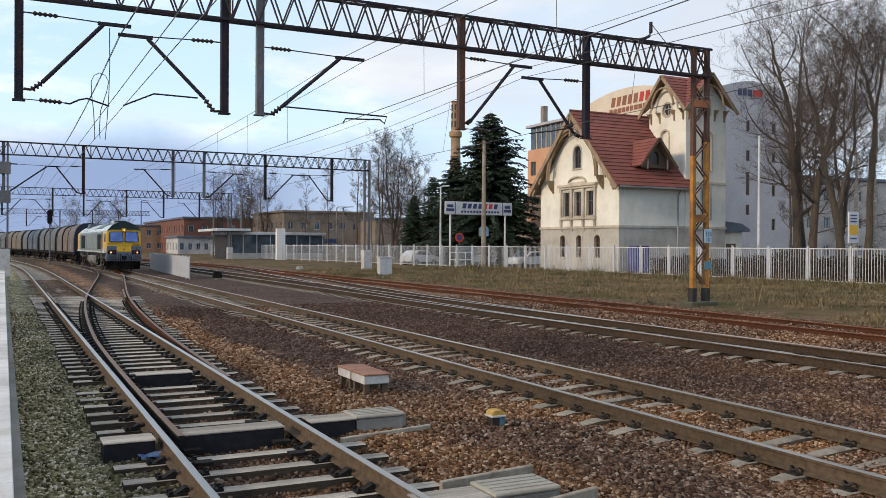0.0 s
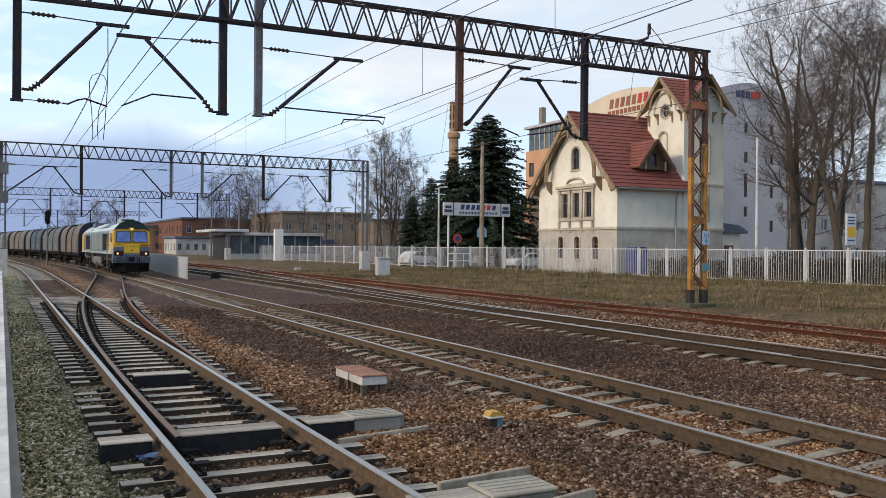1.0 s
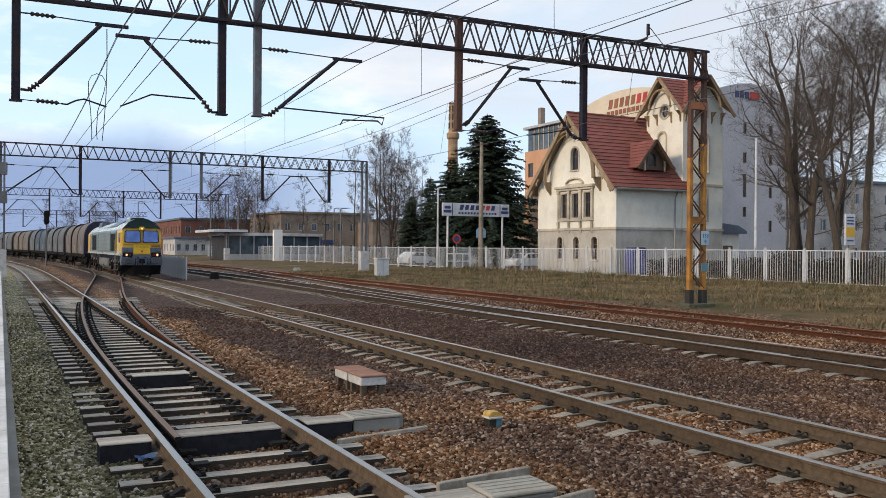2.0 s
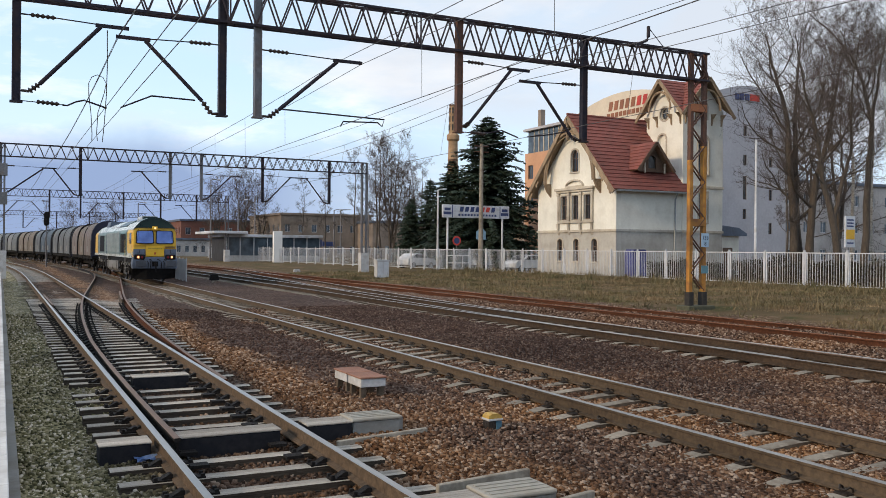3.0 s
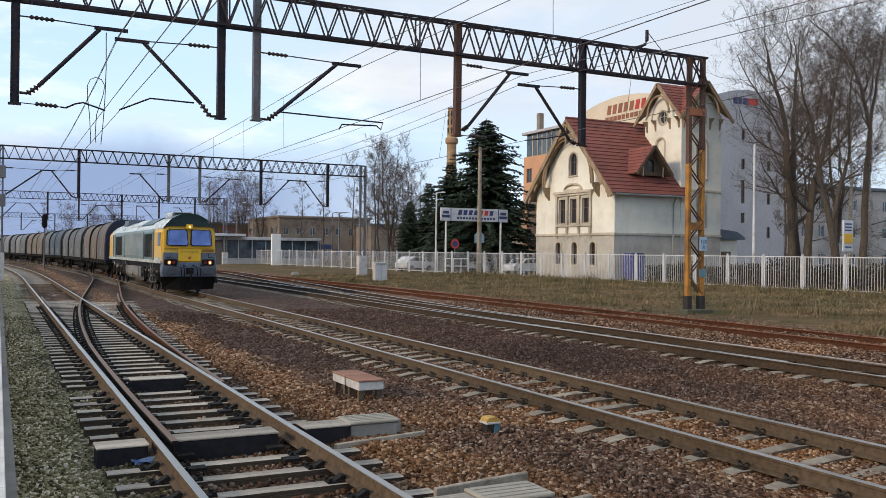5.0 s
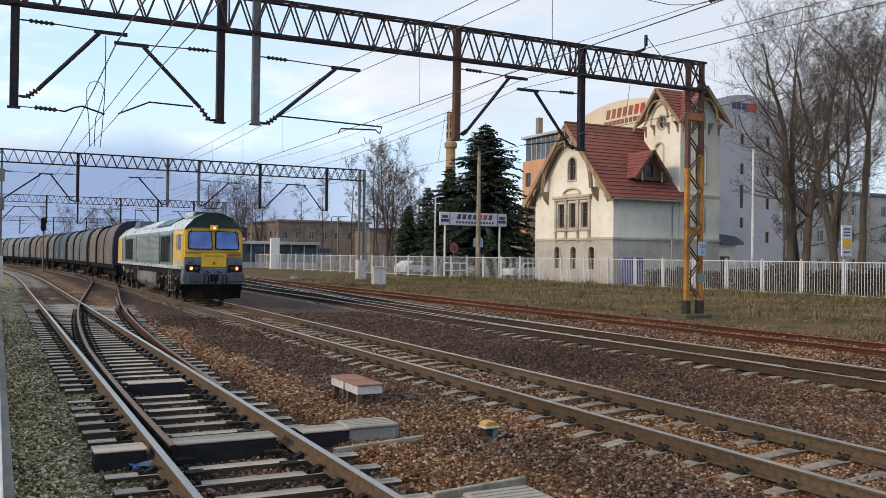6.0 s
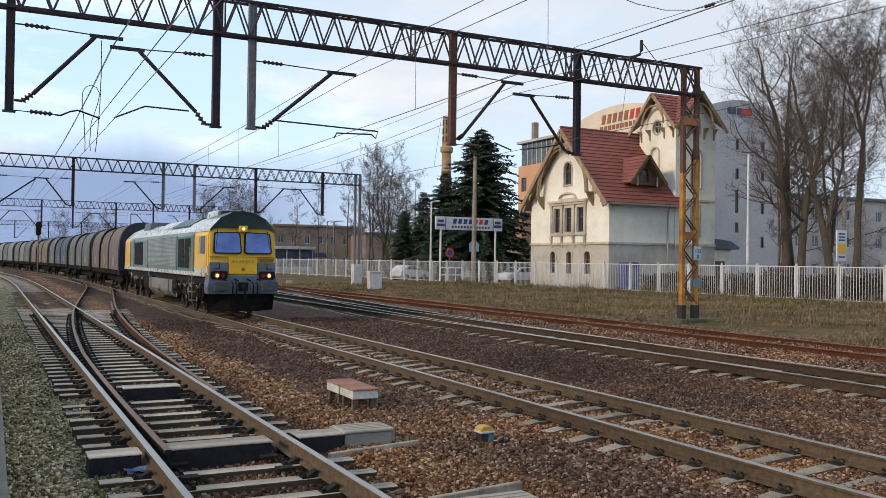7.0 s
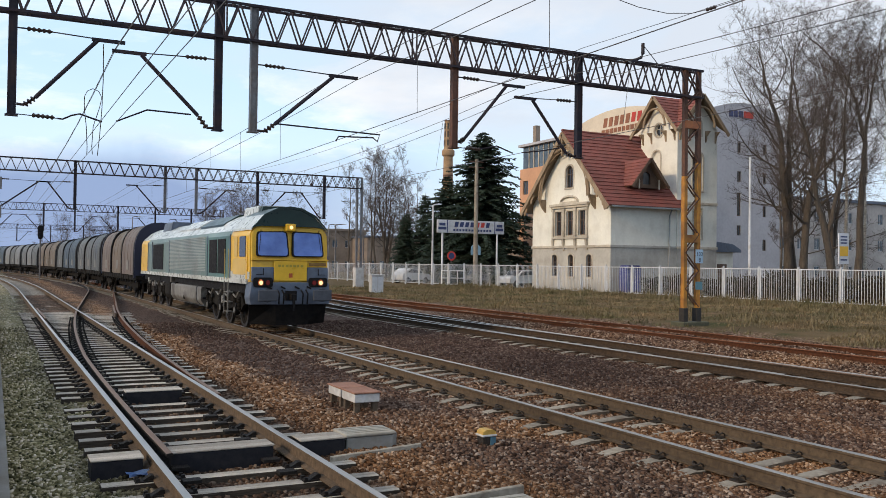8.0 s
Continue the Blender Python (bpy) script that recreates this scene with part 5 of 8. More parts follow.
    wheels = [wheelset(t, yc + k, 0.53) for yc in (3.9, L - 3.9) for k in (-1.9, 0, 1.9)]
    return t, wheels, L


def arch_section(half, z0, z1, n=9, shoulder=1.0):
    """Tall rounded hood outline."""
    pts = [(half, z0)]
    for i in range(n + 1):
        a = math.pi * i / n
        c, s_ = math.cos(a), math.sin(a)
        pts.append((half * math.copysign(abs(c) ** 0.72, c), z1 - shoulder + shoulder * abs(s_) ** 0.85))
    pts.append((-half, z0))
    return pts


LGTPANEL = mat("dusty_panel", (0.26, 0.25, 0.24), (0.18, 0.175, 0.17), 0.7)


def build_wagon(colours, ends, label, L=15.4):
    """Covered coil wagon: three telescoping rounded hoods with ribs, end walls, frame and bogies."""
    t = thing("freight_wagon", label, "freight wagon", "wagons of the train")
    spans = ((0.35, 5.2, 1.40), (5.1, 10.3, 1.34), (10.2, L - 0.35, 1.40))
    for (a, b, half), m in zip(spans, colours):
        bm = fresh()
        prism(bm, arch_section(half, 1.25, 3.90 if half > 1.35 else 3.82, 12, 1.6), 1, a, b)
        hood = part("hood", bm, m, t)
        for y in (a, b):
            bm = fresh()
            prism(bm, arch_section(half + 0.035, 1.22, 3.94 if half > 1.35 else 3.86, 12, 1.62), 1, y - 0.13, y + 0.13)
            part("hood_rib", bm, BLK, t)
        for y in steps(a + 1.2, b - 1.2, 2):
            bm = fresh()
            prism(bm, arch_section(half + 0.012, 1.3, 3.91 if half > 1.35 else 3.835, 12, 1.607), 1, y - 0.03, y + 0.03)
            part("seam", bm, m, t)
        for s in (-1, 1):
            bm = fresh()
            box(bm, s * (half - 0.02), (a + b) / 2 - 0.5, 1.5, s * (half + 0.025), (a + b) / 2 + 0.3, 2.0)
            part("data_panel", bm, LGTPANEL, t)
    for y in (0.10, L - 0.10):
        bm = fresh()
        prism(bm, arch_section(1.43, 1.1, 3.96, 12, 1.63), 1, y - 0.08, y + 0.08)
        part("end_wall", bm, ends, t)
    bm = fresh()
    box(bm, -1.35, 0.0, 0.98, 1.35, L, 1.22)
    # added dark centre box, stands in for the shade below the wagon
    box(bm, -0.62, 0.6, 0.5, 0.62, L - 0.6, 0.98)
    for k in range(15):
        for s in (-1, 1):
            box(bm, s * 1.30, 0.5 + k, 0.85, s * 1.37, 0.62 + k, 1.24)
    part("underframe", bm, GRIME, t)
    for s in (-1, 1):
        bm = fresh()
        for y, q in ((0.0, -1), (L, 1)):
            tube(bm, [(s * 0.88, y, 1.06), (s * 0.88, y + q * 0.45, 1.06), (s * 0.88, y + q * 0.47, 1.06), (s * 0.88, y + q * 0.5, 1.06)], [0.1, 0.1, 0.22, 0.22], 10)
        part("buffer", bm, BLK, t)
        for yc in (2.0, L - 2.0):
            bm = fresh()
            prism(bm, [(yc - 1.3, 0.62), (yc - 0.6, 0.4), (yc + 0.6, 0.4), (yc + 1.3, 0.62), (yc + 1.2, 0.85), (yc - 1.2, 0.85)], 0, s * 0.98, s * 1.1)
            for k in (-0.9, 0.9):
                tube(bm, [(s * 1.1, yc + k, 0.46), (s * 1.2, yc + k, 0.46)], 0.14, 10)
            part("bogie_frame", bm, GRIME, t)
    for o in t.children:
        for v in o.data.vertices:
            v.co.x *= 0.92
    wheels = [wheelset(t, yc + k, 0.46) for yc in (2.0, L - 2.0) for k in (-0.9, 0.9)]
    return t, wheels


loco, loco_wheels, LOCO_L = build_loco()


def cloth(name, c):
    c = tuple(v * 0.62 for v in c)
    return mat(name, c, tuple(v * 0.75 for v in c), 0.6, 0, 3, 0.06, dirt=tuple(v * 0.45 for v in c), dirt_amount=0.5, stretch=(1, 1, 0.3))


TAN = cloth("tan_hood", (0.30, 0.24, 0.18))
BRN = cloth("brown_hood", (0.29, 0.235, 0.205))
GRY = cloth("grey_hood", (0.22, 0.235, 0.245))
BLU = cloth("slate_blue_hood", (0.12, 0.165, 0.22))
LGT = cloth("light_grey_hood", (0.36, 0.375, 0.39))
NAVY = cloth("navy_end", (0.035, 0.045, 0.10))
DRK = cloth("dark_end", (0.06, 0.055, 0.055))
KINDS = [((BRN, TAN, BRN), NAVY, "brown hooded coil wagon with navy end wall"),
         ((GRY, GRY, GRY), DRK, "plain grey hooded coil wagon"),
         ((BLU, BLU, GRY), DRK, "slate-blue hooded coil wagon"),
         ((GRY, LGT, GRY), DRK, "grey hooded coil wagon with dusty sides"),
         ((TAN, TAN, TAN), DRK, "tan hooded coil wagon"),
         ((LGT, GRY, LGT), DRK, "light grey hooded coil wagon")]
proto = [build_wagon(*k) for k in KINDS]
WAGON_L, WAGON_GAP = 15.4, 1.1
ORDER = [0, 1, 2, 4, 3, 5, 2, 5, 3, 5, 4, 3, 5]
wagons = []
for i, k in enumerate(ORDER):
    if k in ORDER[:i]:
        wagons.append((copy_thing(proto[k][0], pose(0, 0, 0)), []))
    else:
        wagons.append(proto[k])


def on_rails(front, length, inset):
    """Pose of a vehicle whose front stands at a place along the main line."""
    a, b = on(XB, front + inset), on(XB, front + length - inset)
    d = (b - a).normalized()
    p = a - d * inset
    return Matrix.Translation(p) @ pose(0, 0, 0, 0, 0, math.degrees(math.atan2(-d.x, d.y)))


# ---- building helpers ----
def holed(bm, outline, holes, thick, slot=0):
    """A wall: an outline in (u, v) with openings right through it; u runs along x, v up, depth along +y."""
    edges = []
    for loop in (outline, *holes):
        vs = [bm.verts.new((u, 0, v)) for u, v in loop]
        edges += [bm.edges.new((vs[i], vs[(i + 1) % len(vs)])) for i in range(len(vs))]
    made = bmesh.ops.triangle_fill(bm, use_beauty=True, use_dissolve=False, edges=edges)
    faces = [f for f in made["geom"] if isinstance(f, bmesh.types.BMFace)]
    ext = bmesh.ops.extrude_face_region(bm, geom=faces)
    bmesh.ops.translate(bm, vec=(0, thick, 0), verts=[v for v in ext["geom"] if isinstance(v, bmesh.types.BMVert)])
    bmesh.ops.recalc_face_normals(bm, faces=bm.faces)
    for f in bm.faces:
        f.material_index = slot
    return bm


def opening(u, v, w, h, arch=0.0, n=8):
    """Outline of an opening with its sill at v; arch is the rise of its head."""
    pts = [(u - w / 2, v), (u + w / 2, v)]
    if arch:
        pts += [(u + w / 2 * math.cos(math.pi * i / n), v + h - arch + arch * math.sin(math.pi * i / n)) for i in range(n + 1)]
    else:
        pts += [(u + w / 2, v + h), (u - w / 2, v + h)]
    return pts


def shrink(pts, k):
    cu, cv = sum(p[0] for p in pts) / len(pts), (min(p[1] for p in pts) + max(p[1] for p in pts)) / 2
    w, h = max(p[0] for p in pts) - min(p[0] for p in pts), max(p[1] for p in pts) - min(p[1] for p in pts)
    return [(cu + (u - cu) * (1 - 2 * k / w), cv + (v - cv) * (1 - 2 * k / h)) for u, v in pts]


def window(parent, m, pts, frame_mat, glass, sill_mat=None, bars=(1, 1), deep=0.14, trim=None):
    """A window set into an opening: frame, pane, glazing bars, sill, and a moulded surround."""
    bm = fresh()
    inner = shrink(pts, 0.07)
    holed(bm, shrink(pts, 0.004), [inner], 0.06)
    u0, u1 = min(p[0] for p in inner), max(p[0] for p in inner)
    v0, v1 = min(p[1] for p in inner), max(p[1] for p in inner)
    for i in range(1, bars[0] + 1):
        u = u0 + (u1 - u0) * i / (bars[0] + 1)
        box(bm, u - 0.025, 0.0, v0 - 0.03, u + 0.025, 0.05, v1)
    for i in range(1, bars[1] + 1):
        v = v0 + (v1 - v0) * (0.62 if bars[1] == 1 else i / (bars[1] + 1))
        box(bm, u0 - 0.03, 0.002, v - 0.025, u1 + 0.03, 0.052, v + 0.025)
    for vert in bm.verts:
        vert.co.y += deep
    w = part("window", bm, frame_mat, parent, at=m)
    bm = fresh()
    holed(bm, shrink(pts, 0.03), [], 0.012)
    for vert in bm.verts:
        vert.co.y += deep + 0.03
    part("pane", bm, glass, w)
    a, b, c = min(p[0] for p in pts), max(p[0] for p in pts), min(p[1] for p in pts)
    if sill_mat:
        bm = fresh()
        box(bm, a - 0.1, -0.1, c - 0.12, b + 0.1, deep, c - 0.004, bevel=0.015)
        part("sill", bm, sill_mat, w)
    if trim:
        bm = fresh()
        holed(bm, shrink(pts, -0.13), [shrink(pts, 0.002)], 0.06)
        for vert in bm.verts:
            vert.co.y -= 0.045
        part("surround", bm, trim, w)
    return w


def tile_slope(name, parent, p0, p1, q0, q1, rows, lift=0.05, thick=0.12, label=""):
    """A roof slope from the eave (p0, p1) up to the ridge (q0, q1): a boarded slab with stepped courses of tiles."""
    p0, p1, q0, q1 = (Vector(v) for v in (p0, p1, q0, q1))
    nrm = (q1 - q0).cross(q0 - p0).normalized()
    if nrm.z < 0:
        nrm = -nrm
    bm = fresh()
    quad = [p0, p1, q1, q0]
    low = [bm.verts.new(v) for v in quad]
    high = [bm.verts.new(v + nrm * thick * 0.6) for v in quad]
    bm.faces.new(low[::-1])
    bm.faces.new(high)
    for k in range(4):
        bm.faces.new((high[k], low[k], low[(k + 1) % 4], high[(k + 1) % 4]))
    bmesh.ops.recalc_face_normals(bm, faces=bm.faces)
    slab = part(name, bm, CARVED, parent, label)
    for i in range(rows):
        bm = fresh()
        a, b = i / rows, (i + 1.06) / rows
        lo0, lo1, hi0, hi1 = p0.lerp(q0, a), p1.lerp(q1, a), p0.lerp(q0, min(1, b)), p1.lerp(q1, min(1, b))
        quad = [lo0, lo1, hi1, hi0]
        top = [bm.verts.new(v + nrm * d) for v, d in zip(quad, (lift + thick, lift + thick, thick, thick))]
        bot = [bm.verts.new(v + nrm * thick * 0.62) for v in quad]
        bm.faces.new(top)
        bm.faces.new(bot[::-1])
        for k in range(4):
            bm.faces.new((top[k], bot[k], bot[(k + 1) % 4], top[(k + 1) % 4]))
        bmesh.ops.recalc_face_normals(bm, faces=bm.faces)
        part("tile_course", bm, TILE, slab)


STUCCO = mat("cream_stucco", (0.77, 0.755, 0.685), (0.71, 0.695, 0.625), 0.9, 0, 5, 0.12, big=0.15, dirt=(0.42, 0.38, 0.31), dirt_amount=0.25)
PLINTH = mat("grey_beige_plinth", (0.46, 0.44, 0.40), (0.40, 0.38, 0.345), 0.9, 0, 5, 0.12, big=0.2, dirt=(0.22, 0.2, 0.17), dirt_amount=0.35)
MOULD = mat("beige_moulding", (0.56, 0.505, 0.42), (0.47, 0.42, 0.345), 0.85, 0, 8, 0.1, dirt=(0.26, 0.22, 0.17), dirt_amount=0.4)
CARVED = mat("carved_brown_timber", (0.36, 0.27, 0.18), (0.24, 0.17, 0.11), 0.7, 0, 8, 0.2, stretch=(1, 6, 1))
TILE = mat("red_clay_tile", (0.27, 0.088, 0.07), (0.185, 0.06, 0.05), 0.75, 0, 5, 0.2, big=0.25, island=0.12, dirt=(0.12, 0.06, 0.05), dirt_amount=0.4)
WFRAME = mat("brown_window_frame", (0.16, 0.10, 0.065), (0.11, 0.07, 0.05), 0.6)
DPIPE = mat("zinc_downpipe", (0.34, 0.36, 0.37), (0.26, 0.28, 0.29), 0.5, 0.5)


def build_house():
    t = thing("house", "cream stucco villa with red tiled roof, carved gable and corner tower", "house")
    X0, Yn, Yf, Xe = 40.3, 52.0, 62.5, 46.5
    EAVE, RIDGE, BAND = 6.95, 12.35, 3.50
    Ym = (Yn + Yf) / 2
    west = pose(X0, Yf, 0, 0, 0, -90)          # u runs from the far corner to the near one
    south = pose(X0, Yn, 0)
    W = Yf - Yn
    uc = Yf - Ym
    tri = [uc + d for d in (1.62, 0.0, -1.62)]
    tri = [Yf - y for y in (58.7, 57.15, 55.55)]
    low_u = [Yf - y for y in (59.2, 56.97, 54.6)]
    # gable wall, lower part
    bm = fresh()
    lows = [opening(u, 1.15, 0.72, 1.75, 0.3) for u in low_u]
    holed(bm, [(0, -0.6), (W, -0.6), (W, BAND), (0, BAND)], lows, 0.45)
    part("wall", bm, PLINTH, t, "grey-beige plinth storey", at=west)
    for o in lows:
        window(t, west, o, WFRAME, DARKGLASS, MOULD, (1, 2), trim=MOULD)
    bm = fresh()
    trio = [opening(u, 4.40, 0.86, 1.9) for u in tri]
    attic = opening(uc, 8.15, 1.0, 1.75, 0.5)
    holed(bm, [(0, BAND), (W, BAND), (W, EAVE), (uc, RIDGE - 0.05), (0, EAVE)], [*trio, attic], 0.45)
    part("wall", bm, STUCCO, t, at=west)
    for o in trio:
        window(t, west, o, WFRAME, DARKGLASS, None, (1, 1), trim=MOULD)
    window(t, west, attic, WFRAME, DARKGLASS, MOULD, (1, 1), trim=MOULD)
    # mouldings of the triple window: apron, pilasters, cornice and segment pediment
    a, b = tri[0] - 0.85, tri[2] + 0.85
    for name, lst in (("cornice", [(a - 0.15, -0.28, 6.72, b + 0.15, 0.0, 6.92), (a - 0.05, -0.18, 6.55, b + 0.05, 0.0, 6.72)]),
                      ("window_apron", [(a, -0.12, 4.12, b, 0, 4.28)])):
        bm = fresh()
        for q in lst:
            box(bm, *q, bevel=0.02)
        part(name, bm, MOULD, t, at=west)
    for u in (a + 0.17, (tri[0] + tri[1]) / 2, (tri[1] + tri[2]) / 2, b - 0.17):
        bm = fresh()
        box(bm, u - 0.12, -0.14, 4.30, u + 0.12, 0, 6.54, bevel=0.015)
        box(bm, u - 0.16, -0.18, 6.32, u + 0.16, 0, 6.53, bevel=0.015)
        part("pilaster", bm, MOULD, t, at=west)
        bm = fresh()
        prism(bm, [(0, 4.1), (-0.2, 4.1), (-0.16, 3.7), (-0.05, 3.25), (0, 3.2)], 0, u - 0.11, u + 0.11)
        part("bracket", bm, MOULD, t, at=west)
    bm = fresh()
    seg = [(uc + 1.2 * math.cos(math.pi * i / 12) + (tri[1] - uc), 6.93 + 0.62 * math.sin(math.pi * i / 12)) for i in range(13)]
    holed(bm, seg, [shrink(seg, 0.13)], 0.2)
    for v in bm.verts:
        v.co.y -= 0.2
    part("pediment", bm, MOULD, t, at=west)
    # band between the storeys
    bm = fresh()
    box(bm, -0.07, -0.09, BAND - 0.1, W + 0.07, 0.0, BAND + 0.1, bevel=0.02)
    part("storey_band", bm, MOULD, t, at=west)
    bm = fresh()
    box(bm, 0.0, -0.06, BAND - 0.1, Xe - X0, 0.0, BAND + 0.1, bevel=0.02)
    part("storey_band", bm, PLINTH, t, at=south)
    # side wall and back walls
    bm = fresh()
    holed(bm, [(0.452, -0.6), (Xe - X0, -0.6), (Xe - X0, BAND), (0.452, BAND)], [], 0.45)
    part("wall", bm, PLINTH, t, at=south)
    bm = fresh()
    holed(bm, [(0.452, BAND), (Xe - X0, BAND), (Xe - X0, EAVE + 0.1), (0.452, EAVE + 0.1)], [], 0.45)
    part("wall", bm, STUCCO, t, at=south)
    bm = fresh()
    box(bm, X0 + 0.46, Yf - 0.45, -0.6, Xe + 4, Yf, EAVE)
    box(bm, Xe + 3.6, Yn + 4.6, -0.6, Xe + 4.0, Yf - 0.46, EAVE)
    part("back_wall", bm, STUCCO, t)
    # main roof
    k = (RIDGE - EAVE) / (Ym - Yn)
    over = 0.65
    ze = EAVE - k * over + 0.1
    for s in (-1, 1):
        ye = Yn - over if s < 0 else Yf + over
        tile_slope("roof", t, (X0 - 0.75, ye, ze), (Xe + (0.45 if s < 0 else 4.3), ye, ze), (X0 - 0.75, Ym, RIDGE + 0.12), (Xe + (0.9 if s < 0 else 4.3), Ym, RIDGE + 0.12), 20, label="red clay tile roof slope")
        bm = fresh()
        bar(bm, (X0 - 0.5, ye - s * -0.06, ze + 0.02), (Xe + 0.35, ye - s * -0.06, ze + 0.02), 0.14, 0.12)
        part("gutter", bm, DPIPE, t)
        # barge boards and their pierced lower edge
        for x in (X0 - 0.78,):
            bm = fresh()
            p, q = Vector((x, ye, ze - 0.12)), Vector((x, Ym, RIDGE - 0.02))
            bar(bm, p, q, 0.1, 0.34)
            part("barge_board", bm, CARVED, t)
            for f in (0.06, 0.22):
                c = p.lerp(q, f)
                bm = fresh()
                prism(bm, [(c.y, c.z), (c.y - s * 0.5, c.z + 0.1), (c.y - s * 0.45, c.z - 0.12), (c.y - s * 0.3, c.z - 0.2), (c.y - s * 0.24, c.z - 0.42), (c.y - s * 0.12, c.z - 0.5), (c.y - s * 0.05, c.z - 0.35)], 0, x + 0.06, x + 0.14)
                part("eave_bracket", bm, CARVED, t)
    bm = fresh()
    tube(bm, [(X0 - 0.78, Ym, RIDGE + 0.27), (Xe + 1.0, Ym, RIDGE + 0.27)], 0.11, 8)
    part("ridge_tiles", bm, TILE, t)
    # great timber arch under the gable
    bm = fresh()
    arc = [(Ym + 3.35 * math.cos(math.pi * i / 20), 7.3 + 3.9 * math.sin(math.pi * i / 20)) for i in range(21)]
    tube(bm, [(X0 - 0.62, y, z) for y, z in arc], 0.12, 8)
    tube(bm, [(X0 - 0.62, Ym + (y - Ym) * 0.93, 7.3 + (z - 7.3) * 0.93) for y, z in arc], 0.05, 6)
    part("gable_arch", bm, CARVED, t)
    for s in (-1, 1):
        bm = fresh()
        bar(bm, (X0 - 0.62, Ym + s * 3.35, 7.3), (X0, Ym + s * 3.35, 7.3), 0.16)
        prism(bm, [(X0 - 0.62, 7.22), (X0, 7.22), (X0, 6.3), (X0 - 0.12, 6.45), (X0 - 0.4, 6.75)], 1, Ym + s * 3.35 - 0.1, Ym + s * 3.35 + 0.1)
        part("arch_bracket", bm, CARVED, t)
    bm = fresh()
    bar(bm, (X0 - 0.72, Ym, 10.6), (X0 - 0.72, Ym, RIDGE + 0.1), 0.14)
    for s in (-1, 1):
        bar(bm, (X0 - 0.72, Ym, 11.2), (X0 - 0.72, Ym + s * 1.0, 11.35), 0.1)
    part("king_post", bm, CARVED, t)
    # dormer
    dx, dyf, zb, za, hw = 43.9, 52.35, 8.25, 10.15, 1.3
    for s in (-1, 1):
        tile_slope("dormer_roof", t, (dx + s * (hw + 0.45), dyf - 0.5, zb - 0.25), (dx + s * (hw + 0.45), dyf + 1.2, zb - 0.25), (dx, dyf - 0.5, za), (dx, dyf + 3.1, za), 8, 0.035, 0.08)
        bm = fresh()
        bar(bm, (dx + s * (hw + 0.45), dyf - 0.52, zb - 0.28), (dx, dyf - 0.52, za - 0.02), 0.07, 0.2)
        part("dormer_board", bm, WFRAME, t)
        bm = fresh()
        bar(bm, (dx + s * 0.95, dyf - 0.3, zb - 0.4), (dx + s * 0.95, dyf - 0.3, zb + 0.35), 0.09)
        part("dormer_bracket", bm, MOULD, t)
    bm = fresh()
    holed(bm, [(dx - hw, zb - 0.3), (dx + hw, zb - 0.3), (dx + hw, zb), (dx, za - 0.1), (dx - hw, zb)], [opening(dx, zb - 0.02, 0.7, 0.95, 0.3)], 0.2)
    for v in bm.verts:
        v.co.y += dyf
    part("dormer_front", bm, WFRAME, t)
    bm = fresh()
    box(bm, dx - 0.5, dyf + 0.12, zb - 0.1, dx + 0.5, dyf + 0.14, zb + 1.0)
    part("dormer_pane", bm, DARKGLASS, t)
    # tower
    T0, T1, S0, S1, TE = 46.5, 50.55, 51.9, 56.15, 12.9
    tw = pose(T0, S1, 0, 0, 0, -90)
    ts = pose(T0, S0, 0)
    hw_, hl = S1 - S0, T1 - T0
    apex = 15.35
    ox = opening(hw_ * 0.44, 8.6, 0.9, 2.55, 0.45)
    rnd = [(hw_ / 2 + 0.5 * math.cos(math.tau * i / 16), 12.75 + 0.5 * math.sin(math.tau * i / 16)) for i in range(16)]
    bm = fresh()
    holed(bm, [(0, EAVE - 3.4), (hw_, EAVE - 3.4), (hw_, TE), (hw_ / 2, apex - 0.3), (0, TE)], [ox, rnd], 0.4)
    part("tower_wall", bm, STUCCO, t, at=tw)
    window(t, tw, ox, STUCCO, STUCCO, MOULD, (0, 0), trim=MOULD)
    window(t, tw, rnd, MOULD, DARKGLASS, None, (1, 1), trim=MOULD)
    bm = fresh()
    su = [opening(2.05, 7.95, 1.0, 3.0, 0.5), opening(2.05, 4.25, 0.85, 2.3), opening(2.0, 12.3, 0.7, 1.2, 0.35)]
    holed(bm, [(0.402, BAND), (hl, BAND), (hl, TE), (hl / 2, apex - 0.3), (0.402, TE)], su, 0.4)
    part("tower_wall", bm, STUCCO, t, at=ts)
    for o in su:
        window(t, ts, o, WFRAME, DARKGLASS, MOULD, (1, 1), trim=MOULD)
    bm = fresh()
    holed(bm, [(0.0, -0.6), (hl, -0.6), (hl, BAND), (0.0, BAND)], [], 0.4)
    part("tower_wall", bm, PLINTH, t, at=ts)
    for z in (BAND, 6.95):
        bm = fresh()
        box(bm, 0.0, -0.08, z - 0.1, hl + 0.07, 0.0, z + 0.1, bevel=0.02)
        part("storey_band", bm, MOULD, t, at=ts)
    bm = fresh()
    box(bm, T1 - 0.4, S0 + 0.41, -0.6, T1, S1, TE)
    box(bm, T0 + 0.41, S1 - 0.4, EAVE, T1 - 0.41, S1, TE)
    part("tower_back", bm, STUCCO, t)
    cx, cy, o2 = (T0 + T1) / 2, (S0 + S1) / 2, 0.62
    kz = (apex - TE) / (hw_ / 2)
    zl = TE - kz * o2 * 0.7
    for s in (-1, 1):
        for k in (-1, 1):
            corner = (cx + k * (hl / 2 + o2), cy + s * (hw_ / 2 + o2), zl)
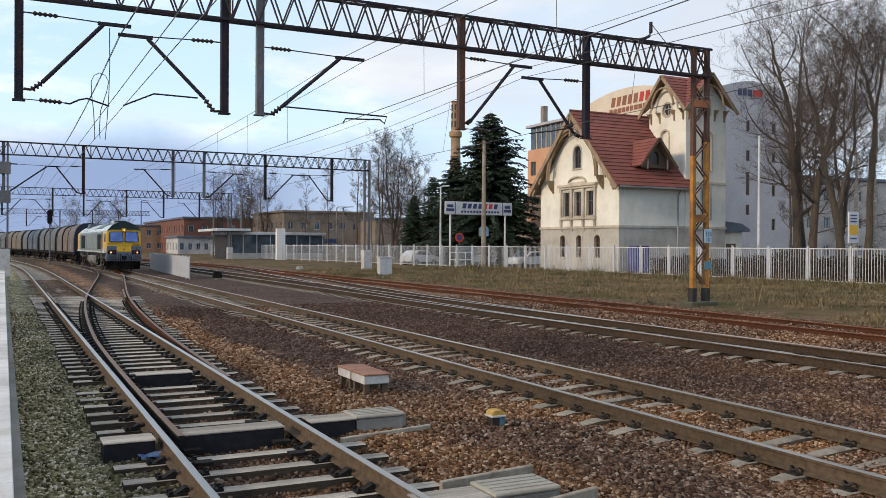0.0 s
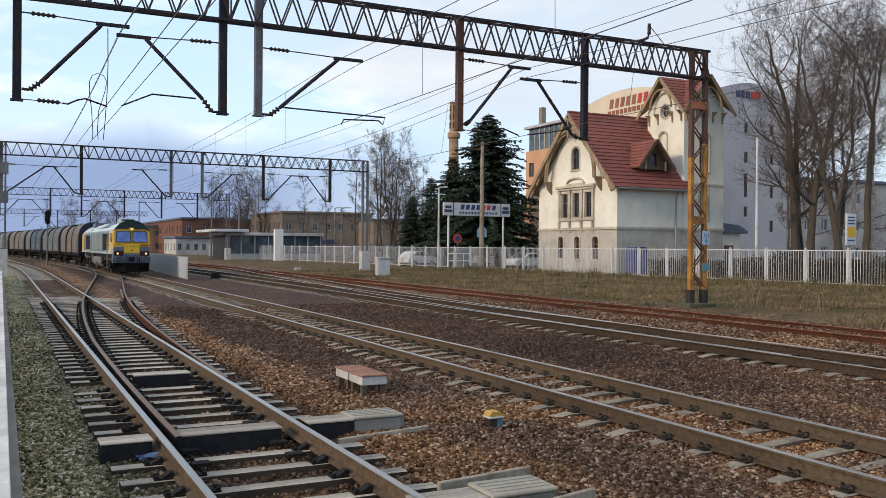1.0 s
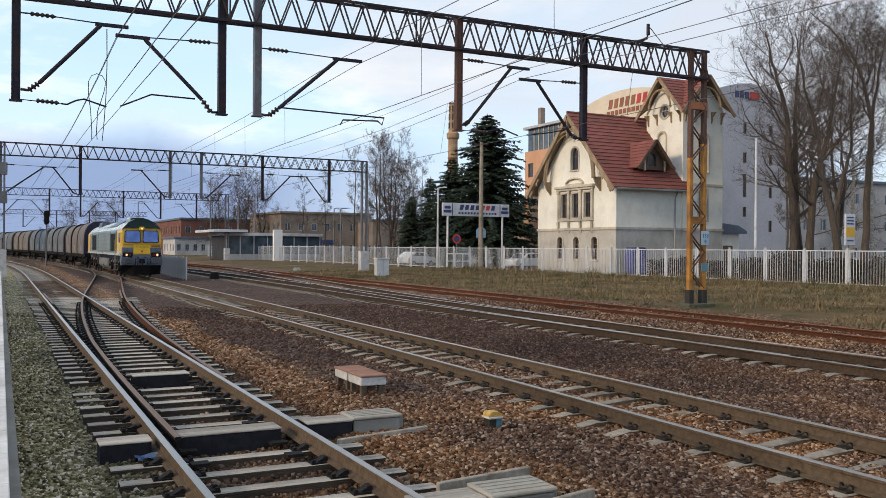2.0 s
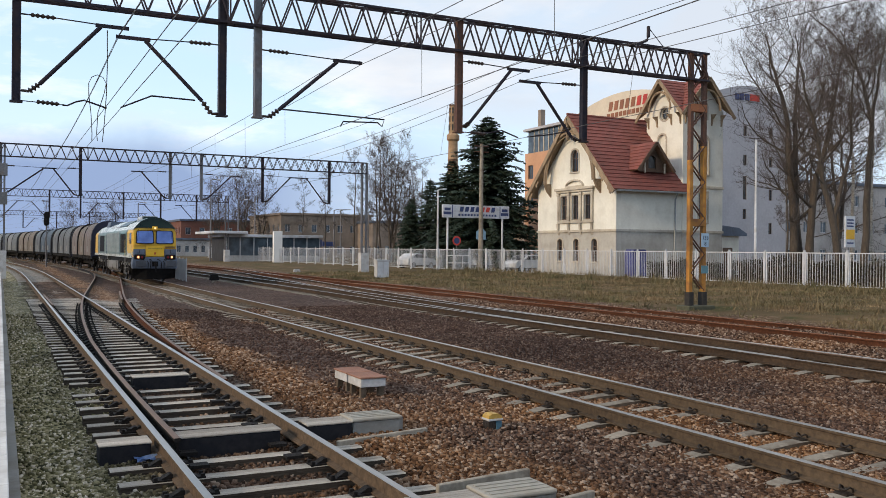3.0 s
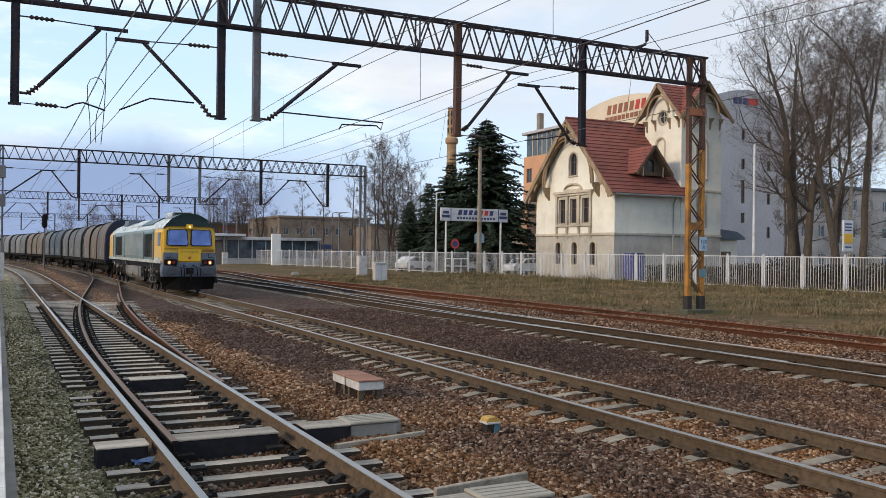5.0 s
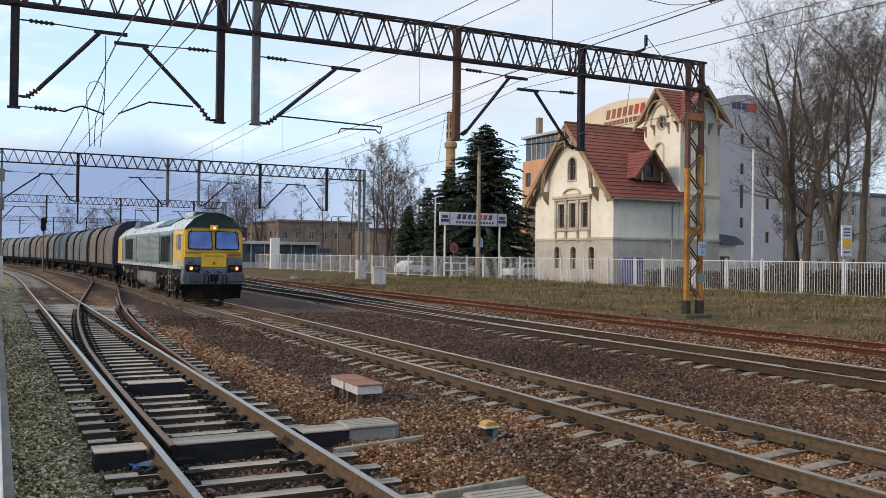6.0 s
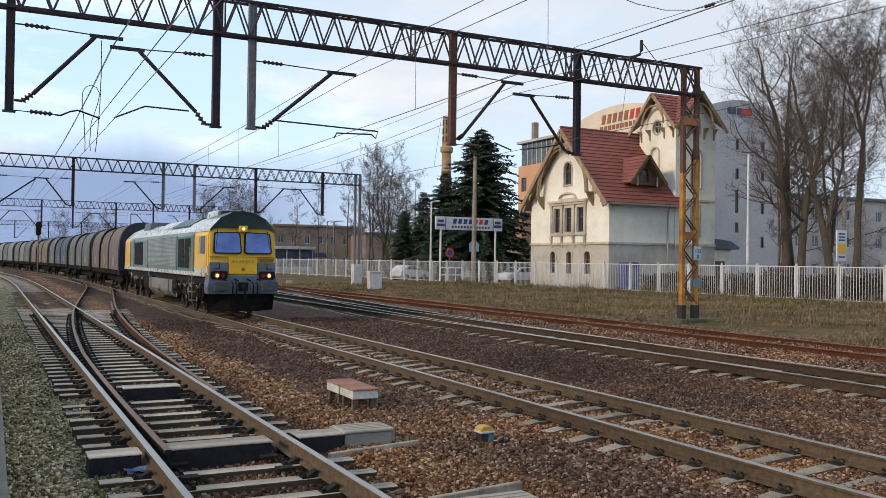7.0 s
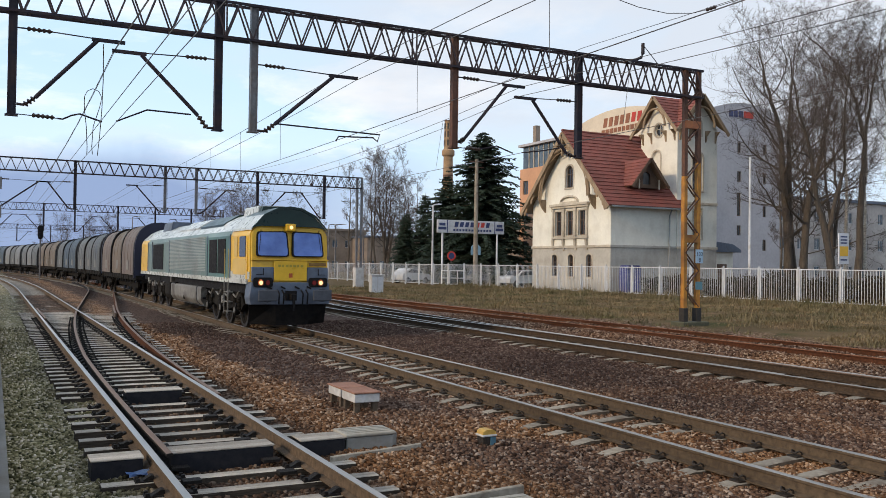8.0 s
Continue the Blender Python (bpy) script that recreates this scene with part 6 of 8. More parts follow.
            tile_slope("tower_roof", t, corner, corner, (cx + k * (hl / 2 + o2), cy, apex), (cx, cy, apex), 11, 0.04, 0.09)
            tile_slope("tower_roof", t, corner, corner, (cx, cy + s * (hw_ / 2 + o2), apex), (cx, cy, apex), 11, 0.04, 0.09)
        for p, q in (((T0 - o2 - 0.03, cy + s * (hw_ / 2 + o2), zl - 0.06), (T0 - o2 - 0.03, cy, apex - 0.02)), ((cx + s * (hl / 2 + o2), S0 - o2 - 0.03, zl - 0.06), (cx, S0 - o2 - 0.03, apex - 0.02))):
            bm = fresh()
            bar(bm, p, q, 0.08, 0.26)
            part("barge_board", bm, CARVED, t)
        for f in (-1.0, -0.45, 0.45, 1.0):
            if s > 0:
                bm = fresh()
                prism(bm, [(T0 - 0.5, 12.6), (T0, 12.65), (T0, 11.75), (T0 - 0.08, 11.85), (T0 - 0.14, 12.25), (T0 - 0.3, 12.4)], 1, cy + f * 1.85 - 0.06, cy + f * 1.85 + 0.06)
                part("eave_bracket", bm, CARVED, t)
                bm = fresh()
                prism(bm, [(S0 - 0.5, 12.6), (S0, 12.65), (S0, 11.75), (S0 - 0.08, 11.85), (S0 - 0.14, 12.25), (S0 - 0.3, 12.4)], 0, cx + f * 1.8 - 0.06, cx + f * 1.8 + 0.06)
                part("eave_bracket", bm, CARVED, t)
    for base, flat in ((T0 - o2 + 0.1, True), (S0 - o2 + 0.1, False)):
        bm = fresh()
        c = cy if flat else cx
        pts = [(c + 1.25 * math.cos(math.pi * i / 14), 12.9 + 1.5 * math.sin(math.pi * i / 14)) for i in range(15)]
        tube(bm, [(base, u, z) if flat else (u, base, z) for u, z in pts], 0.09, 7)
        part("gable_arch", bm, CARVED, t)
    bm = fresh()
    tube(bm, [(45.75, 51.6, 6.35), (45.75, 51.85, 5.9), (45.75, 51.88, 0.2)], 0.06, 8)
    part("downpipe", bm, DPIPE, t)
    # annex beside the tower
    bm = fresh()
    box(bm, 50.6, 52.6, -0.6, 53.0, 57.0, 3.25)
    part("annex", bm, STUCCO, t)
    bm = fresh()
    prism(bm, [(50.56, 3.25), (53.5, 3.25), (53.5, 3.45), (52.6, 3.9), (50.56, 4.1)], 1, 52.2, 57.2)
    part("annex_roof", bm, SLATE, t)
    bm = fresh()
    box(bm, 51.3, 52.56, 0.2, 52.3, 52.6, 2.3)
    part("annex_door", bm, WFRAME, t)
    return t


build_house()

# ---- clinic and other buildings behind ----
PALEWALL = mat("pale_grey_render", (0.44, 0.44, 0.475), (0.375, 0.375, 0.41), 0.9, 0, 3, 0.06, big=0.12)
GREYB = mat("grey_beige_render", (0.48, 0.445, 0.425), (0.39, 0.365, 0.35), 0.9, 0, 3, 0.06)
CREAM2 = mat("cream_render", (0.66, 0.58, 0.47), (0.60, 0.52, 0.42), 0.9, 0, 3, 0.06, big=0.12)
ORANGE2 = mat("terracotta_render", (0.60, 0.34, 0.21), (0.54, 0.30, 0.185), 0.9, 0, 3, 0.06, big=0.12)
BRICK = mat("old_red_brick", (0.20, 0.085, 0.06), (0.145, 0.062, 0.047), 0.9, 0, 9, 0.2, big=0.25, dirt=(0.12, 0.07, 0.055), dirt_amount=0.5)
CHBRICK = mat("chimney_brick", (0.42, 0.29, 0.17), (0.26, 0.165, 0.10), 0.9, 0, 4, 0.2, big=0.35, stretch=(1, 1, 3))
BROWNB = mat("brown_building", (0.27, 0.22, 0.18), (0.21, 0.17, 0.14), 0.9, 0, 2, 0.1)
BLUEGL = mat("bluish_glass", (0.10, 0.135, 0.17), (0.04, 0.055, 0.075), 0.12, 0, 0.7, 0.0, big=0.3, spec=0.7)
REDSIGN = mat("red_sign", (0.55, 0.06, 0.04), (0.5, 0.05, 0.04), 0.5, bump=0)
DEPOT = mat("buff_brick", (0.36, 0.22, 0.145), (0.29, 0.175, 0.115), 0.9, 0, 6, 0.1)
BROWNSIGN = mat("brown_sign", (0.30, 0.12, 0.06), (0.26, 0.10, 0.05), 0.5, bump=0)
NAVYSIGN = mat("navy_sign", (0.04, 0.06, 0.16), (0.035, 0.05, 0.14), 0.5, bump=0)


def build_clinic():
    t = thing("clinic_building", "large pale clinic building with curved parapet and red sign", "building")
    # right wing: pale wall facing the line, curved parapet; its bluish grey includes the shade
    def wing(name, x0, x1, y, z_side, z_mid, depth, m, holes):
        n = 12
        top = [(x1 - (x1 - x0) * i / n, z_side + (z_mid - z_side) * math.sin(math.pi * i / n)) for i in range(n + 1)]
        bm = fresh()
        holed(bm, [(x0, -0.6), (x1, -0.6), *top], holes, depth)
        for v in bm.verts:
            v.co.y += y
        part(name, bm, m, t)
    hs = [opening(81.55, 6.0, 0.62, 1.25), opening(81.55, 8.4, 0.62, 2.9), opening(81.55, 12.6, 0.62, 1.3), opening(81.55, 16.2, 0.62, 1.3), opening(85.9, 8.4, 0.62, 1.4), opening(85.9, 12.6, 0.62, 1.3), opening(85.9, 16.2, 0.62, 1.3), opening(85.9, 4.2, 0.62, 1.4)]
    wing("wing_wall", 76.5, 88.5, 80.0, 21.2, 22.4, 0.5, PALEWALL, hs)
    for h in hs:
        window(t, pose(0, 80.0, 0), h, WFRAME, DARKGLASS, None, (1, 0))
    bm = fresh()
    box(bm, 76.5, 80.6, -0.6, 88.5, 95, 20.8)
    part("wing_body", bm, PALEWALL, t)
    bm = fresh()
    for k, (w, m) in enumerate(((0.7, 0), (0.6, 0), (0.7, 0), (0.9, 1), (0.8, 1))):
        box(bm, 79.8 + k * 0.82, 79.9, 20.55, 79.8 + k * 0.82 + w * 0.9, 79.98, 21.35, m)
    part("wing_sign", bm, [NAVYSIGN, REDSIGN], t, "sign drawn as plain dark and red bars")
    # left wing with the sign parapet, facing the tracks; its cream includes the warm sunlight
    west = pose(72.0, 104.0, 0, 0, 0, -90)
    n = 12
    L = 24.0
    bm = fresh()
    up_ = [(L - L * i / n, 19.6 + 3.0 * math.sin(math.pi * (0.08 + 0.84 * i / n))) for i in range(n + 1)]
    holed(bm, [(0, -0.6), (L, -0.6), *up_], [], 0.5)
    part("sign_wall", bm, CREAM2, t, at=west)
    for k in range(7):
        bm = fresh()
        u = 9.3 + k * 1.15
        prism(bm, [(u, 20.4), (u + 0.75, 20.4), (u + 1.0, 21.6), (u + 0.25, 21.6)], 1, -0.06, -0.02)
        part("logo_bar", bm, REDSIGN if k > 4 else BROWNSIGN, t, at=west)
    for k in range(10):
        bm = fresh()
        box(bm, 9.0 + k * 0.85, -0.06, 19.5, 9.65 + k * 0.85, -0.02, 20.1, 0)
        part("lettering_bar", bm, BROWNSIGN, t, at=west)
    bm = fresh()
    box(bm, 72.6, 80.7, -0.6, 76.4, 104, 19.2)
    part("main_body", bm, CREAM2, t)


build_clinic()


def build_flats():
    t = thing("flats_building", "terracotta and glass block behind the villa", "building")
    hs = [opening(u, v, 1.1, 1.6) for u in (1.2, 5.0, 9.0) for v in (3.2, 6.8, 10.2)]
    west = pose(54.9, 88.0, 0, 0, 0, -90)
    bm = fresh()
    holed(bm, [(0, -0.5), (9.4, -0.5), (9.4, 13.2), (0, 13.2)], [h for h in hs if h[0][0] < 8], 0.4)
    part("wall", bm, ORANGE2, t, at=west)
    for h in hs:
        if h[0][0] < 8:
            window(t, west, h, WFRAME, BLUEGL, None, (1, 0))
    bm = fresh()
    box(bm, 55.32, 78.6, -0.5, 68, 88, 13.1)
    part("body", bm, ORANGE2, t)
    bm = fresh()
    box(bm, 55.7, 79.2, 13.12, 68, 88.6, 15.9)
    part("glass_storey", bm, BLUEGL, t, "set-back glazed top storey")
    for i in range(9):
        bm = fresh()
        box(bm, 55.62, 79.2 + i * 1.0, 13.22, 55.7, 79.3 + i * 1.0, 15.9)
        part("mullion", bm, CREAM2, t)
    bm = fresh()
    box(bm, 55.2, 78.8, 15.9, 68.4, 89, 16.2, bevel=0.03)
    part("roof", bm, PALEWALL, t)
    bm = fresh()
    box(bm, 55.6, 85.8, 16.2, 56.2, 86.4, 18.2, bevel=0.02)
    part("roof_flue", bm, BROWNB, t)


build_flats()


def build_chimney():
    t = thing("brick_chimney", "tall tapered brick factory chimney with a corbelled band", "chimney", at=pose(82.5, 160, 0))
    bm = fresh()
    tube(bm, [(0, 0, -1), (0, 0, 24.0)], [1.35, 0.95], 16)
    part("shaft", bm, CHBRICK, t)
    bm = fresh()
    tube(bm, [(0, 0, 24.0), (0, 0, 24.3), (0, 0, 25.2), (0, 0, 25.5)], [1.0, 1.3, 1.3, 1.0], 16)
    part("corbel_band", bm, CHBRICK, t)
    bm = fresh()
    tube(bm, [(0, 0, 25.5), (0, 0, 31.3)], [0.93, 0.82], 16)
    part("upper_shaft", bm, CHBRICK, t)
    for k in range(8):
        for z in (26.2, 27.9, 29.6):
            bm = fresh()
            an = k * math.tau / 8 + 0.2
            r = 0.93 - 0.11 * (z - 25.5) / 5.8
            box(bm, r - 0.06, -0.14, 0, r + 0.03, 0.14, 1.2)
            part("brick_panel", bm, DRK, t, at=pose(0, 0, z, 0, 0, math.degrees(an)))
    for z in (8, 12, 16, 20, 31.2):
        bm = fresh()
        r = 1.38 - 0.4 * z / 24 if z < 25 else 0.87
        tube(bm, [(0, 0, z), (0, 0, z + 0.25)], r, 16)
        part("iron_hoop", bm, M["rust_steel"], t)


build_chimney()


def row_building(name, label, x0, x1, y, depth, z, wall_mat, rows, cols, roof_mat, pane=None, ww=1.1, wh=1.5, base=0.9):
    """A long low building: walls with real window openings, eaves band and flat roof."""
    t = thing(name, label, "building")
    storey = z / rows
    hs = [opening(x0 + (x1 - x0) * (i + 0.5) / cols, base + storey * j, ww, min(wh, storey - base - 0.2)) for i in range(cols) for j in range(rows)]
    bm = fresh()
    holed(bm, [(x0, -0.6), (x1, -0.6), (x1, z), (x0, z)], hs, 0.4)
    for v in bm.verts:
        v.co.y += y
    part("wall", bm, wall_mat, t)
    for h in hs:
        window(t, pose(0, y, 0), h, M["white_paint"], pane or BLUEGL, None, (1, 0))
    west = pose(x0, y + depth, 0, 0, 0, -90)
    n = max(2, int(depth / 3.2))
    hs = [opening(depth * (i + 0.5) / n, base + storey * j, ww, min(wh, storey - base - 0.2)) for i in range(n) for j in range(rows)]
    bm = fresh()
    holed(bm, [(0, -0.6), (depth - 0.41, -0.6), (depth - 0.41, z), (0, z)], hs, 0.4)
    part("wall", bm, wall_mat, t, at=west)
    for h in hs:
        window(t, west, h, M["white_paint"], pane or BLUEGL, None, (1, 0))
    bm = fresh()
    box(bm, x0 + 0.6, y + 0.7, -0.5, x1, y + depth - 0.1, z - 0.05)
    part("core", bm, DRK, t)
    bm = fresh()
    box(bm, x0 - 0.3, y - 0.3, z, x1 + 0.3, y + depth + 0.3, z + 0.45, bevel=0.05)
    part("roof", bm, roof_mat, t)
    return t


row_building("brick_hall", "long red-brick railway hall with rows of windows", 35.0, 56.0, 196, 60, 7.6, BRICK, 2, 7, SLATE)
row_building("brick_depot", "low orange-brick depot building beyond the tracks", 26.0, 36.0, 228, 40, 6.4, DEPOT, 2, 4, SLATE)
row_building("goods_shed", "white-walled low goods shed", 31.0, 40.5, 180, 14, 3.3, M["white_conc"], 1, 6, SLATE, ww=0.8, wh=1.4)
row_building("brown_block", "brown flat-roofed block behind the station", 49.0, 68.0, 168, 24, 8.4, BROWNB, 2, 7, BROWNB)
row_building("grey_villa", "grey-brown flat-roofed building beyond the trees", 92.0, 118.0, 84, 20, 11.3, GREYB, 3, 8, SLATE)


row_building("white_house", "small white house with a dark roof behind the villa", 60.5, 67.8, 100, 9, 7.3, CREAM2, 2, 3, BROWNSIGN, ww=0.9, wh=1.3)
row_building("low_hall", "long low beige-brown hall behind the bare trees", 65.0, 84.7, 160, 20, 7.0, BROWNB, 1, 9, SLATE, ww=1.3, wh=1.6)


def build_pavilion():
    t = thing("station_pavilion", "glazed station pavilion with flat white roof", "building")
    bm = fresh()
    box(bm, 26.6, 118, 3.35, 40.5, 128, 3.75, bevel=0.04)
    part("roof", bm, M["white_paint"], t)
    bm = fresh()
    box(bm, 25.0, 116.5, 3.8, 29.5, 129, 4.15, bevel=0.04)
    part("canopy", bm, M["white_paint"], t)
    for i in range(8):
        x = 27.0 + i * 1.87
        bm = fresh()
        box(bm, x, 118.4, -0.4, x + 0.12, 118.55, 3.35)
        part("mullion", bm, M["white_paint"], t)
        if i < 7:
            bm = fresh()
            box(bm, x + 0.12, 118.45, 0.9, x + 1.87, 118.48, 3.35)
            part("pane", bm, BLUEGL, t)
            bm = fresh()
            box(bm, x + 0.12, 118.42, -0.4, x + 1.87, 118.5, 0.9)
            part("panel", bm, M["white_conc"], t)
    bm = fresh()
    box(bm, 27, 119.5, -0.4, 40, 127, 3.3)
    part("core", bm, DRK, t)
    bm = fresh()
    box(bm, 31.15, 110, -0.3, 32.3, 110.5, 4.1, bevel=0.03)
    o = part("white_pylon", bm, M["clean_white"])
    tagged(o, "plain white station information pylon", "pylon")
    for x0, x1, z0, z1, m in ((41.7, 44.4, 2.2, 3.25, NAVYSIGN), (44.5, 46.5, 2.3, 3.0, NAVYSIGN)):
        bm = fresh()
        box(bm, x0, 130, z0, x1, 130.15, z1, bevel=0.02)
        b = thing("station_sign", "navy blue station direction sign", "sign")
        part("panel", bm, m, b)
        for x in (x0 + 0.2, x1 - 0.2):
            bm = fresh()
            box(bm, x - 0.05, 130.15, -0.3, x + 0.05, 130.25, z1)
            part("post", bm, M["grey_steel"], b)


build_pavilion()


# ---- signs, poles and cabinets ----
def build_banner():
    t = thing("clinic_sign", "long white clinic signboard on two posts", "signboard")
    y = 70.0
    bm = fresh()
    box(bm, 35.1, y, 4.82, 42.0, y + 0.15, 5.98, bevel=0.02)
    part("board", bm, M["white_paint"], t)
    for x0, x1 in ((35.1, 36.1), (41.0, 42.0)):
        bm = fresh()
        box(bm, x0 + 0.1, y - 0.012, 5.1, x1 - 0.1, y - 0.002, 5.35)
        box(bm, x0 + 0.2, y - 0.012, 5.45, x1 - 0.2, y - 0.002, 5.7)
        part("side_mark", bm, NAVYSIGN, t)
    for x in (36.1, 41.0):
        bm = fresh()
        box(bm, x - 0.04, y - 0.014, 4.84, x + 0.04, y - 0.002, 5.96)
        part("divider", bm, NAVYSIGN, t)
    for k in range(7):
        bm = fresh()
        x = 36.8 + k * 0.54
        prism(bm, [(x, 5.38), (x + 0.36, 5.38), (x + 0.46, 5.82), (x + 0.1, 5.82)], 1, y - 0.012, y - 0.002)
        part("logo_bar", bm, NAVYSIGN if k < 4 or k > 5 else REDSIGN, t)
    for k in range(13):
        bm = fresh()
        box(bm, 36.7 + k * 0.31, y - 0.012, 5.0, 36.9 + k * 0.31, y - 0.002, 5.18)
        part("lettering_bar", bm, NAVYSIGN, t)
    for x in (35.65, 41.3):
        bm = fresh()
        tube(bm, [(x, y + 0.08, -0.3), (x, y + 0.08, 4.85)], 0.09, 10)
        part("post", bm, M["white_paint"], t)


build_banner()


def lamp_post(x, y, h, r=0.06, arm=None, m=None, label="slender grey steel lamp post"):
    t = thing("lamp_post", label, "lamp post", "lamp posts")
    bm = fresh()
    tube(bm, [(x, y, -0.4), (x, y, h)], [r * 1.3, r * 0.8], 10)
    part("pole", bm, m or M["grey_steel"], t)
    if arm:
        bm = fresh()
        tube(bm, [(x, y, h), (x + arm * 0.4, y, h + 0.1), (x + arm, y, h + 0.12)], r * 0.6, 8)
        part("bracket", bm, m or M["grey_steel"], t)
        bm = fresh()
        prism(bm, rounded([(x + arm, h + 0.06), (x + arm * 1.6, h + 0.1), (x + arm * 1.6, h + 0.18), (x + arm, h + 0.2)], 3, 0.04), 1, y - 0.12, y + 0.12)
        part("lamp_head", bm, M["white_paint"], t)


lamp_post(33.65, 68, 7.05, 0.08, 0.5, M["white_paint"], "white street lamp post with short arm")
lamp_post(41.7, 40, 8.9, 0.075, None, M["white_paint"], "tall plain white pole behind the fence")
for x, y, h in ((29.5, 122, 8.5), (33.4, 128, 9.5), (25.3, 120, 11), (43.5, 122, 7.5), (46.5, 116, 7.0), (20.0, 150, 9), (36.5, 100, 6.5)):
    lamp_post(x, y, h, 0.09, 0.8)


def utility_pole():
    t = thing("utility_pole", "weathered concrete utility pole beside the fence", "utility pole", at=pose(37.9, 68, 0))
    bm = fresh()
    tube(bm, [(0, 0, -0.5), (0, 0, 11.3)], [0.24, 0.15], 10)
    part("pole", bm, M["concrete"], t)
    for z in (10.6, 11.1):
        bm = fresh()
        bar(bm, (-0.7, 0, z), (0.7, 0, z), 0.08)
        part("cross_arm", bm, M["rust_steel"], t)


utility_pole()


def traffic_sign(x, y, h, m, shape="disc"):
    t = thing("road_sign", "small road sign on a grey post behind the fence", "road sign", "road signs")
    bm = fresh()
    tube(bm, [(x, y, -0.3), (x, y, h + 0.3)], 0.035, 8)
    part("post", bm, M["grey_steel"], t)
    bm = fresh()
    if shape == "disc":
        tube(bm, [(x, y - 0.06, h), (x, y - 0.04, h)], 0.42, 20)
        part("face", bm, m, t)
        bm = fresh()
        tube(bm, [(x, y - 0.07, h), (x, y - 0.062, h)], 0.28, 20)
        part("inner_face", bm, NAVYSIGN, t)
    else:
        prism(bm, [(x - 0.5, h - 0.4), (x + 0.5, h - 0.4), (x + 0.5, h + 0.3), (x, h + 0.75), (x - 0.5, h + 0.3)], 1, y - 0.06, y - 0.04)
        part("face", bm, m, t)


traffic_sign(36.0, 69, 2.75, REDSIGN)
traffic_sign(39.0, 70, 3.3, mat("pale_blue_sign", (0.30, 0.48, 0.62), (0.26, 0.42, 0.55), 0.5), "house")


def yellow_board():
    t = thing("advert_board", "white board with yellow panel on a post by the trees", "signboard")
    bm = fresh()
    box(bm, 42.3, 34, 2.3, 43.1, 34.08, 4.05, bevel=0.01)
    part("board", bm, M["white_paint"], t)
    bm = fresh()
    box(bm, 42.36, 33.985, 2.75, 43.04, 33.998, 3.3)
    part("yellow_panel", bm, mat("yellow_print", (0.72, 0.42, 0.04), (0.65, 0.38, 0.04), 0.5, bump=0), t)
    for z in (2.5, 3.45, 3.62, 3.8):
        bm = fresh()
        box(bm, 42.42, 33.985, z, 42.95, 33.998, z + 0.08)
        part("lettering_bar", bm, NAVYSIGN, t)
    bm = fresh()
    tube(bm, [(42.7, 34.14, -0.3), (42.7, 34.14, 4.0)], 0.05, 8)
    part("post", bm, M["grey_steel"], t)


yellow_board()


def cabinet(x, y, w, d, h, label="pale grey lineside relay cabinet"):
    t = thing("relay_cabinet", label, "cabinet", "lineside cabinets", at=pose(x, y, 0.0))
    bm = fresh()
    box(bm, -w / 2, -d / 2, -0.2, w / 2, d / 2, h, bevel=0.015)
    part("case", bm, M["white_conc"], t)
    bm = fresh()
    box(bm, -w / 2 - 0.05, -d / 2 - 0.05, h + 0.002, w / 2 + 0.05, d / 2 + 0.05, h + 0.07, bevel=0.015)
    part("lid", bm, M["white_paint"], t)
    for s in (-1, 1):
        bm = fresh()
        box(bm, s * w / 4 - w / 4 + 0.03, -d / 2 - 0.02, 0.1, s * w / 4 + w / 4 - 0.03, -d / 2 - 0.002, h - 0.08, bevel=0.006)
        part("door", bm, M["white_paint"], t)


cabinet(22.6, 54.0, 0.85, 0.5, 1.2)


def signal(x, y, z_head, label):
    t = thing("railway_signal", label, "signal", "colour light signals", at=pose(x, y, 0))
    bm = fresh()
    tube(bm, [(0, 0, -0.4), (0, 0, z_head)], 0.08, 10)
    part("mast", bm, M["grey_steel"], t)
    bm = fresh()
    prism(bm, rounded([(-0.24, z_head - 0.1), (0.24, z_head - 0.1), (0.24, z_head + 1.35), (-0.24, z_head + 1.35)], 4, 0.22), 1, -0.12, 0.02)
    part("head", bm, BLK, t)
    for k in range(3):
        bm = fresh()
        tube(bm, [(0, -0.3, z_head + 0.2 + k * 0.42), (0, -0.12, z_head + 0.2 + k * 0.42)], 0.11, 12)
        part("hood", bm, BLK, t)


signal(4.3, 100, 4.15, "tall black-headed colour light signal on a grey mast")


def dwarf_signal(x, y, pale=False):
    t = thing("dwarf_signal", "low dwarf signal standing in the ballast", "signal", "dwarf signals", at=pose(x, y, -0.22))
    bm = fresh()
    box(bm, -0.12, -0.1, -0.1, 0.12, 0.1, 0.12)
    part("foot", bm, M["concrete"], t)
    bm = fresh()
    prism(bm, rounded([(-0.3, 0.12), (0.3, 0.12), (0.22, 0.5), (-0.22, 0.5)], 3, 0.08), 1, -0.14, 0.12)
    part("head", bm, M["white_conc"] if pale else BLK, t)


dwarf_signal(12.1, 56.2)
dwarf_signal(21.4, 68.8, True)


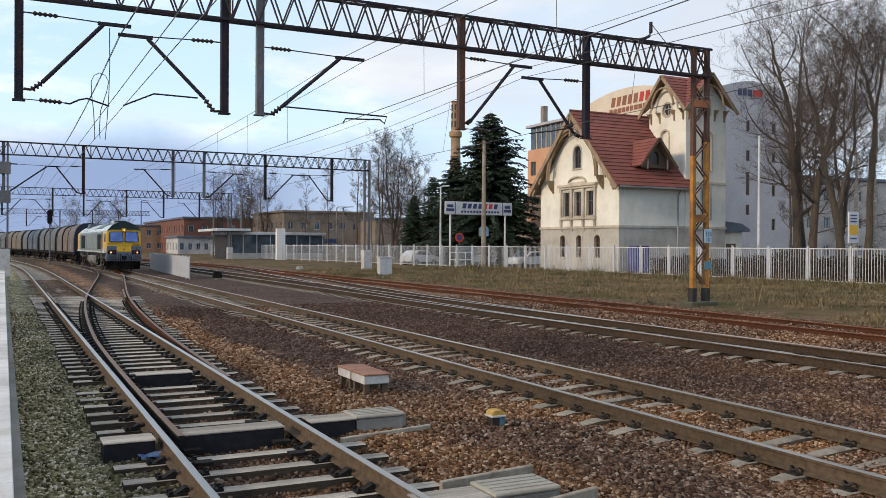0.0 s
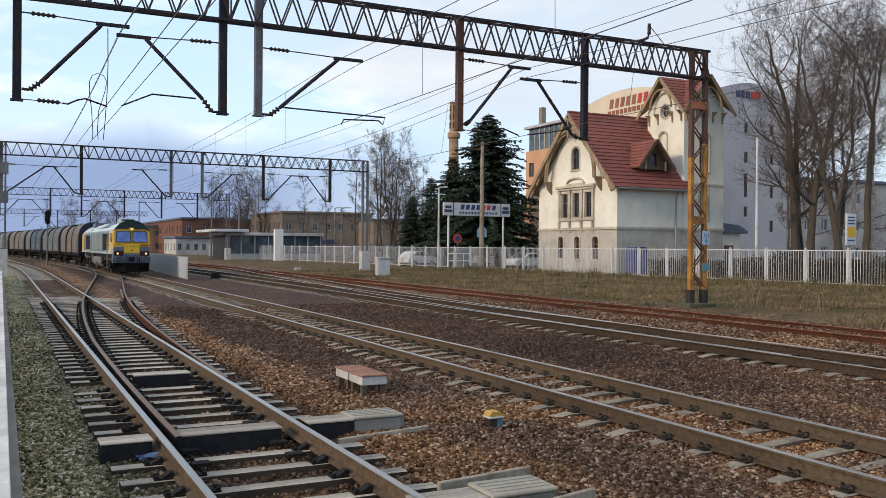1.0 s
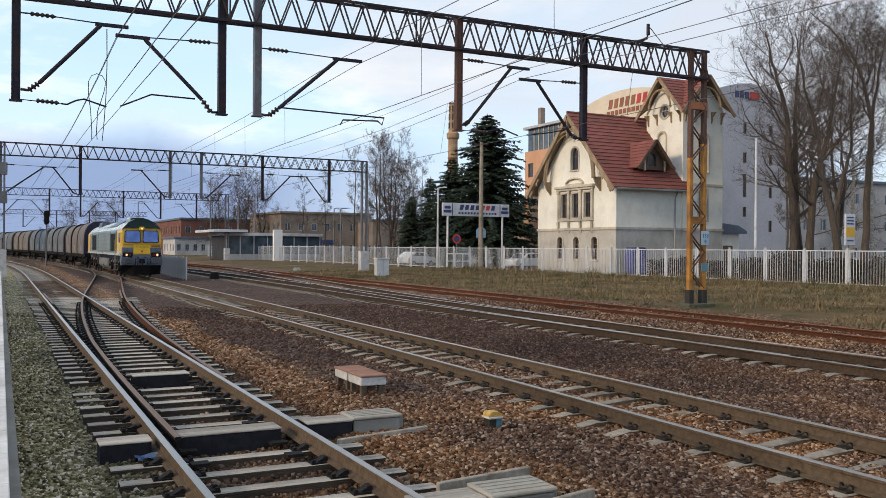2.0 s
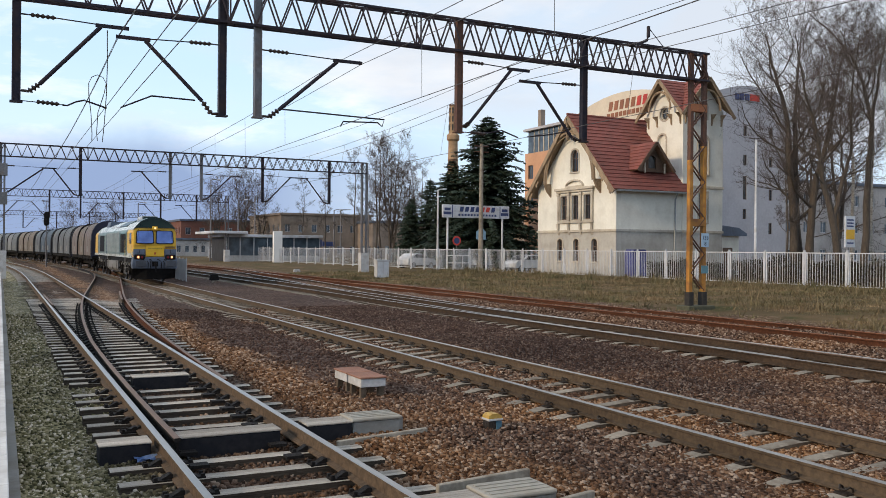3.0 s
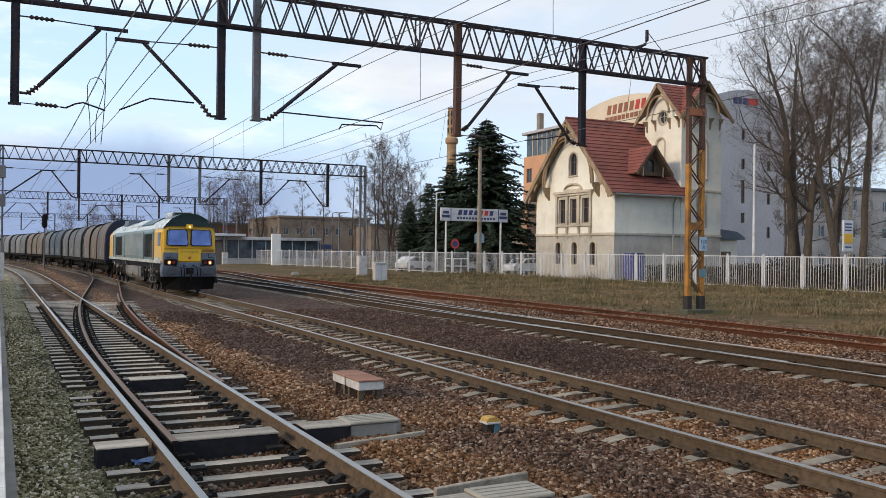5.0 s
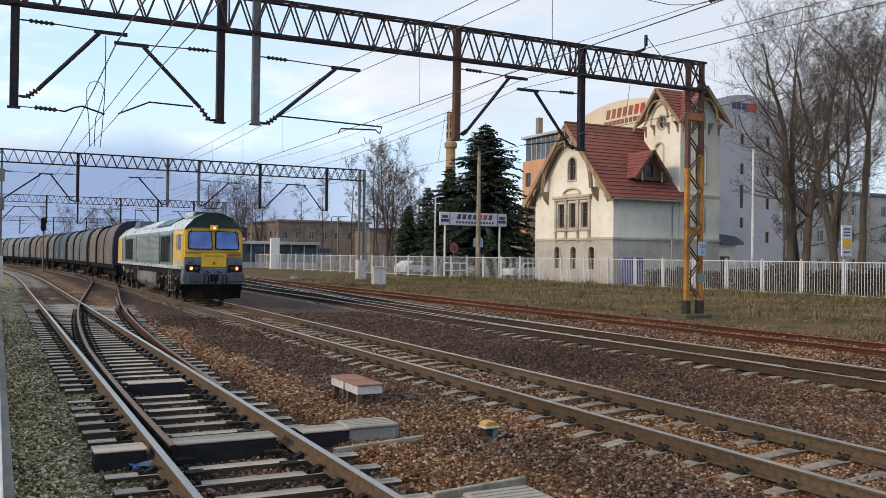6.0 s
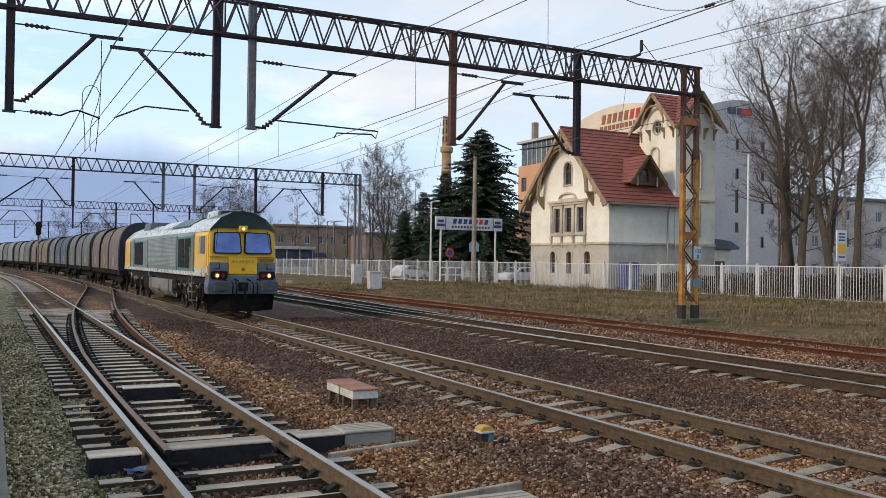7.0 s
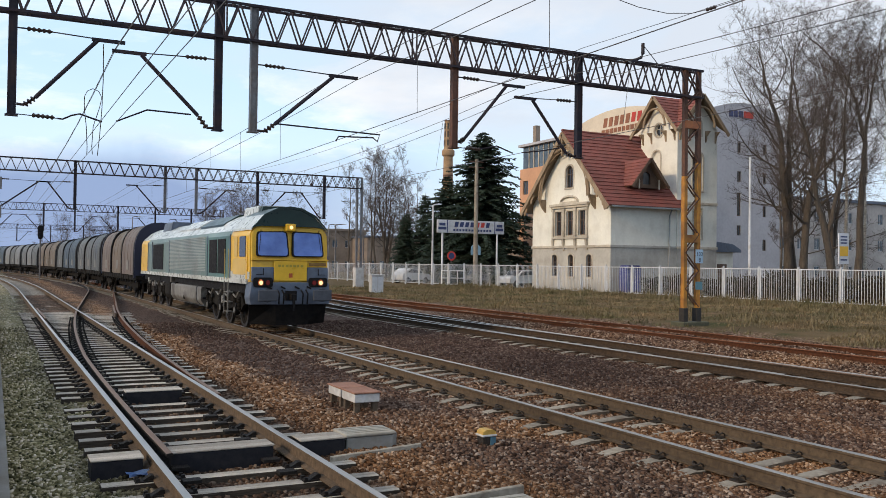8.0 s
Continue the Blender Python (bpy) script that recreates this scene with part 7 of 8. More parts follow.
def car(x, y, turn, m):
    """A small parked hatchback seen through the fence."""
    t = thing("parked_car", "white hatchback parked behind the fence", "car", "parked cars", at=pose(x, y, 0.08, 0, 0, turn))
    bm = fresh()
    side = [(-1.95, 0.35), (-1.95, 0.75), (-1.75, 0.92), (-0.95, 1.0), (-0.45, 1.42), (0.9, 1.48), (1.65, 1.1), (1.9, 0.9), (1.95, 0.35)]
    prism(bm, rounded(side, 3, 0.12), 1, -0.8, 0.8)
    part("body", bm, m, t)
    for s in (-1, 1):
        bm = fresh()
        prism(bm, [(-0.75, 1.02), (-0.4, 1.36), (0.8, 1.41), (1.3, 1.08)], 1, s * 0.79, s * 0.812)
        part("side_window", bm, DARKGLASS, t)
        for q in (-1.2, 1.2):
            bm = fresh()
            tube(bm, [(q, s * 0.62, 0.3), (q, s * 0.82, 0.3)], 0.31, 18)
            w = part("wheel", bm, BLK, t)
            bm = fresh()
            tube(bm, [(q, s * 0.82, 0.3), (q, s * 0.83, 0.3)], 0.2, 14)
            part("rim", bm, M["grey_steel"], w)
    bm = fresh()
    prism(bm, [(-0.98, 1.01), (-0.94, 1.03), (-0.5, 1.42), (-0.54, 1.41)], 1, -0.68, 0.68)
    part("windscreen", bm, DARKGLASS, t)
    for s in (-1, 1):
        bm = fresh()
        box(bm, -1.96, s * 0.6 - 0.15, 0.62, -1.9, s * 0.6 + 0.15, 0.78, bevel=0.02)
        part("headlight", bm, M["white_paint"], t)


CARW = mat("white_car_paint", (0.75, 0.76, 0.78), (0.70, 0.71, 0.73), 0.25, 0, 3, 0.0)
CARG = mat("silver_car_paint", (0.45, 0.47, 0.50), (0.42, 0.44, 0.47), 0.3, 0.4, 3, 0.0)


def blue_bin():
    t = thing("blue_container", "blue container standing behind the fence by the villa", "container", at=pose(41.0, 50.6, 0.05))
    bm = fresh()
    box(bm, -0.65, -0.45, 0.1, 0.65, 0.45, 1.75, bevel=0.05)
    part("body", bm, mat("blue_plastic", (0.07, 0.085, 0.26), (0.06, 0.07, 0.22), 0.5), t)
    bm = fresh()
    prism(bm, rounded([(-0.68, 1.75), (0.68, 1.75), (0.5, 2.05), (-0.5, 2.05)], 3, 0.1), 1, -0.48, 0.48)
    part("lid", bm, mat("blue_lid", (0.05, 0.06, 0.2), (0.045, 0.05, 0.17), 0.5), t)
    for s in (-1, 1):
        bm = fresh()
        tube(bm, [(s * 0.5 - 0.05, -0.4, 0.06), (s * 0.5 + 0.05, -0.4, 0.06)], 0.1, 10)
        part("wheel", bm, BLK, t)


blue_bin()


def litter():
    """A crumpled scrap of blue plastic film on the sleeper ends."""
    t = thing("plastic_scrap", "crumpled scrap of blue plastic lying on sleepers", "litter", at=pose(1.25, 9.35, -0.2))
    bm = fresh()
    rng = random.Random(2)
    rows = [[bm.verts.new((i * 0.06 + rng.uniform(-0.015, 0.015), j * 0.05 + rng.uniform(-0.015, 0.015), 0.03 + rng.uniform(-0.02, 0.03))) for i in range(5)] for j in range(4)]
    for a, b in zip(rows, rows[1:]):
        for i in range(4):
            bm.faces.new((a[i], a[i + 1], b[i + 1], b[i]))
    bmesh.ops.solidify(bm, geom=list(bm.faces), thickness=0.004)
    part("film", bm, mat("blue_film", (0.10, 0.22, 0.55), (0.3, 0.42, 0.65), 0.3), t)


litter()
car(41.5, 66.5, 15, CARW)
car(36.8, 79.0, 200, CARW)
car(44.0, 78.0, 30, CARG)


def guard_frame(x0, x1, y, top):
    """A white tubular guard frame standing on the pavement behind the fence."""
    t = thing("guard_frame", "white tubular guard frame behind the fence", "barrier")
    for z in (top, top * 0.55):
        bm = fresh()
        tube(bm, [(x0, y, z), (x1, y, z)], 0.045, 8)
        part("rail", bm, M["clean_white"], t)
    for i in range(4):
        x = x0 + (x1 - x0) * i / 3
        bm = fresh()
        tube(bm, [(x, y, -0.2), (x, y, top)], 0.045, 8)
        part("post", bm, M["clean_white"], t)


guard_frame(35.09, 37.41, 69.0, 1.44)


# ---- trees ----
def mesh_of(name, verts, faces, material):
    me = bpy.data.meshes.new(name)
    me.from_pydata(verts, [], faces)
    me.materials.append(material)
    return me


def limb(verts, faces, pts, radii, n):
    base = len(verts)
    for i, (p, r) in enumerate(zip(pts, radii)):
        d = (pts[min(i + 1, len(pts) - 1)] - pts[max(i - 1, 0)]).normalized()
        a = d.cross(Vector((0.31, 0.2, 0.93)) if abs(d.z) < 0.95 else Vector((1, 0, 0))).normalized()
        b = d.cross(a)
        for k in range(n):
            an = k * math.tau / n
            verts.append(p + (a * math.cos(an) + b * math.sin(an)) * r)
    for i in range(len(pts) - 1):
        for k in range(n):
            u, w = base + i * n + k, base + i * n + (k + 1) % n
            faces.append((u, w, w + n, u + n))


def grow(rng, stems, reach, low, density=1.0, thin=1.0):
    """Bare deciduous tree: given stems, limbs that sweep out and turn up, and a crown of fine crooked twigs. Returns three meshes' data."""
    out = [([], []), ([], []), ([], [])]

    def branch(p, d, length, r, level):
        n = (0, 7, 5, 4, 3)[level]
        pts, rad = [p], [r]
        q, w = p.copy(), d.copy()
        lift = (0, 0.13, 0.09, 0.06, 0.03)[level]
        for i in range(n):
            w = (w + Vector((rng.gauss(0, 1), rng.gauss(0, 1), rng.gauss(0, 0.8))) * (0.13 + 0.04 * level) + Vector((0, 0, lift))).normalized()
            q = q + w * (length / n)
            pts.append(q.copy())
            rad.append(max(0.006 * thin, r * (1 - 0.75 * (i + 1) / n)))
        v, f = out[1 if level < 3 else 2]
        limb(v, f, pts, rad, (0, 6, 4, 3, 3)[level])
        if level < 4:
            spread_branches(pts, rad, length, level)

    def spread_branches(pts, rad, length, level):
        n = len(pts) - 1
        count = max(2, int((0, 8, 6, 4)[level] * density))
        for k in range(count):
            f_at = 0.18 + 0.82 * (k + rng.random()) / count
            i = min(n - 1, int(f_at * n))
            s = pts[i].lerp(pts[i + 1], f_at * n - i)
            ax = (pts[i + 1] - pts[i]).normalized()
            side = ax.cross(Vector((rng.gauss(0, 1), rng.gauss(0, 1), rng.gauss(0, 1)))).normalized()
            open_ = rng.uniform(0.5, 1.15)
            nd = (ax * math.cos(open_) + side * math.sin(open_)).normalized()
            branch(s, nd, length * rng.uniform(0.36, 0.68) * (1.1 - 0.45 * f_at), max(0.008 * thin, rad[i] * rng.uniform(0.4, 0.62)), level + 1)

    turn = rng.random() * math.tau
    for way, r0, start in stems:
        way = [Vector(p) for p in way]
        pts = []
        for i, (a, b) in enumerate(zip(way, way[1:])):
            before, after = way[max(0, i - 1)], way[min(len(way) - 1, i + 2)]
            for k in range(4):
                f = k / 4
                m0, m1 = (b - before) / 2, (after - a) / 2
                q = a * (2 * f ** 3 - 3 * f ** 2 + 1) + m0 * (f ** 3 - 2 * f ** 2 + f) + b * (3 * f ** 2 - 2 * f ** 3) + m1 * (f ** 3 - f ** 2)
                pts.append(q + Vector((rng.gauss(0, 0.04), rng.gauss(0, 0.04), 0)))
        pts.append(way[-1])
        n = len(pts) - 1
        rad = [r0 * (1 - 0.9 * (i / n) ** 0.8) + (0.35 * r0 * max(0, 1 - i / 2) if start == 0 else 0) for i in range(n + 1)]
        limb(*out[0], pts, rad, 10)
        count = int(17 * density)
        for k in range(count):
            f_at = max(start, low) + (1 - max(start, low)) * (k + rng.random()) / count
            i = min(n - 1, int(f_at * n))
            s = pts[i].lerp(pts[i + 1], f_at * n - i)
            turn += 2.4 + rng.gauss(0, 0.3)
            tilt = rng.uniform(-0.05, 0.45) + 0.55 * f_at
            d = Vector((math.cos(turn), math.sin(turn), tilt)).normalized()
            branch(s, d, reach * rng.uniform(0.55, 1.15) * (1.06 - 0.5 * f_at), max(0.015, rad[i] * rng.uniform(0.3, 0.5)), 1)
    return out


BARK = mat("grey_brown_bark", (0.11, 0.09, 0.072), (0.055, 0.045, 0.038), 0.9, 0, 10, 0.5, stretch=(1, 1, 0.2))
TWIG = mat("brown_twigs", (0.13, 0.105, 0.095), (0.075, 0.062, 0.058), 0.9, 0, 4, 0.0)
BIRCH = mat("birch_bark", (0.52, 0.49, 0.44), (0.16, 0.14, 0.12), 0.8, 0, 5, 0.2, stretch=(1, 1, 4))


def bare_tree(seed, stems, reach, low, bark=None, label="leafless deciduous tree with fine branching crown", density=1.0, thin=0.9):
    data = grow(random.Random(seed), stems, reach, low, density, thin)
    t = thing("bare_tree", label, "tree", "leafless trees")
    for nm, (v, f), m in zip(("trunk", "branchwork", "crown"), data, (bark or BARK, BARK, TWIG)):
        if v:
            o = new(nm, mesh_of(nm, v, f, m))
            o.data.polygons.foreach_set("use_smooth", [True] * len(o.data.polygons))
            o.parent = t
    return t


# each stem: its way up (x, y, z), its girth at the foot, and the share of it that stays bare
many_stemmed = bare_tree(3, [([(-0.2, 0, -0.3), (-0.5, 0.2, 7.0), (-0.9, 0.3, 11.8), (-1.8, 0.2, 15.0), (-2.6, 0.1, 18.0)], 0.36, 0.0),
                             ([(0.15, 0.4, -0.3), (-0.1, 0.6, 8.4), (0.0, 0.8, 12.8), (0.5, 1.0, 18.8)], 0.34, 0.0),
                             ([(0.5, -0.2, -0.3), (0.85, -0.6, 6.6), (1.5, -1.0, 9.4), (1.9, -1.3, 13.0), (2.6, -1.6, 17.0)], 0.33, 0.0)], 8.0, 0.16,
                         label="large many-stemmed leafless tree with a broad twiggy crown")
leaning = bare_tree(8, [([(0, 0, -0.3), (-0.63, 0, 4.0), (-1.2, 0.2, 6.4), (-1.6, 0.3, 9.6), (-2.4, 0.2, 12.2), (-3.1, 0, 15.6)], 0.27, 0.0),
                        ([(-0.58, 0, 3.8), (-0.1, -0.2, 6.5), (0.27, -0.4, 8.7), (0.2, -0.6, 12.0), (0.6, -0.7, 15.4)], 0.17, 0.1)], 6.0, 0.36,
                    label="leaning leafless tree forking low above the fence")
bowed = bare_tree(21, [([(0, 0, -0.3), (0.3, 0, 7.0), (0.43, 0, 10.3), (0.0, 0.2, 13.2), (-1.2, 0.4, 15.8), (-3.5, 0.5, 18.0)], 0.26, 0.0),
                       ([(0.43, 0, 10.0), (0.8, -0.3, 13.8), (1.4, -0.5, 18.0)], 0.15, 0.1)], 5.6, 0.4,
                  label="tall leafless tree with a bowed upper trunk")
birch = bare_tree(33, [([(0, 0, -0.3), (0.15, 0, 7.0), (0.05, 0.1, 13.0), (0.2, 0, 19.0)], 0.18, 0.0)], 3.2, 0.4, BIRCH, "leafless birch with white bark beside the villa")
upright = bare_tree(41, [([(0, 0, -0.3), (-0.2, 0, 4.0), (-0.9, 0.2, 8.5), (-1.2, 0.2, 14.5)], 0.24, 0.0),
                         ([(-0.1, 0, 2.6), (0.5, -0.2, 6.5), (0.8, 0.2, 10.0), (1.4, 0.2, 15.0)], 0.18, 0.05)], 5.2, 0.26, thin=1.15)
slender = bare_tree(52, [([(0, 0, -0.3), (0.2, 0, 6.0), (0.0, 0.2, 11.0), (0.3, 0, 16.0)], 0.17, 0.0)], 3.2, 0.26, thin=1.15)
PLACES = [(many_stemmed, 52.3, 46.0, -27, 1.0), (leaning, 47.05, 38.0, -27, 1.0), (bowed, 51.5, 40.0, -27, 1.0), (birch, 57.9, 46.0, 0, 1.0), (birch, 60.35, 46.0, 120, 0.95),
          (slender, 50.6, 45.6, 0, 0.62), (upright, 64.5, 52.5, 20, 1.2), (bowed, 61.5, 44.0, 160, 1.0), (upright, 72.0, 62.0, 60, 1.1),
          (slender, 43.6, 106.0, 30, 0.95), (slender, 44.6, 107.0, 150, 1.0), (upright, 47.4, 110.0, 10, 1.05), (slender, 41.6, 109.0, 250, 0.88), (upright, 53.5, 118.0, 90, 0.85), (slender, 46.4, 108.0, 200, 0.9), (upright, 50.5, 116.0, 330, 0.9), (slender, 57.0, 124.0, 190, 0.9), (slender, 38.8, 112.0, 80, 0.72),
          (slender, 49.0, 104.0, 280, 0.8), (upright, 42.5, 172.0, 160, 1.05), (upright, 37.5, 176.0, 240, 0.9), (upright, 48.0, 178.0, 20, 1.0), (slender, 51.0, 160.0, 200, 0.9), (upright, 22.0, 240.0, 70, 0.8),
          (upright, 17.0, 260.0, 170, 0.85), (slender, 12.0, 280.0, 270, 0.9), (upright, 62.0, 110.0, 300, 0.85), (upright, 45.0, 182.0, 110, 1.0), (slender, 40.0, 182.0, 10, 1.0), (upright, 29.0, 262.0, 40, 0.9)]
used = set()
for proto_tree, x, y, turn, size in PLACES:
    m = pose(x, y, 0.05, 0, 0, turn)
    if proto_tree not in used:
        used.add(proto_tree)
        proto_tree.matrix_basis = m @ Matrix.Scale(size, 4)
    else:
        c = copy_thing(proto_tree, m)
        c.scale = (size, size, size)


def spruce(seed, h, base_r, at, label):
    """Spruce: a straight trunk and whorls of drooping boughs made of short needle sprays."""
    rng = random.Random(seed)
    t = thing("spruce_tree", label, "tree", "spruces", at=at)
    v, f = [], []
    limb(v, f, [Vector((0, 0, -0.3)), Vector((0, 0, h * 0.5)), Vector((0, 0, h))], [0.22, 0.13, 0.02], 8)
    o = new("trunk", mesh_of("trunk", v, f, BARK))
    o.parent = t
    v, f = [], []
    bv, bf = [], []
    z = 0.9
    while z < h - 0.15:
        k = z / h
        reach = base_r * (1 - k) ** 0.66 * rng.uniform(0.72, 1.12) + 0.12
        for i in range(rng.randint(9, 13)):
            an = rng.random() * math.tau
            rr = reach * rng.uniform(0.5, 1.22)
            d = Vector((math.cos(an), math.sin(an), 0))
            droop = rng.uniform(0.12, 0.42) * (1 - k * 0.6)
            pts = [Vector((0, 0, z)) + d * (rr * s) + Vector((0, 0, 0.18 * s * rr - droop * rr * s * s * 1.5)) for s in (0, 0.35, 0.7, 1.0)]
            limb(bv, bf, pts, [0.035, 0.025, 0.015, 0.006], 3)
            steps_n = max(4, int(rr / 0.13))
            for j in range(steps_n):
                s = 0.12 + 0.9 * (j + rng.random()) / steps_n
                p = Vector((0, 0, z)) + d * (rr * s) + Vector((0, 0, 0.18 * s * rr - droop * rr * s * s * 1.5))
                side = Vector((-d.y, d.x, 0))
                for sg in (-1, 1):
                    ln = rng.uniform(0.28, 0.7) * (1.15 - 0.6 * s) * min(1.3, 0.4 + rr * 0.45)
                    way = (side * sg * rng.uniform(0.5, 1) + d * rng.uniform(0.3, 0.9) + Vector((0, 0, rng.uniform(-0.7, 0.1)))).normalized()
                    wid = way.cross(Vector((rng.gauss(0, 0.3), rng.gauss(0, 0.3), 1))).normalized() * rng.uniform(0.08, 0.16)
                    b0 = len(v)
                    v += [p - wid * 0.5, p + way * ln * 0.5 - wid, p + way * ln, p + way * ln * 0.5 + wid + Vector((0, 0, 0.03))]
                    f.append((b0, b0 + 1, b0 + 2, b0 + 3))
        z += rng.uniform(0.17, 0.3)
    o = new("branchwork", mesh_of("branchwork", bv, bf, BARK))
    o.parent = t
    o = new("crown", mesh_of("crown", v, f, NEEDLE))
    o.parent = t
    return t


NEEDLE = mat("spruce_needles", (0.05, 0.078, 0.05), (0.022, 0.042, 0.028), 0.8, 0, 3, 0.0, island=0.5)
spruce(5, 16.0, 7.4, pose(45.3, 80, 0), "large dark green spruce behind the signboard")
spruce(9, 11.0, 4.6, pose(49.0, 85, 0), "dark green spruce beside a larger one")
spruce(14, 11.6, 4.4, pose(43.2, 84, 0), "dense dark green spruce leaning on its taller neighbour")
small = spruce(12, 10.5, 2.6, pose(46.0, 95, 0), "slim dark green spruce at the edge of the grove")
for x, y, s in ((44.0, 96, 0.78), (41.9, 84, 0.62), (42.4, 93, 0.7)):
    c = copy_thing(small, pose(x, y, 0, 0, 0, s * 300))
    c.scale = (s, s, s)


# ---- ballast stones and grass, too many to count ----
def scatter_stones(n, seed):
    rng = np.random.default_rng(seed)
    y = 4.5 + 27.5 * rng.random(n * 2) ** 1.75
    x = 0.15 + rng.random(n * 2) * (np.minimum(y * 1.42, 20.0) - 0.15)
    keep = np.ones(len(x), bool)
    keep &= ~((np.abs(x - XA) < 1.32) & (rng.random(len(x)) < 0.45))
    keep &= ~((x > 3.9) & (x < 6.2) & (y > 12.5) & (rng.random(len(x)) < 0.6))
    x, y = x[keep][:n], y[keep][:n]
    n = len(x)
    size = rng.uniform(0.009, 0.023, n) * (1 + 0.012 * y)
    size[x < 1.0] *= 0.8
    zs = np.array([height(a, b) for a, b in zip(x, y)])
    zs += np.array([0.045 * (noise.noise((a * 0.55, b * 0.55, 0)) + 0.5 * noise.noise((a * 1.7, b * 1.7, 3))) for a, b in zip(x, y)]) + size * 0.25
    cube = np.array([(sx, sy, sz) for sz in (-1, 1) for sx, sy in ((-1, -1), (1, -1), (1, 1), (-1, 1))], float)
    v = cube[None] * rng.uniform(0.55, 1.15, (n, 8, 3)) * rng.uniform(0.65, 1.25, (n, 1, 3))
    a, b = rng.random(n) * math.tau, rng.normal(0, 0.7, n)
    ca, sa, cb, sb = np.cos(a)[:, None], np.sin(a)[:, None], np.cos(b)[:, None], np.sin(b)[:, None]
    vx, vy, vz = v[:, :, 0], v[:, :, 1] * cb - v[:, :, 2] * sb, v[:, :, 1] * sb + v[:, :, 2] * cb
    v = np.stack((vx * ca - vy * sa, vx * sa + vy * ca, vz), -1) * size[:, None, None] + np.stack((x, y, zs), -1)[:, None, :]
    quads = np.array(((3, 2, 1, 0), (4, 5, 6, 7), (0, 1, 5, 4), (1, 2, 6, 5), (2, 3, 7, 6), (3, 0, 4, 7)))
    f = (quads[None] + 8 * np.arange(n)[:, None, None]).reshape(-1)
    me = bpy.data.meshes.new("ballast_stones")
    me.vertices.add(n * 8)
    me.vertices.foreach_set("co", v.reshape(-1))
    me.loops.add(len(f))
    me.loops.foreach_set("vertex_index", f)
    me.polygons.add(n * 6)
    me.polygons.foreach_set("loop_start", np.arange(n * 6) * 4)
    me.update(calc_edges=True)
    me.materials.append(M["stone"])
    tagged(new("ballast_stones", me), "loose brown and grey ballast stones between the tracks", "ballast", kind="stuff")


scatter_stones(170000, 4)


def scatter_grass(n, seed):
    rng = random.Random(seed)
    v, f = [], []
    for i in range(n):
        y = 15 + 52 * rng.random() ** 1.3
        x = rng.uniform(20.2, fence_x(y) + 0.6)
        if noise.noise((x * 0.35, y * 0.35, 7)) < rng.uniform(-0.45, 0.3) and x < fence_x(y) - 2.5:
            continue
        clump = max(0.0, noise.noise((x * 0.9, y * 0.9, 2)))
        tall = rng.uniform(0.03, 0.10) * (1 + 2.2 * clump) * (rng.uniform(1.3, 3.4) if x > fence_x(y) - 4.0 or rng.random() < 0.06 else 1.0)
        z = height(x, y) - 0.02
        for k in range(3):
            an = rng.random() * math.tau
            dx_, dy_ = math.cos(an), math.sin(an)
            px, py = x + rng.uniform(-0.12, 0.12), y + rng.uniform(-0.12, 0.12)
            lean = rng.uniform(0.2, 1.0) * tall
            w = 0.012 + 0.0004 * y
            b0 = len(v)
            v += [(px - dy_ * w, py + dx_ * w, z), (px + dy_ * w, py - dx_ * w, z), (px + dx_ * lean, py + dy_ * lean, z + tall * rng.uniform(0.7, 1.2))]
            f.append((b0, b0 + 1, b0 + 2))
    o = new("dry_grass", mesh_of("dry_grass", v, f, GRASS))
    tagged(o, "dry straw-coloured grass on the strip before the fence", "grass", kind="stuff")


def grass_material():
    m = mat("straw_grass", (0.27, 0.195, 0.115), (0.105, 0.10, 0.042), 0.85, 0, 0.5, 0.0, island=0.4, coords="Object")
    return m


GRASS = grass_material()
HEDGE = mat("winter_hedge", (0.075, 0.065, 0.04), (0.035, 0.034, 0.022), 0.9, 0, 3, 0.0, island=0.5)


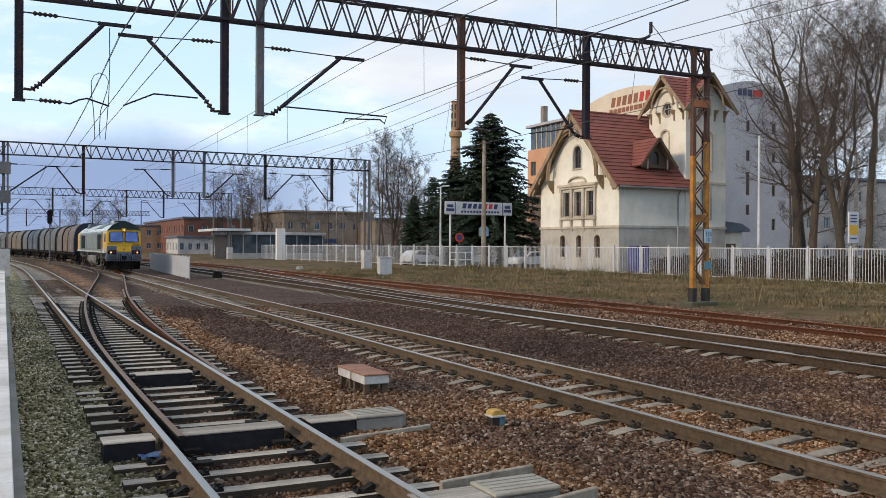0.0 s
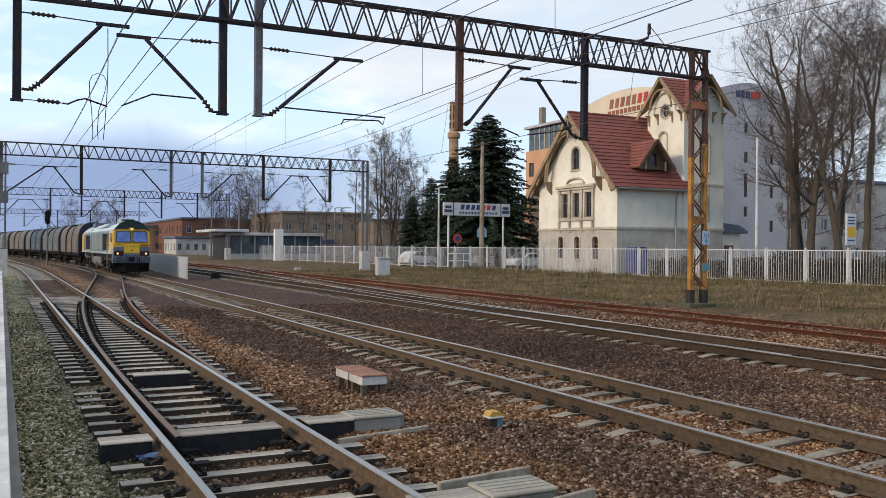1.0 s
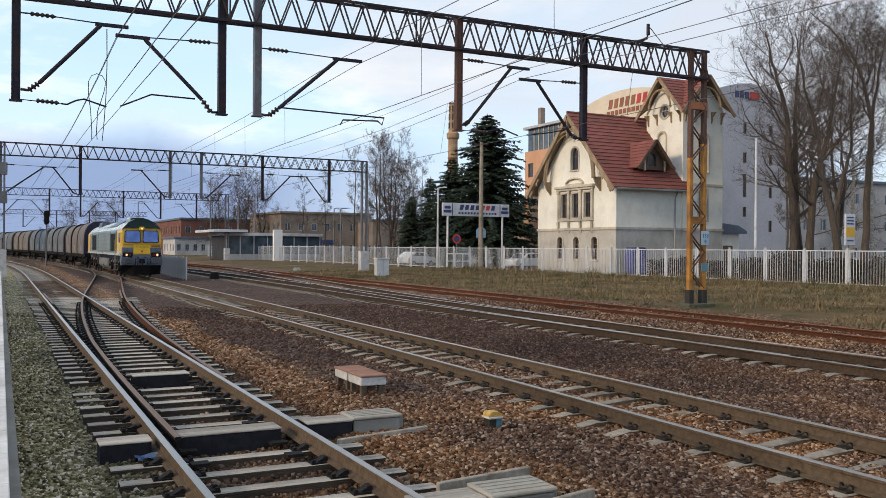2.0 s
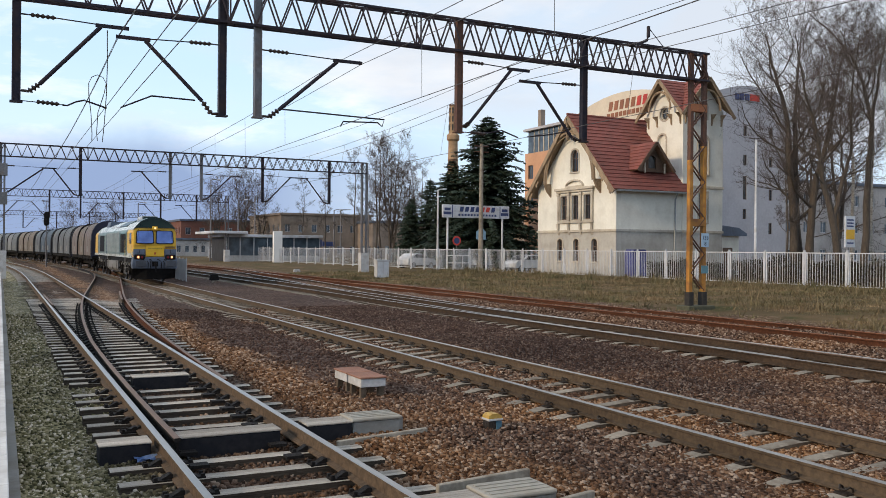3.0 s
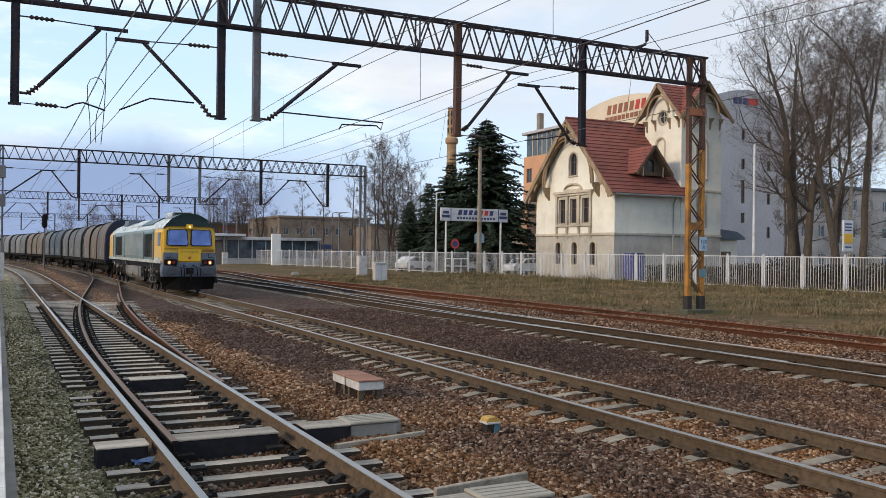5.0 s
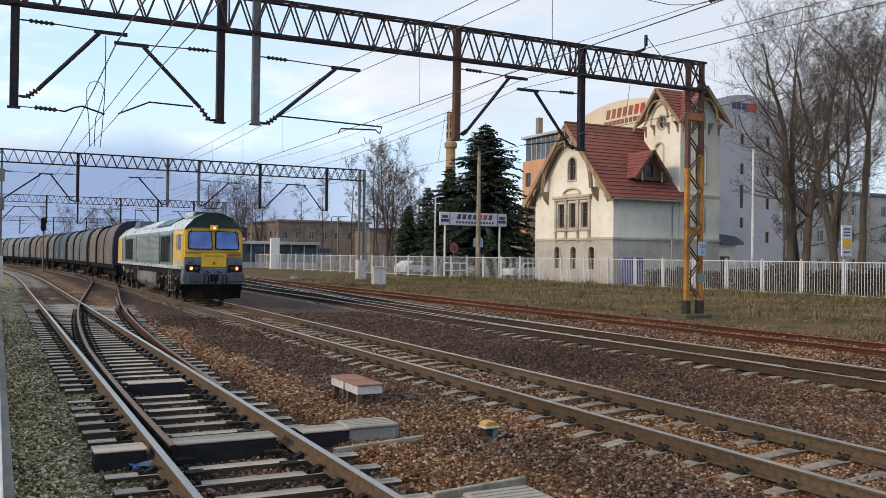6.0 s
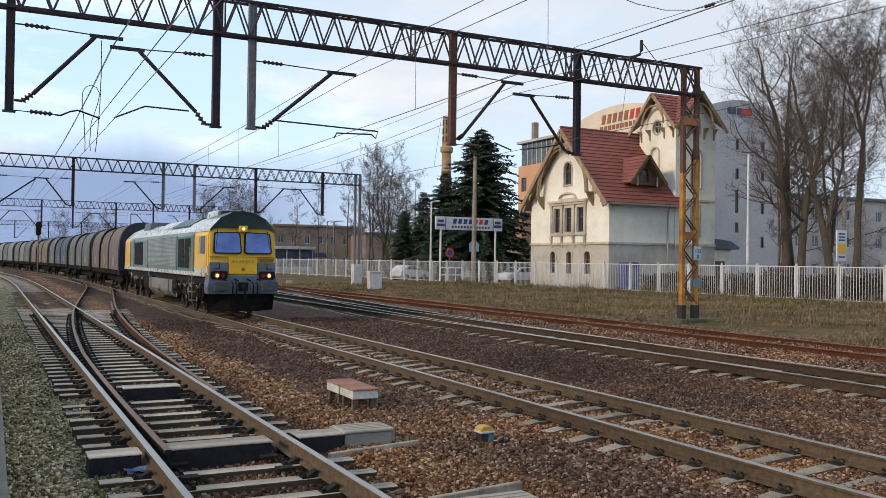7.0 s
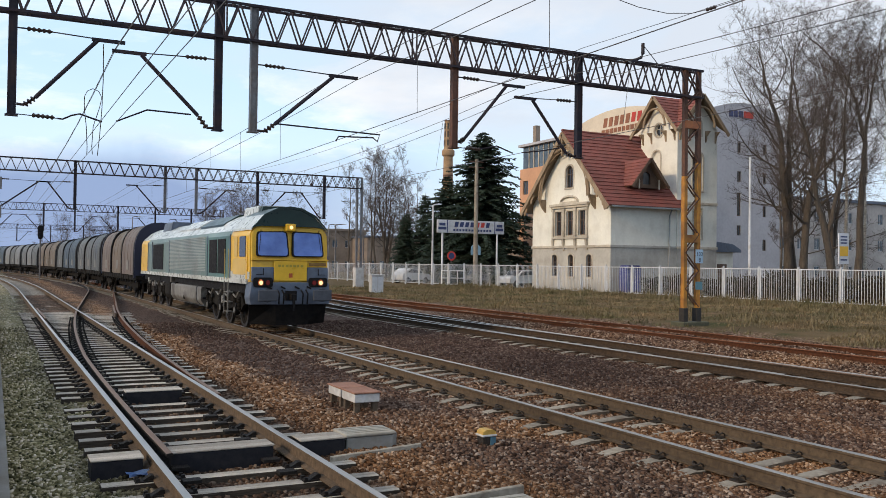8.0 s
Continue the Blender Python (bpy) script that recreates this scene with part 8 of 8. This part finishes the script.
def hedge(seed, y0, y1, off, tall, label):
    """A clipped but ragged hedge: stems and many small dry leaves."""
    rng = random.Random(seed)
    t = thing("hedge", label, "hedge", "hedges behind the fence")
    v, f, sv, sf = [], [], [], []
    for i in range(int((y1 - y0) * 900)):
        y = rng.uniform(y0, y1)
        x = fence_x(y) + off + rng.gauss(0, 0.4)
        top = tall * (0.85 + 0.35 * noise.noise((y * 0.8, 3, 1)))
        p = Vector((x, y, 0.1 + top * rng.random() ** 0.7))
        a = Vector((rng.gauss(0, 1), rng.gauss(0, 1), rng.gauss(0, 1))).normalized() * rng.uniform(0.04, 0.09)
        b = a.cross(Vector((rng.gauss(0, 1), rng.gauss(0, 1), rng.gauss(0, 1)))).normalized() * rng.uniform(0.02, 0.05)
        k = len(v)
        v += [p - a, p + b, p + a, p - b]
        f.append((k, k + 1, k + 2, k + 3))
    for i in range(int((y1 - y0) * 14)):
        y = rng.uniform(y0, y1)
        x = fence_x(y) + off + rng.gauss(0, 0.25)
        limb(sv, sf, [Vector((x, y, 0)), Vector((x + rng.gauss(0, 0.1), y + rng.gauss(0, 0.1), tall * 0.5)), Vector((x + rng.gauss(0, 0.25), y + rng.gauss(0, 0.25), tall * rng.uniform(0.8, 1.25)))], [0.03, 0.02, 0.008], 4)
    o = new("foliage", mesh_of("foliage", v, f, HEDGE))
    o.parent = t
    o = new("stemwork", mesh_of("stemwork", sv, sf, BARK))
    o.parent = t


hedge(3, 28.5, 40.0, 2.2, 1.7, "ragged dark winter hedge behind the white fence")
hedge(5, 40.5, 47.5, 2.6, 1.4, "low dark hedge beside the villa yard")
scatter_grass(90000, 6)


# ---- what moves ----
def motions():
    times = [0.5 * i for i in range(17)]
    walk(loco, [(t, on_rails(FRONT0 - SPEED * t, LOCO_L, 3.9)) for t in times])
    for i, (w, _) in enumerate(wagons):
        start = FRONT0 + LOCO_L + 1.2 + i * (WAGON_L + WAGON_GAP)
        walk(w, [(t, on_rails(start - SPEED * t, WAGON_L, 2.0)) for t in times])
    spins = [(w, 0.53) for w in loco_wheels] + [(w, 0.46) for _, ws in wagons[:3] for w in ws]
    for w, r in spins:
        y = w.location.y
        rate = math.degrees(SPEED / r)
        n = 66
        walk(w, [(8.0 * i / n, pose(0, y, r, rate * 8.0 * i / n % 360)) for i in range(n + 1)])


motions()
